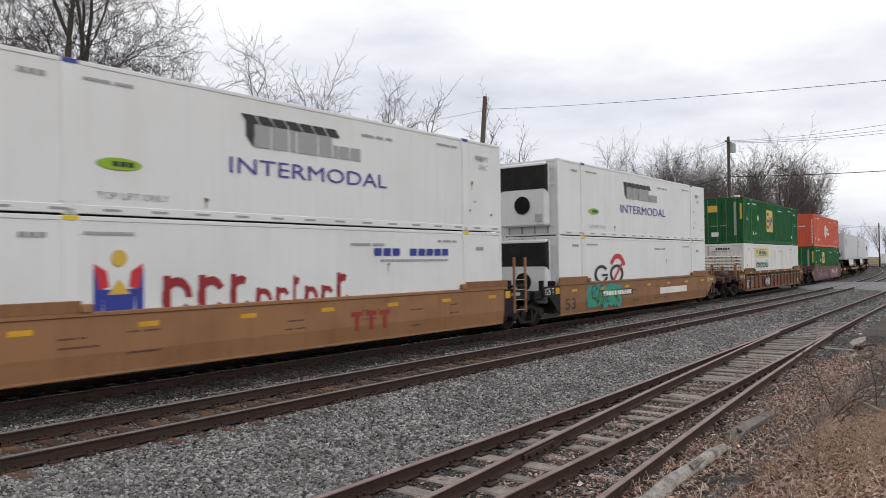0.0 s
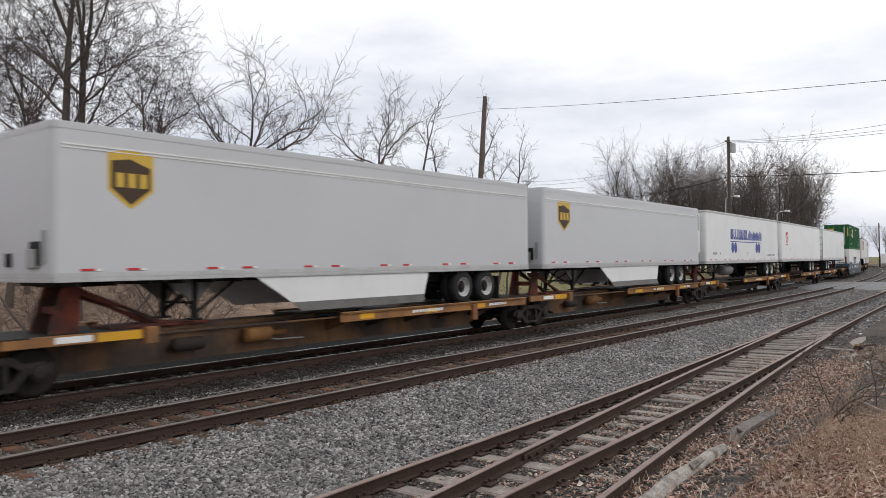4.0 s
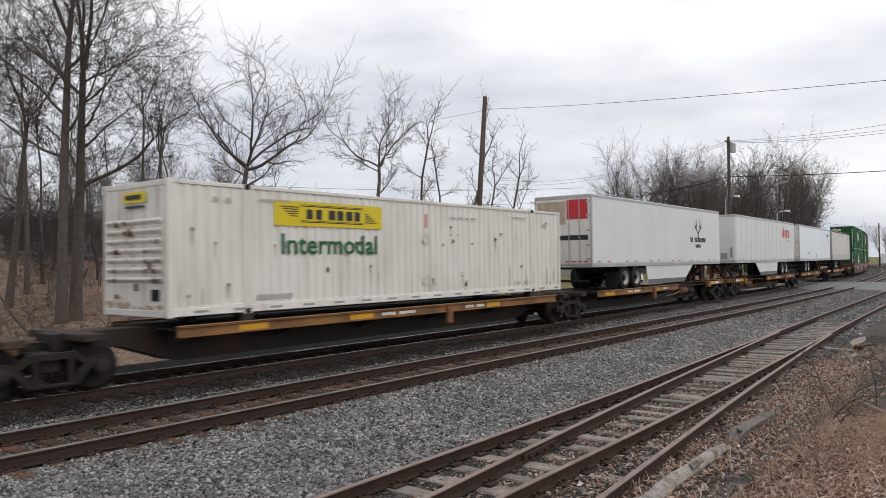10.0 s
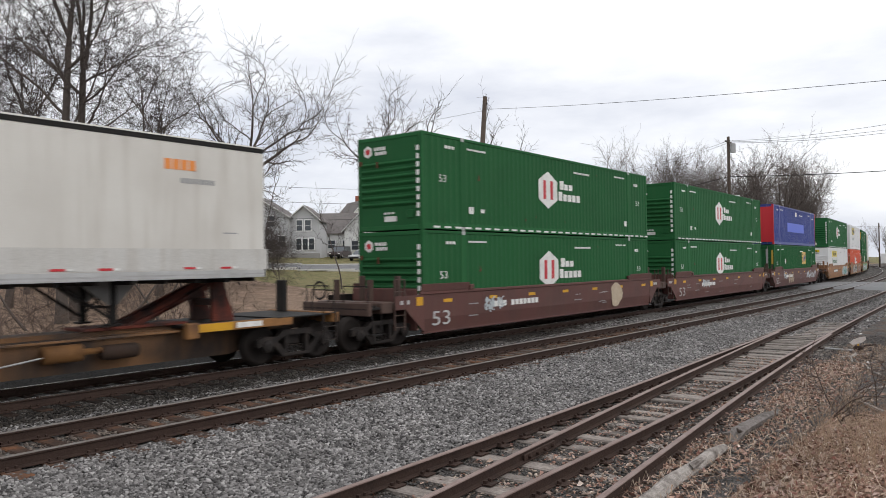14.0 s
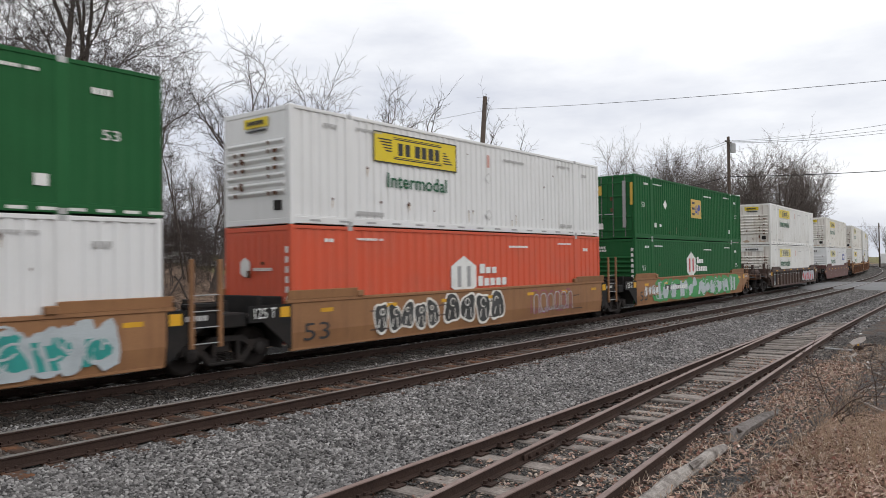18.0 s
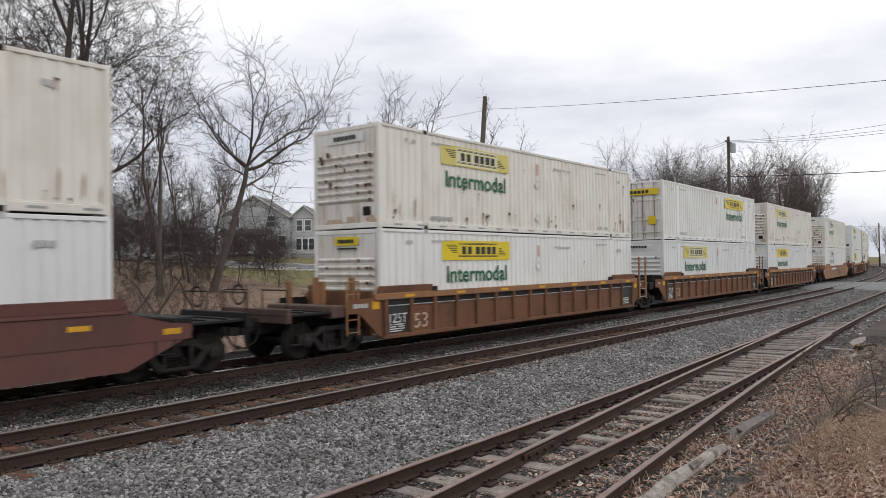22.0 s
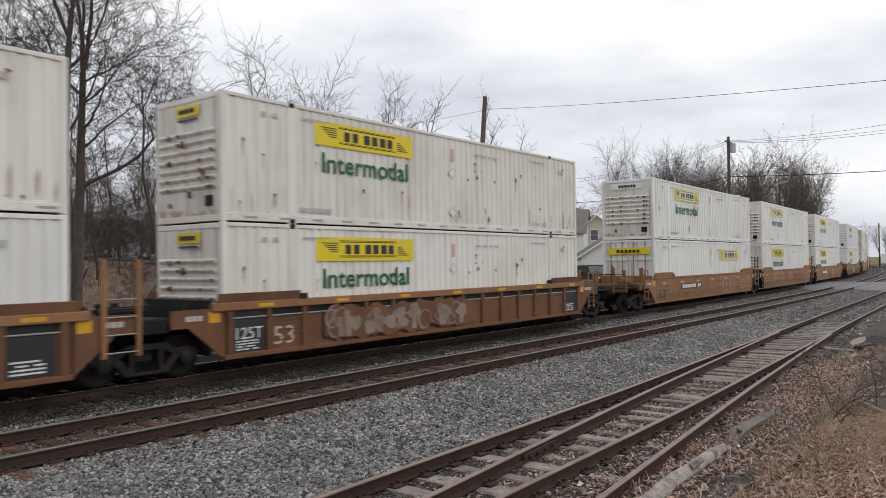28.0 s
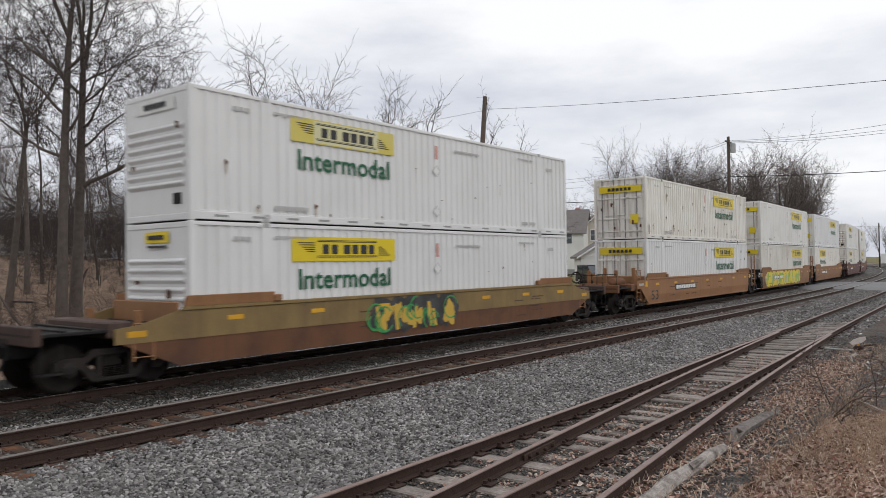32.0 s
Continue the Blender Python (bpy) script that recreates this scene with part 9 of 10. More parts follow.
M_SIDING_CREAM = surface("cream_clapboard", (0.58, 0.53, 0.45), 0.7, alt=(0.5, 0.46, 0.4), scale=0.6, grain=0.05, bump=0.1)
M_ROOF_GREY = surface("grey_shingles", (0.16, 0.145, 0.14), 0.9, alt=(0.11, 0.10, 0.10), scale=1.5, grain=0.2, grain_scale=6, bump=0.3, bump_scale=8)
M_ROOF_BROWN = surface("brown_shingles", (0.17, 0.115, 0.09), 0.9, alt=(0.11, 0.08, 0.065), scale=1.5, grain=0.2, grain_scale=6, bump=0.3, bump_scale=8)
M_TRIM = surface("white_trim", (0.78, 0.78, 0.77), 0.5, grain=0.03, bump=0)
M_PANE = glass("window_glass")
M_BRICK = surface("red_brick", (0.28, 0.09, 0.06), 0.9, alt=(0.2, 0.07, 0.05), scale=4.0, grain=0.2, bump=0.3)


def clap_wall(g, x0, x1, y, z0, z1, s):
    """Lapped boards on an upright face that looks along s*y."""
    n = max(1, int((z1 - z0) / 0.24))
    for i in range(n):
        a, b = z0 + (z1 - z0) * i / n, z0 + (z1 - z0) * (i + 1) / n
        g.prism([(y, a), (y + s * 0.03, a), (y + s * 0.008, b), (y, b)], x0, x1, "x")


def house(label, px, dist, turn, w, d, eave, ridge, wall_mat, roof_mat, windows, gable_front=True, porch=None, chimney=None, door=None, sink=0.0):
    """A frame house. Windows: (x, z, width, height) on the face towards the railway."""
    x, y = bearing(px, dist)
    a = math.degrees(math.atan2(x, y))
    h = thing("house", label, "house", "houses along the street", at=pose(x, y, ground_z(x, y) - sink, 0, 0, -a + turn))
    g = Geo()
    hw, hd = w / 2, d / 2
    if gable_front:
        g.prism([(-hw, -0.6), (hw, -0.6), (hw, eave), (0, ridge), (-hw, eave)], -hd, hd, "y")
    else:
        g.prism([(-hd, -0.6), (hd, -0.6), (hd, eave), (0, ridge), (-hd, eave)], -hw, hw, "x")
    part("wall", g, wall_mat, h)
    g = Geo()
    clap_wall(g, -hw, hw, -hd, 0.5, eave, -1)
    part("clapboard", g, wall_mat, h)["kind"] = "stuff"
    part("foundation", Geo().box(-hw - 0.03, hw + 0.03, -hd - 0.06, -hd + 0.1, -0.6, 0.5), surface("concrete_base", (0.3, 0.29, 0.28), 0.9) if "concrete_base" not in bpy.data.materials else bpy.data.materials["concrete_base"], h)
    o, t = 0.4, 0.16
    for s in (-1, 1):
        span = hw if gable_front else hd
        rise = (ridge - eave) / span
        pr = [(0, ridge + 0.02), (s * (span + o), eave - o * rise + 0.02), (s * (span + o), eave - o * rise + t), (0, ridge + t + 0.04)]
        g = Geo().prism(pr, -(hd if gable_front else hw) - o, (hd if gable_front else hw) + o, "y" if gable_front else "x")
        r = part("roof", g, roof_mat, h)
        g = Geo().prism([(p[0], p[1] - 0.03) for p in pr[:2]] + [(pr[2][0], pr[2][1] - 0.02), (pr[3][0], pr[3][1] - 0.02)], -(hd if gable_front else hw) - o - 0.06, -(hd if gable_front else hw) - o, "y" if gable_front else "x")
        part("fascia", g, M_TRIM, r)
    for wx, wz, ww, wh in windows:
        f = part("window_frame", Geo().box(wx - ww / 2 - 0.1, wx + ww / 2 + 0.1, -hd - 0.09, -hd - 0.01, wz - 0.1, wz + wh + 0.12, 0.01), M_TRIM, h)
        for k in (0, 1):
            part("pane", Geo().box(wx - ww / 2, wx + ww / 2, -hd - 0.10, -hd - 0.088, wz + 0.02 + k * wh / 2, wz + (k + 1) * wh / 2 - 0.02), M_PANE, f)
    if door:
        part("door", Geo().box(door - 0.48, door + 0.48, -hd - 0.10, -hd - 0.01, 0.5, 2.6, 0.01), M_TRIM, h)
    if porch:
        p0, p1, pz = porch
        part("porch_roof", Geo().prism([(-hd - 2.4, pz), (-hd, pz + 0.75), (-hd, pz + 0.95), (-hd - 2.4, pz + 0.18)], p0, p1, "x"), roof_mat, h)
        part("porch_floor", Geo().box(p0, p1, -hd - 2.2, -hd - 0.01, 0.3, 0.5), M_TRIM, h)
        n = max(2, int((p1 - p0) / 2.2) + 1)
        for i in range(n):
            cx = p0 + 0.15 + (p1 - p0 - 0.3) * i / (n - 1)
            part("porch_post", Geo().box(cx - 0.09, cx + 0.09, -hd - 2.2, -hd - 2.02, 0.5, pz + 0.02, 0.02), M_TRIM, h)
        part("porch_rail", Geo().box(p0, p1, -hd - 2.16, -hd - 2.08, 1.3, 1.38), M_TRIM, h)
    if chimney:
        part("chimney", Geo().box(chimney - 0.35, chimney + 0.35, -0.35, 0.35, eave, ridge + 1.3, 0.02), M_BRICK, h)
    return h


def car(label, paint, x, y, rz, kind="sedan", z=None):
    """A parked or moving road car along local x, nose to +x."""
    c = thing("car" if kind != "pickup" else "pickup_truck", label, "car" if kind != "pickup" else "pickup", "cars near the street")
    tall = {"sedan": 1.42, "suv": 1.72, "pickup": 1.85}[kind]
    bl = {"sedan": 0.88, "suv": 1.02, "pickup": 1.1}[kind]
    part("body", Geo().prism([(-2.3, 0.32), (-2.32, 0.62), (-2.2, bl), (0.9, bl), (2.1, bl - 0.14), (2.3, 0.62), (2.28, 0.32)], -0.88, 0.88, "y"), paint, c)
    if kind == "sedan":
        cab = [(-1.75, bl), (-1.05, tall), (0.25, tall), (1.05, bl)]
    elif kind == "suv":
        cab = [(-2.15, bl), (-1.95, tall), (0.35, tall), (1.05, bl)]
    else:
        cab = [(-0.75, bl), (-0.65, tall), (0.55, tall), (1.15, bl)]
    part("glazing", Geo().prism(cab, -0.80, 0.80, "y"), M_PANE, c)
    part("roof_panel", Geo().box(cab[1][0], cab[2][0], -0.78, 0.78, tall - 0.03, tall + 0.03, 0.02), paint, c)
    g = Geo()
    for k in range(3):
        xx = cab[1][0] + (cab[2][0] - cab[1][0]) * k / 2
        g.box(xx - 0.04, xx + 0.04, -0.82, 0.82, bl, tall)
    part("pillar", g, paint, c)
    for wx in (-1.4, 1.42):
        for s in (-1, 1):
            w = part("wheel", Geo().turn([(0.2, -0.1), (0.33, -0.1), (0.345, 0.0), (0.33, 0.1), (0.2, 0.1)], (0, 0, 0), "y", 18), M_TYRE, c)
            w.location = (wx, s * 0.8, 0.345)
            part("rim", Geo().turn([(0.21, s * 0.105), (0.05, s * 0.09), (0.0, s * 0.09)], (0, 0, 0), "y", 14), M_RIM, w)
    for s in (-1, 1):
        part("headlight", Geo().box(2.18, 2.31, s * 0.66 - 0.16, s * 0.66 + 0.16, 0.62, 0.76, 0.02), M_WHITEMARK, c)
        part("tail_light", Geo().box(-2.34, -2.26, s * 0.7 - 0.12, s * 0.7 + 0.12, 0.66, 0.84, 0.02), M_REDMARK, c)
    part("bumper", Geo().box(2.2, 2.36, -0.8, 0.8, 0.32, 0.5, 0.03), M_DARK, c)
    c.matrix_world = pose(x, y, ground_z(x, y) + 0.03 if z is None else z, 0, 0, rz)
    return c


def paint(name, col):
    return surface(name, col, 0.3, grain=0.02, bump=0)


def build_street():
    # the street that runs behind the trees
    rows = []
    for i in range(60):
        x = -40 + 4 * i
        rows.append([(x, yy, ground_z(x, yy) + 0.10 + (0.03 if 0 < k < 4 else 0.0)) for k, yy in enumerate((55.0 + 0.02 * x, 57.0 + 0.02 * x, 59.0 + 0.02 * x, 61.0 + 0.02 * x, 63.0 + 0.02 * x))])
    tagged(part("street", Geo().sheet(rows), M_ASPHALT, smooth=True), "grey asphalt street in front of the houses", "road", kind="structure")
    g = Geo()
    for i in range(59):
        x = -40 + 4 * i
        for yy in (54.85 + 0.02 * x, 63.15 + 0.02 * x):
            g.box(x, x + 3.98, yy - 0.08, yy + 0.08, ground_z(x, yy) - 0.1, ground_z(x + 2, yy) + 0.24, 0.02)
    tagged(part("kerb", g, surface("kerb_concrete", (0.45, 0.44, 0.42), 0.9)), "pale concrete kerbs along the street", "kerb", kind="structure")
    # the road over the tracks
    rows = []
    for k in range(30):
        q = -30.0 + 2.0 * k
        r = []
        for s in (64.5, 66.0, 70.0, 75.0, 80.5, 82.5):
            x, y, t = line(s + (q - 4.0) * 0.12, q - Y_MAIN)
            zz = -0.045
            if lat(x, y) > 18 or lat(x, y) < 3:
                zz = max(ground_z(x, y) + 0.06, -0.02) if lat(x, y) > 18 else -0.03
            r.append((x, y, zz if 65 < s < 81 else min(zz, ground_z(x, y) - 0.02)))
        rows.append(r)
    tagged(part("level_crossing", Geo().sheet(rows), surface("crossing_asphalt", (0.21, 0.21, 0.215), 0.85, alt=(0.13, 0.13, 0.135), scale=0.5, grain=0.15, bump=0.2), smooth=True), "pale grey asphalt road crossing the tracks", "road", kind="structure")

    house("grey two-storey clapboard house with a white-posted porch", 0.296, 112.0, -14, 9.6, 9.0, 5.4, 8.4, M_SIDING_GREY, M_ROOF_GREY, [(-2.6, 4.0, 1.0, 1.5), (2.4, 4.0, 1.0, 1.5), (3.9, 1.2, 0.9, 1.5)], True, (-4.6, 2.6, 2.75), None, -0.6)
    house("grey gabled wing of a clapboard house with paired windows", 0.348, 111.0, -10, 4.4, 7.0, 5.3, 7.2, M_SIDING_GREY, M_ROOF_GREY, [(-0.6, 3.7, 0.8, 1.5), (0.6, 3.7, 0.8, 1.5), (-0.7, 1.0, 0.7, 1.6), (0.2, 1.0, 0.7, 1.6), (1.1, 1.0, 0.7, 1.6)], True)
    house("white clapboard house with a dark shingle roof", 0.382, 118.0, -6, 9.5, 8.0, 3.6, 6.6, M_SIDING_WHITE, M_ROOF_GREY, [(-2.8, 1.2, 1.0, 1.2), (-0.6, 1.2, 1.0, 1.2), (1.6, 1.2, 1.0, 1.2)], False)
    house("white gabled cottage with a small front porch", 0.415, 116.0, -10, 5.6, 8.0, 4.2, 7.0, M_SIDING_WHITE, M_ROOF_GREY, [(0.0, 4.3, 0.9, 1.2), (-1.2, 1.2, 1.0, 1.4)], True, (0.0, 2.7, 2.5), None)
    house("pale house with a steep grey roof and a brick chimney", 0.402, 150.0, 20, 9.0, 9.0, 5.4, 10.6, M_SIDING_WHITE, M_ROOF_GREY, [(0.0, 4.4, 1.0, 1.4)], True, None, 0.4)
    house("cream gabled house with a brown roof", 0.668, 102.0, 8, 8.0, 9.0, 4.2, 7.4, M_SIDING_CREAM, M_ROOF_BROWN, [(-0.3, 4.3, 0.9, 1.3), (-2.0, 1.2, 1.0, 1.3)], True, None, -1.8)
    house("low white garage with a grey roof", 0.684, 74.0, 8, 5.5, 6.0, 2.6, 4.3, M_SIDING_WHITE, M_ROOF_GREY, [], True, None, None, 0.6)
    house("white house with a grey roof half hidden by saplings", 0.622, 96.0, -8, 9.0, 8.0, 5.0, 7.8, M_SIDING_WHITE, M_ROOF_GREY, [(-2.4, 3.6, 1.0, 1.4), (0.2, 3.6, 1.0, 1.4), (2.6, 3.6, 1.0, 1.4), (-2.4, 1.0, 1.0, 1.4), (2.0, 1.0, 1.0, 1.4)], False)
    house("pale house seen through the wood", 0.035, 112.0, 10, 9.0, 8.0, 2.7, 4.4, M_SIDING_CREAM, M_ROOF_BROWN, [(-2.2, 1.2, 1.1, 1.3), (1.6, 1.2, 1.1, 1.3)], False)
    house("grey house far behind the saplings", 0.452, 170.0, 0, 10.0, 8.0, 4.0, 6.4, M_SIDING_GREY, M_ROOF_GREY, [(-3, 1.2, 1.0, 1.4), (0, 1.2, 1.0, 1.4), (3, 1.2, 1.0, 1.4)], False)

    silver, white, black, red, dark = paint("silver_paint", (0.5, 0.51, 0.52)), paint("white_paint", (0.78, 0.78, 0.78)), paint("black_paint", (0.02, 0.02, 0.022)), paint("red_paint", (0.45, 0.02, 0.03)), paint("dark_red_paint", (0.05, 0.035, 0.035))
    for label, m, px, d, rz, kind in (("silver sedan parked by the white house", silver, 0.408, 104.0, 196, "sedan"), ("dark estate car parked by the white house", dark, 0.384, 108.0, 205, "suv"),
                                      ("red pickup parked on a lawn", red, 0.452, 118.0, 170, "pickup"), ("white sedan parked beside the street", white, 0.480, 86.0, 190, "sedan"),
                                      ("white sedan parked under the trees", white, 0.193, 66.0, 175, "sedan"), ("black car parked before the garage", black, 0.671, 66.0, 230, "suv"),
                                      ("white pickup parked beside the garage", white, 0.700, 68.0, 235, "pickup"), ("white car parked near the track", white, 0.611, 84.0, 188, "sedan")):
        x, y = bearing(px, d)
        car(label, m, x, y, rz, kind)
    x, y = bearing(0.999, 235.0)
    van = thing("van", "white box van beyond the curve", "van")
    part("box_body", Geo().box(-3.2, 2.0, -1.1, 1.1, 0.6, 3.2, 0.05), white, van)
    part("cab", Geo().prism([(2.0, 0.5), (3.6, 0.5), (3.6, 1.3), (2.9, 2.2), (2.0, 2.2)], -1.0, 1.0, "y"), white, van)
    part("wheel", Geo().turn([(0.4, -0.12), (0.4, 0.12)], (-2.0, -0.95, 0.4), "y", 14), M_TYRE, van)
    part("wheel", Geo().turn([(0.4, -0.12), (0.4, 0.12)], (2.6, -0.95, 0.4), "y", 14), M_TYRE, van)
    van.matrix_world = pose(x, y, 0.0, 0, 0, 8)


# ---- beside the siding ----
M_LOG = surface("grey_log_wood", (0.33, 0.30, 0.275), 0.95, alt=(0.12, 0.10, 0.09), alt_amt=0.9, scale=6.0, grain=0.25, bump=0.8, bump_scale=30)
M_LOG_DARK = surface("dark_rotten_wood", (0.17, 0.15, 0.14), 0.95, alt=(0.08, 0.068, 0.06), alt_amt=0.8, scale=6.0, grain=0.25, bump=0.8, bump_scale=30)
M_STRAW = surface("dry_straw", (0.40, 0.29, 0.205), 0.9, alt=(0.27, 0.17, 0.12), scale=8.0, grain=0.2, bump=0.0, vary=0.2)


def island_mat(name, cols, rough=0.9):
    """A material whose colour changes from piece to piece."""
    m = bpy.data.materials.new(name)
    m.use_nodes = True
    nn, ll = m.node_tree.nodes, m.node_tree.links
    geo = nn.new("ShaderNodeNewGeometry")
    ramp = nn.new("ShaderNodeValToRGB")
    el = ramp.color_ramp.elements
    while len(el) < len(cols):
        el.new(0.5)
    for i, c in enumerate(cols):
        el[i].position, el[i].color = i / (len(cols) - 1), (*c, 1)
    no = nn.new("ShaderNodeTexNoise")
    no.inputs["Scale"].default_value, no.inputs["Detail"].default_value = 1.1, 5.0
    co = nn.new("ShaderNodeTexCoord")
    ll.new(co.outputs["Object"], no.inputs["Vector"])
    mr = nn.new("ShaderNodeMapRange")
    mr.inputs["From Min"].default_value, mr.inputs["From Max"].default_value, mr.inputs["To Min"].default_value, mr.inputs["To Max"].default_value = 0.3, 0.7, 0.75, 1.2
    ll.new(no.outputs["Fac"], mr.inputs["Value"])
    vm = nn.new("ShaderNodeVectorMath")
    vm.operation = "SCALE"
    ll.new(geo.outputs["Random Per Island"], ramp.inputs["Fac"])
    ll.new(ramp.outputs["Color"], vm.inputs[0])
    ll.new(mr.outputs[0], vm.inputs["Scale"])
    bs = nn["Principled BSDF"]
    ll.new(vm.outputs[0], bs.inputs["Base Color"])
    bs.inputs["Roughness"].default_value, bs.inputs["Specular IOR Level"].default_value = rough, 0.3
    return m


def scatter_stones(name, label, n, place, size, mat, seed):
    """Loose angular stones, all in one mesh."""
    rng = np.random.default_rng(seed)
    cube = np.array([(x, y, z) for z in (-1, 1) for y in (-1, 1) for x in (-1, 1)], float)
    quads = np.array([(0, 2, 3, 1), (4, 5, 7, 6), (0, 1, 5, 4), (2, 6, 7, 3), (0, 4, 6, 2), (1, 3, 7, 5)])
    xyz = place(rng, n)
    n = len(xyz)
    sc = size * rng.uniform(0.55, 1.25, (n, 1, 1)) * np.stack([rng.uniform(0.8, 1.5, n), rng.uniform(0.5, 0.95, n), rng.uniform(0.3, 0.6, n)], -1)[:, None, :]
    v = cube[None] * sc * (1 + rng.uniform(-0.35, 0.25, (n, 8, 3)))
    a, b, c = rng.uniform(0, 6.28, n), rng.normal(0, 0.42, n), rng.normal(0, 0.42, n)
    ca, sa, cb, sb, cc, sc2 = np.cos(a), np.sin(a), np.cos(b), np.sin(b), np.cos(c), np.sin(c)
    rot = np.zeros((n, 3, 3))
    rot[:, 0, 0], rot[:, 0, 1], rot[:, 0, 2] = ca * cb, ca * sb * sc2 - sa * cc, ca * sb * cc + sa * sc2
    rot[:, 1, 0], rot[:, 1, 1], rot[:, 1, 2] = sa * cb, sa * sb * sc2 + ca * cc, sa * sb * cc - ca * sc2
    rot[:, 2, 0], rot[:, 2, 1], rot[:, 2, 2] = -sb, cb * sc2, cb * cc
    v = np.einsum("nij,nkj->nki", rot, v) + xyz[:, None, :]
    f = (quads[None] + 8 * np.arange(n)[:, None, None]).reshape(-1)
    me = bpy.data.meshes.new(name)
    me.vertices.add(8 * n)
    me.vertices.foreach_set("co", v.reshape(-1))
    me.loops.add(24 * n)
    me.loops.foreach_set("vertex_index", f)
    me.polygons.add(6 * n)
    me.polygons.foreach_set("loop_start", np.arange(0, 24 * n, 4))
    me.update(calc_edges=True)
    me.validate()
    me.materials.append(mat)
    return tagged(new(name, me), label, "gravel", kind="stuff")


def scatter_leaves(name, label, n, place, size, mat, seed):
    """Fallen leaves: small curled blades, all in one mesh."""
    rng = random.Random(seed)
    v, f = [], []
    for x, y, z in place(rng, n):
        a, s = rng.uniform(0, 6.28), size * rng.uniform(0.6, 1.4)
        c, d = math.cos(a) * s, math.sin(a) * s
        t1, t2 = rng.gauss(0.3, 0.4) * s, rng.gauss(0.3, 0.4) * s
        k = len(v)
        v += [(x - c, y - d, z + 0.004), (x + d * 0.55, y - c * 0.55, z + 0.008 + max(0, t1)), (x + c, y + d, z + 0.006 + max(0, t2) * 0.5), (x - d * 0.55, y + c * 0.55, z + 0.008 + max(0, t2))]
        f += [(k, k + 1, k + 2), (k, k + 2, k + 3)]
    me = bpy.data.meshes.new(name)
    me.from_pydata(v, [], f)
    me.materials.append(mat)
    return tagged(new(name, me), label, "leaves", kind="stuff")


def bed_z(x, y):
    q = lat(x, y)
    d1 = min(abs(q - Y_MAIN), abs(q - Y_SECOND))
    if 6.35 < q < 7.3:
        return max(-0.325 + 0.09 * smooth(6.2, 9.0, q), siding_z(x, y))
    if q > 6.35:
        return -0.235 + 0.03 * smooth(1.75, 1.2, d1) - 0.05 * math.exp(-((q - 12.9) / 0.55) ** 2) - 0.09 * smooth(9.0, 6.2, q)
    if q > 2.6:
        return siding_z(x, y)
    return ground_z(x, y)


def rough_tube(pts, radii, seed):
    """A log: a tube with split, uneven sides."""
    rng = random.Random(seed)
    fine, rad = [], []
    for i in range(len(pts) - 1):
        for k in range(5):
            t = k / 5
            fine.append(tuple(a + (b - a) * t for a, b in zip(pts[i], pts[i + 1])))
            rad.append(radii[i] + (radii[i + 1] - radii[i]) * t)
    g = Geo().tube(fine, rad, 14)
    groove = [rng.uniform(0.82, 1.12) for k in range(14)]
    out = []
    for i, (x, y, z) in enumerate(g.v):
        j = i // 14
        if j < len(fine):
            c = fine[j]
            q = groove[i % 14] * rng.uniform(0.95, 1.06)
            x, y, z = c[0] + (x - c[0]) * q, c[1] + (y - c[1]) * q, c[2] + (z - c[2]) * q
        out.append((x, y, z))
    g.v = out
    return g


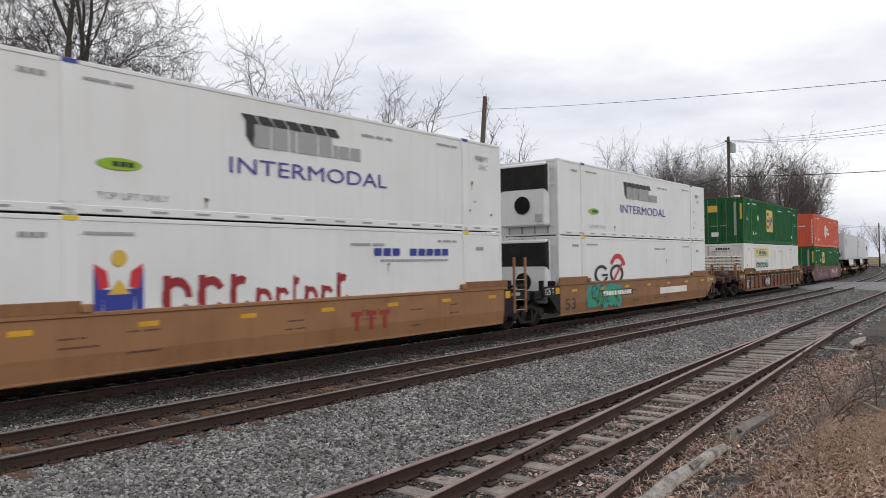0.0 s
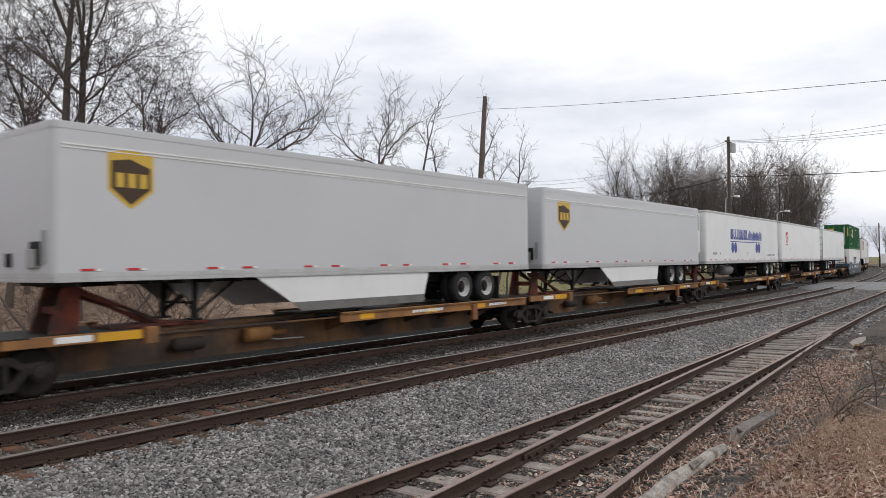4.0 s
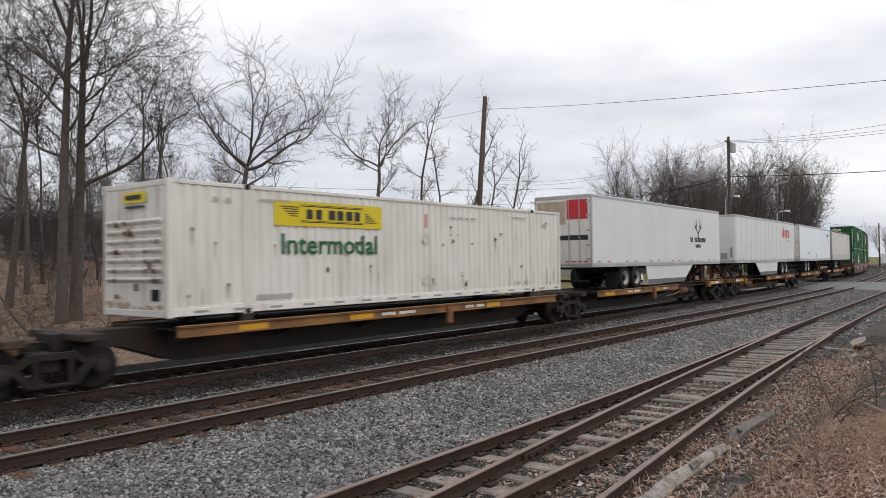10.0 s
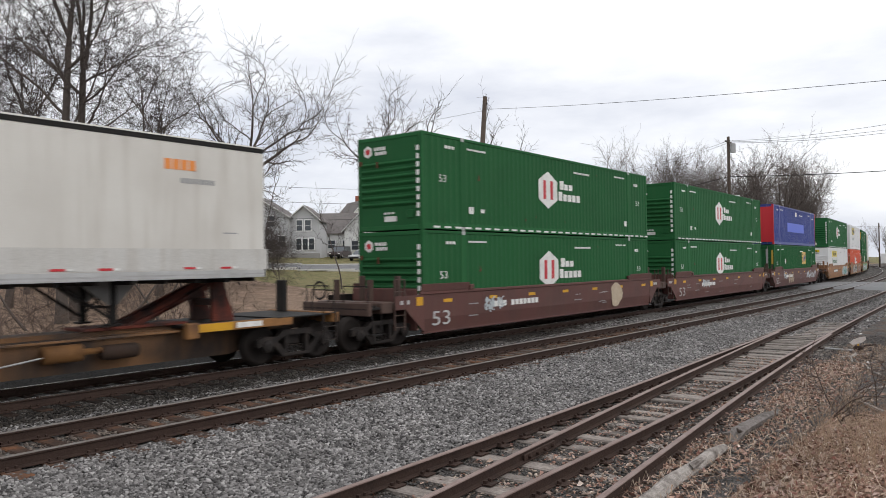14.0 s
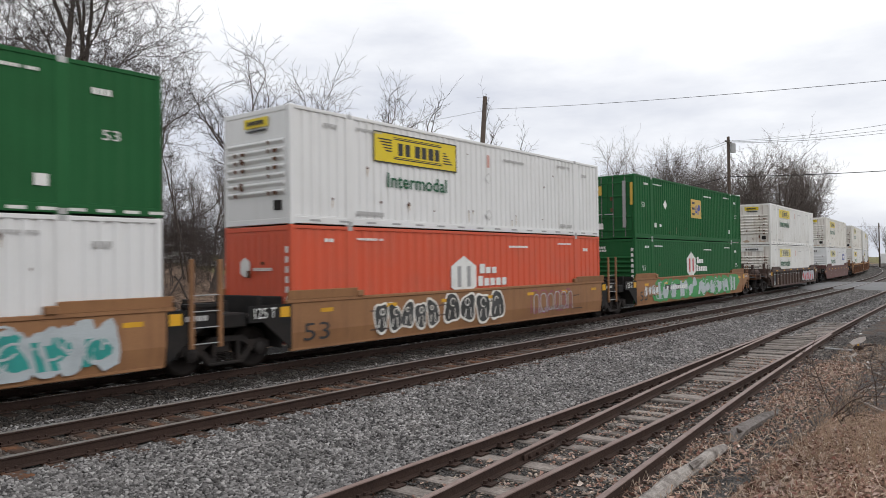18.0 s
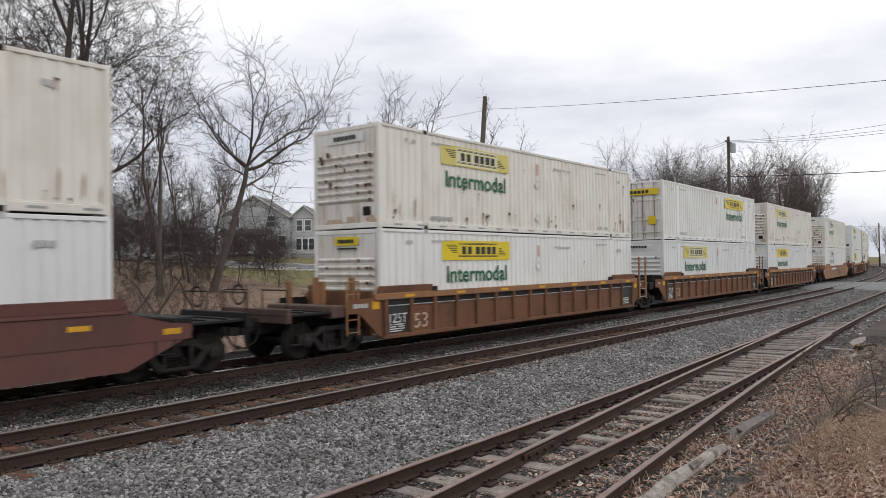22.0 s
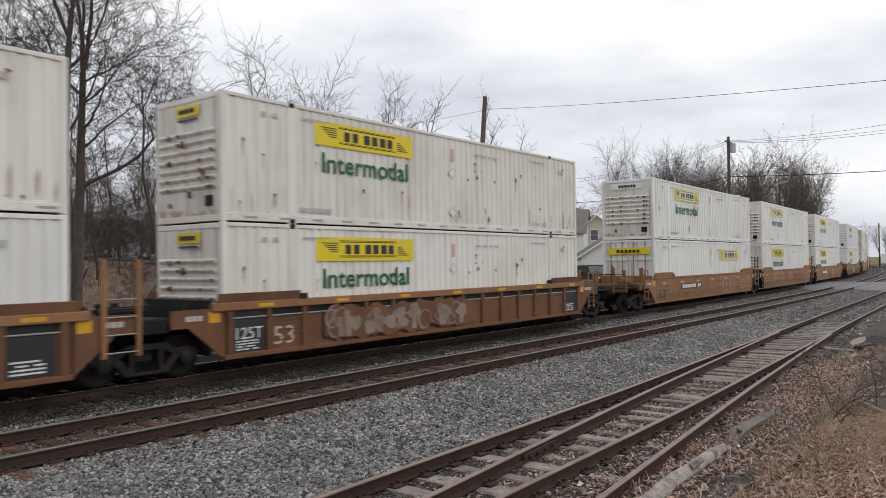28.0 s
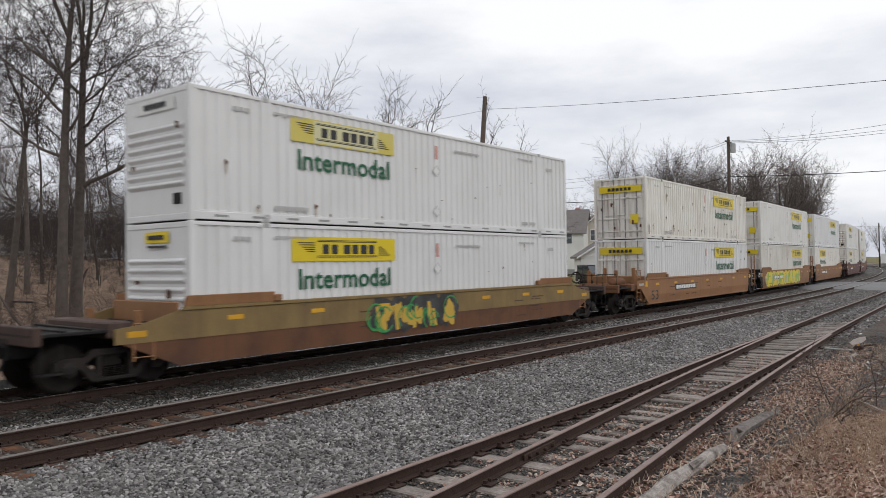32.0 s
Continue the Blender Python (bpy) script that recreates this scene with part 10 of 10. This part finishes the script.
def build_trackside():
    m_stone = island_mat("ballast_stone", [(0.042, 0.039, 0.039), (0.108, 0.102, 0.1), (0.172, 0.163, 0.16), (0.226, 0.215, 0.211), (0.40, 0.385, 0.375)])
    m_dark = island_mat("cinder_stone", [(0.0462, 0.0437, 0.0445), (0.084, 0.079, 0.0756), (0.122, 0.113, 0.105), (0.176, 0.151, 0.134)])
    m_leaf = island_mat("dead_leaf", [(0.15, 0.088, 0.066), (0.28, 0.165, 0.125), (0.38, 0.25, 0.19), (0.46, 0.35, 0.285), (0.25, 0.115, 0.092), (0.56, 0.47, 0.41)])

    def near_bed(rng, n):
        x = 2.0 + 30.0 * rng.random(n) ** 1.7
        y = 5.78 + 0.02 * x + (4.17 - 0.02 * x) * rng.random(n)
        out = [(a, b + (a > 20) * (a - 20) ** 2 / 1726, bed_z(a, b) + 0.014) for a, b in zip(x, y)]
        return np.array(out)

    def mid_bed(rng, n):
        x = 3.0 + 30.0 * rng.random(n) ** 1.5
        y = 11.85 + 1.45 * rng.random(n) ** 1.2
        return np.array([(a, b + (a > 20) * (a - 20) ** 2 / 1726, bed_z(a, b) + 0.012) for a, b in zip(x, y)])

    scatter_stones("ballast_stones", "loose grey ballast stones beside the rails", 74000, near_bed, 0.0265, m_stone, 1)
    scatter_stones("ballast_stones", "loose grey ballast stones between the main tracks", 17000, mid_bed, 0.024, m_stone, 2)
    m_rusty = island_mat("rust_dusted_stone", [(0.036, 0.0297, 0.027), (0.081, 0.063, 0.054), (0.126, 0.099, 0.0828), (0.198, 0.167, 0.144)])

    def rusty_bed(rng, n):
        x = 3.0 + 32.0 * rng.random(n) ** 1.5
        y = 10.22 + 1.36 * rng.random(n)
        return np.array([(a, b + (a > 20) * (a - 20) ** 2 / 1726, bed_z(a, b) + 0.002) for a, b in zip(x, y)])

    scatter_stones("ballast_stones", "rust-dusted ballast stones close to the rails", 8500, rusty_bed, 0.024, m_rusty, 7)
    # stones coloured brown-black to paint the shade beside the train
    m_shaded = island_mat("shaded_stone", [(0.010, 0.009, 0.008), (0.022, 0.019, 0.017), (0.038, 0.032, 0.028), (0.07, 0.06, 0.052)])

    def shaded_bed(rng, n):
        x = 3.0 + 32.0 * rng.random(n) ** 1.5
        y = 12.75 + 1.55 * rng.random(n) ** 0.7
        return np.array([(a, b + (a > 20) * (a - 20) ** 2 / 1726, bed_z(a, b) + 0.006) for a, b in zip(x, y)])

    scatter_stones("ballast_stones", "brown-black ballast stones painting the shade beside the train", 21000, shaded_bed, 0.024, m_shaded, 8)

    # oil-stained between the rails; the black also paints shade, out past the far shoulder
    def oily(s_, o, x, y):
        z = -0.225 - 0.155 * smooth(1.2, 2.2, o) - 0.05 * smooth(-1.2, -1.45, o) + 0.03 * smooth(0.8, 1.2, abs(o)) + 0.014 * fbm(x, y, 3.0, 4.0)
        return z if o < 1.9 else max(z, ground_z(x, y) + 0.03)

    tagged(part("oily_bed", strip([-25 + 0.5 * i for i in range(210)] + [80 + 5 * i for i in range(60)], [-1.45, -1.2, -1.0, -0.85, -0.75] + [-0.68 + 0.136 * i for i in range(11)] + [0.75, 0.85, 1.0, 1.2, 1.6, 2.0, 2.4, 2.8, 3.2, 3.6, 4.1, 4.6], oily), stones("oily_shaded_stone", (0.006, 0.006, 0.006), (0.024, 0.022, 0.020), 19.0), smooth=True), "oil-blackened ballast with the train's shade painted in", "ballast", kind="structure")

    def far_bed(rng, n):
        out = []
        for s_, o in zip(26.0 + 38.0 * rng.random(n) ** 1.3, -9.0 + 7.9 * rng.random(n)):
            x, y, t = line(s_, o)
            out.append((x, y, bed_z(x, y) + 0.004))
        return np.array(out)

    scatter_stones("ballast_stones", "grey ballast stones farther along the tracks", 24000, far_bed, 0.034, m_stone, 8)

    def far_siding(rng, n):
        out = []
        for x, o in zip(26.0 + 36.0 * rng.random(n), 2.6 * rng.random(n) - 1.3):
            y = 5.7 + (x - 26.0) * 0.041 + o
            out.append((x, y, siding_z(x, y) - 0.012))
        return np.array(out)

    scatter_stones("cinder_stones", "grey stones round the far siding", 9000, far_siding, 0.03, m_stone, 9)

    def siding_bed(rng, n):
        x = 3.0 + 24.0 * rng.random(n) ** 1.4
        y = 2.8 + 3.6 * rng.random(n)
        return np.array([(a, b + 0.03 * max(0, a - 12), siding_z(a, b + 0.03 * max(0, a - 12)) - 0.006) for a, b in zip(x, y)])

    scatter_stones("cinder_stones", "dark cinders between the siding rails", 34000, siding_bed, 0.0145, m_dark, 3)

    def bank(rng, n):
        out = []
        for i in range(n):
            x = -4.0 + 27.0 * rng.random() ** 0.9
            y = rng.gauss(1.2, 1.3)
            if y > 3.1:
                y = 6.2 - y
            if x > 12.0 + 2.0 * (2.6 - y) + 3.0 * fbm(x, y, 0.5, 2.0) and rng.random() < 0.85:
                x = 12.0 - 8.0 * rng.random()
            out.append((x, y, ground_z(x, y)))
        return out

    scatter_leaves("fallen_leaves", "brown fallen leaves on the bank", 22000, bank, 0.038, m_leaf, 4)

    def between(rng, n):
        out = []
        for i in range(n):
            x = 4.0 + 16.0 * rng.random()
            y = rng.choice((rng.gauss(3.15, 0.3), rng.gauss(3.5, 0.25), rng.uniform(2.8, 6.0), rng.gauss(4.6, 0.5))) + 0.03 * max(0, x - 12)
            out.append((x, y, siding_z(x, y) - 0.008))
        return out

    scatter_leaves("fallen_leaves", "brown fallen leaves among the siding rails", 6500, between, 0.034, m_leaf, 6)

    def scatter_straw(name, label, n, place, length, mat, seed):
        """Fallen straws and twigs: thin bent blades, all in one mesh."""
        rng = random.Random(seed)
        v, f = [], []
        for x, y, z in place(rng, n):
            a, h, w = rng.uniform(0, 6.28), length * rng.uniform(0.4, 1.3), rng.uniform(0.003, 0.006)
            c, d, k = math.cos(a), math.sin(a), len(v)
            b = rng.gauss(0, 0.25)
            up = abs(rng.gauss(0.03, 0.04))
            v += [(x - d * w, y + c * w, z + 0.012), (x + d * w, y - c * w, z + 0.012), (x + c * h * 0.5 + d * w, y + d * h * 0.5 - c * w, z + 0.02 + up), (x + c * h * 0.5 - d * w, y + d * h * 0.5 + c * w, z + 0.024 + up),
                  (x + (c - b * d) * h, y + (d + b * c) * h, z + 0.014)]
            f += [(k, k + 1, k + 2, k + 3), (k + 3, k + 2, k + 4)]
        me = bpy.data.meshes.new(name)
        me.from_pydata(v, [], f)
        me.materials.append(mat)
        return tagged(new(name, me), label, "straw", kind="stuff")

    m_straw = island_mat("fallen_straw", [(0.20, 0.125, 0.09), (0.33, 0.23, 0.165), (0.43, 0.33, 0.25), (0.52, 0.44, 0.36)])
    scatter_straw("fallen_straw", "dry straw and thin twigs lying on the leaves", 4200, bank, 0.22, m_straw, 14)

    def siding_side(rng, n):
        out = []
        for i in range(n):
            x = 4.0 + 20.0 * rng.random() ** 1.2
            y = rng.uniform(2.3, 3.5) + 0.05 * max(0, x - 12)
            out.append((x, y, bed_z(x, y) - 0.004))
        return out

    scatter_straw("fallen_twigs", "thin twigs and straw strewn beside the siding", 2600, siding_side, 0.16, m_straw, 15)
    scatter_leaves("fallen_leaves", "reddish fallen leaves and bark beside the siding", 2000, siding_side, 0.032, m_leaf, 16)
    m_chip = island_mat("bark_chip", [(0.20, 0.15, 0.12), (0.33, 0.26, 0.21), (0.45, 0.38, 0.32), (0.24, 0.12, 0.09)])

    def chips(rng, n):
        x = 4.0 + 16.0 * rng.random(n) ** 1.3
        y = 3.0 + 2.4 * rng.random(n)
        return np.array([(a, b + 0.03 * max(0, a - 12), siding_z(a, b + 0.03 * max(0, a - 12)) + 0.004) for a, b in zip(x, y)])

    scatter_stones("bark_chips", "pale chips of rotten wood between the siding rails", 2600, chips, 0.016, m_chip, 17)

    # the old log
    l = thing("log", "weathered grey log lying beside the siding", "log")
    pts = [(5.6, 3.06, -0.15), (6.6, 3.1, -0.13), (7.5, 3.13, -0.12), (8.1, 3.16, -0.10), (8.7, 3.17, -0.11), (9.4, 3.18, -0.10), (10.1, 3.2, -0.12)]
    part("timber", rough_tube(pts, [0.09, 0.10, 0.09, 0.10, 0.085, 0.095, 0.045], 4), M_LOG, l)
    part("knot", Geo().tube([(8.55, 3.12, -0.04), (8.65, 3.02, 0.05)], [0.05, 0.03], 8), M_LOG, l)
    s = thing("log", "splintered dark grey log half sunk among dry weeds", "log")
    part("timber", rough_tube([(10.35, 3.22, -0.16), (10.7, 3.26, -0.09), (11.4, 3.28, -0.10), (12.2, 3.28, -0.12), (13.1, 3.26, -0.16)], [0.06, 0.11, 0.10, 0.09, 0.05], 7), M_LOG_DARK, s)
    part("splinter", Geo().tube([(10.75, 3.22, -0.06), (10.4, 3.16, 0.06)], [0.05, 0.01], 6), M_LOG_DARK, s)
    part("splinter", Geo().tube([(10.8, 3.3, -0.08), (10.35, 3.34, -0.02)], [0.04, 0.008], 6), M_LOG_DARK, s)
    # lever of the points and its target
    x, y = 22.58, 3.66
    sw = thing("switch_stand", "low rusty switch stand with a pale target", "switch stand")
    part("base", Geo().box(x - 0.25, x + 0.55, y - 0.16, y + 0.16, -0.24, -0.13, 0.02), M_RAIL, sw)
    part("housing", Geo().box(x - 0.1, x + 0.2, y - 0.11, y + 0.11, -0.13, -0.02, 0.03), M_RAIL, sw)
    part("lever", Geo().tube([(x + 0.15, y, -0.06), (x + 0.9, y - 0.25, -0.05)], 0.025, 6), M_RAIL, sw)
    part("mast", Geo().tube([(x, y, -0.03), (x, y, 0.17)], 0.02, 6), M_YELLOW, sw)
    g = Geo()
    rim = [(-0.23, 0.05), (-0.12, 0.13), (0.08, 0.20), (0.20, 0.21), (0.22, 0.13), (0.10, 0.04), (-0.14, -0.01)]
    ux, uy = math.cos(YAW), -math.sin(YAW)
    pts = [(x - 0.03 + u * ux - k * uy, y + u * uy + k * ux, 0.02 + w) for k in (-0.006, 0.006) for u, w in rim]
    n = len(rim)
    g.add(pts, [tuple(range(n)), tuple(range(2 * n - 1, n - 1, -1))] + [(i, (i + 1) % n, n + (i + 1) % n, n + i) for i in range(n)])
    part("target", g, surface("faded_pale_target", (0.55, 0.50, 0.47), 0.6, alt=(0.42, 0.34, 0.30), scale=5.0), sw, "faded target plate")
    part("throw_rod", Geo().tube([(22.37, 3.74, -0.13), (22.66, 4.47, -0.14)], 0.03, 6), M_STEEL, sw)
    t = thing("stick", "bleached stick lying on the ground", "stick", "sticks by the siding")
    part("wood", Geo().tube([(20.74, 3.76, -0.14), (21.82, 3.30, -0.13)], [0.03, 0.018], 7), M_LOG, t)
    b = thing("marker_post", "short black post with a white cap", "post")
    part("post", Geo().tube([(11.2, 1.38, 0.0), (11.2, 1.38, 0.62)], 0.045, 10), M_DARK, b)
    part("cap", Geo().tube([(11.2, 1.38, 0.62), (11.2, 1.38, 0.70)], 0.05, 10), M_WHITEMARK, b)
    # sticks, planks and scraps
    rng = random.Random(12)
    for i, (px, py, ln, rz, m) in enumerate(((21.0, 3.5, 2.6, 8, M_LOG), (19.0, 2.9, 2.2, 20, M_LOG), (16.5, 2.4, 1.6, -15, M_LOG), (14.2, 2.1, 1.8, 35, M_LOG), (17.5, 2.0, 1.2, 60, M_STRAW))):
        st = thing("stick", "bleached stick lying on the ground", "stick", "sticks by the siding", at=pose(px, py, bed_z(px, py) + 0.03, 0, 0, rz))
        part("wood", Geo().tube([(-ln / 2, 0, 0), (-ln / 6, 0.06, 0.02), (ln / 5, -0.03, 0.01), (ln / 2, 0.05, 0.0)], [0.018, 0.021, 0.017, 0.008], 7), m, st)
    for i, (px, py) in enumerate(((19.8, 3.0), (27.0, 4.3), (33.0, 5.0), (22.0, 1.6))):
        r = thing("scrap", "pale scrap of litter by the siding", "litter", "litter by the siding", at=pose(px, py, bed_z(px, py) + 0.03, rng.uniform(-10, 10), rng.uniform(-10, 10), rng.uniform(0, 360)))
        part("piece", Geo().prism(blob(rng, 0, 0, 0.06, 0.035, 9, 0.4), 0.0, 0.02, "z"), M_WHITEMARK, r)
    # joint bars on the spur rail
    j = thing("joint_bar", "rusty bolted rail joint on the spur", "rail joint")
    part("bar", Geo().box(-0.45, 0.45, -0.055, -0.03, -0.13, -0.04, 0.01), M_RAIL, j)
    for k in range(4):
        part("bolt", Geo().turn([(0.025, 0.0), (0.025, -0.04), (0.0, -0.045)], (-0.33 + 0.22 * k, -0.055, -0.085), "y", 8), M_RAIL, j)
    j.matrix_world = pose(8.35, 4.31 + 0.76, 0, 0, 0, 5)
    # dry weeds and saplings on the bank
    rng = random.Random(77)
    kinds = []
    for k in range(4):
        st = Tubes()
        for i in range(12):
            p = Vector((rng.gauss(0, 0.22), rng.gauss(0, 0.22), -0.03))
            d = Vector((rng.gauss(0, 0.22), rng.gauss(0, 0.22), 1)).normalized()
            h = rng.uniform(0.35, 1.05)
            pts, rad, dirs = limb(rng, p, d, h, 0.006, 0.0025, 5, 0.09, -0.02)
            st.add(pts, rad, 4)
            for q in range(3):
                c = rng.randint(2, 5)
                p2, r2, d2 = limb(rng, Vector(pts[c]), side_dir(rng, dirs[c], rng.uniform(0.4, 0.9)), h * rng.uniform(0.12, 0.35), 0.0035, 0.002, 2, 0.2, 0.0)
                st.add(p2, r2, 3)
        kinds.append(st.mesh("stalk", M_STRAW))
    for i in range(40):
        x = rng.uniform(8.2, 15.0) if i < 26 else rng.gauss(10.6, 0.9)
        y = rng.gauss(1.9, 0.5) if x > 9 else rng.gauss(1.6, 0.4)
        if y > 2.6:
            y = 2.6 - rng.random() * 0.5
        w = thing("dry_weed", "clump of dry straw-coloured weed stalks", "weeds", "dry weeds on the bank", at=Matrix.Translation((x, y, ground_z(x, y))) @ pose(0, 0, 0, 0, 0, rng.uniform(0, 360)) @ Matrix.Scale(rng.uniform(0.3, 0.62), 4))
        part("stalk", kinds[i % 4], None, w)["kind"] = "stuff"
    br = brush_meshes(91, 4, 1.25, 0.3, -0.14)
    for i, (x, y, s) in enumerate(((12.9, 2.5, 1.0), (14.4, 2.4, 0.9), (16.5, 1.6, 0.8), (18.5, 2.2, 0.8))):
        b = thing("bush", "low leafless shrub on the bank", "bush", "shrubs on the bank", at=Matrix.Translation((x, y, ground_z(x, y))) @ pose(0, 0, 0, 0, 0, 70 * i) @ Matrix.Scale(s, 4))
        part("stem", br[0], None, b)["kind"] = "stuff"
        part("twig", br[1], None, b)["kind"] = "stuff"


DRIVER = []


def build_moving_car():
    c = car("dark blue estate car driving along the street", paint("dark_blue_paint", (0.035, 0.045, 0.06)), 0, 0, 0, "suv", 0)
    DRIVER.append(c)


build_ground()
build_beds()
build_train()
build_woods()
build_poles()
build_street()
build_trackside()
build_moving_car()
lay_track("track_main", "main track with worn rails under the train", main_path(0, -25, 900), M_POLISHED, M_TIE_OILY_SHADED, 0.5, ties_to=45.0)
lay_track("track_second", "empty rust-stained track beside the passing train", main_path(Y_SECOND - Y_MAIN, -25, 900), M_RAILHEAD, M_TIE_RUST, 0.5, ties_to=48.0)
lay_track("siding_track", "rusty siding track on weathered wooden ties", SIDING, M_RAILHEAD_OLD, M_TIE, 0.55, ties_to=32.0, tall=0.82)
lay_track("spur_track", "rusty spur track that joins the siding", SPUR, M_RAILHEAD_OLD, M_TIE, 2.2, tall=0.82)
motions()
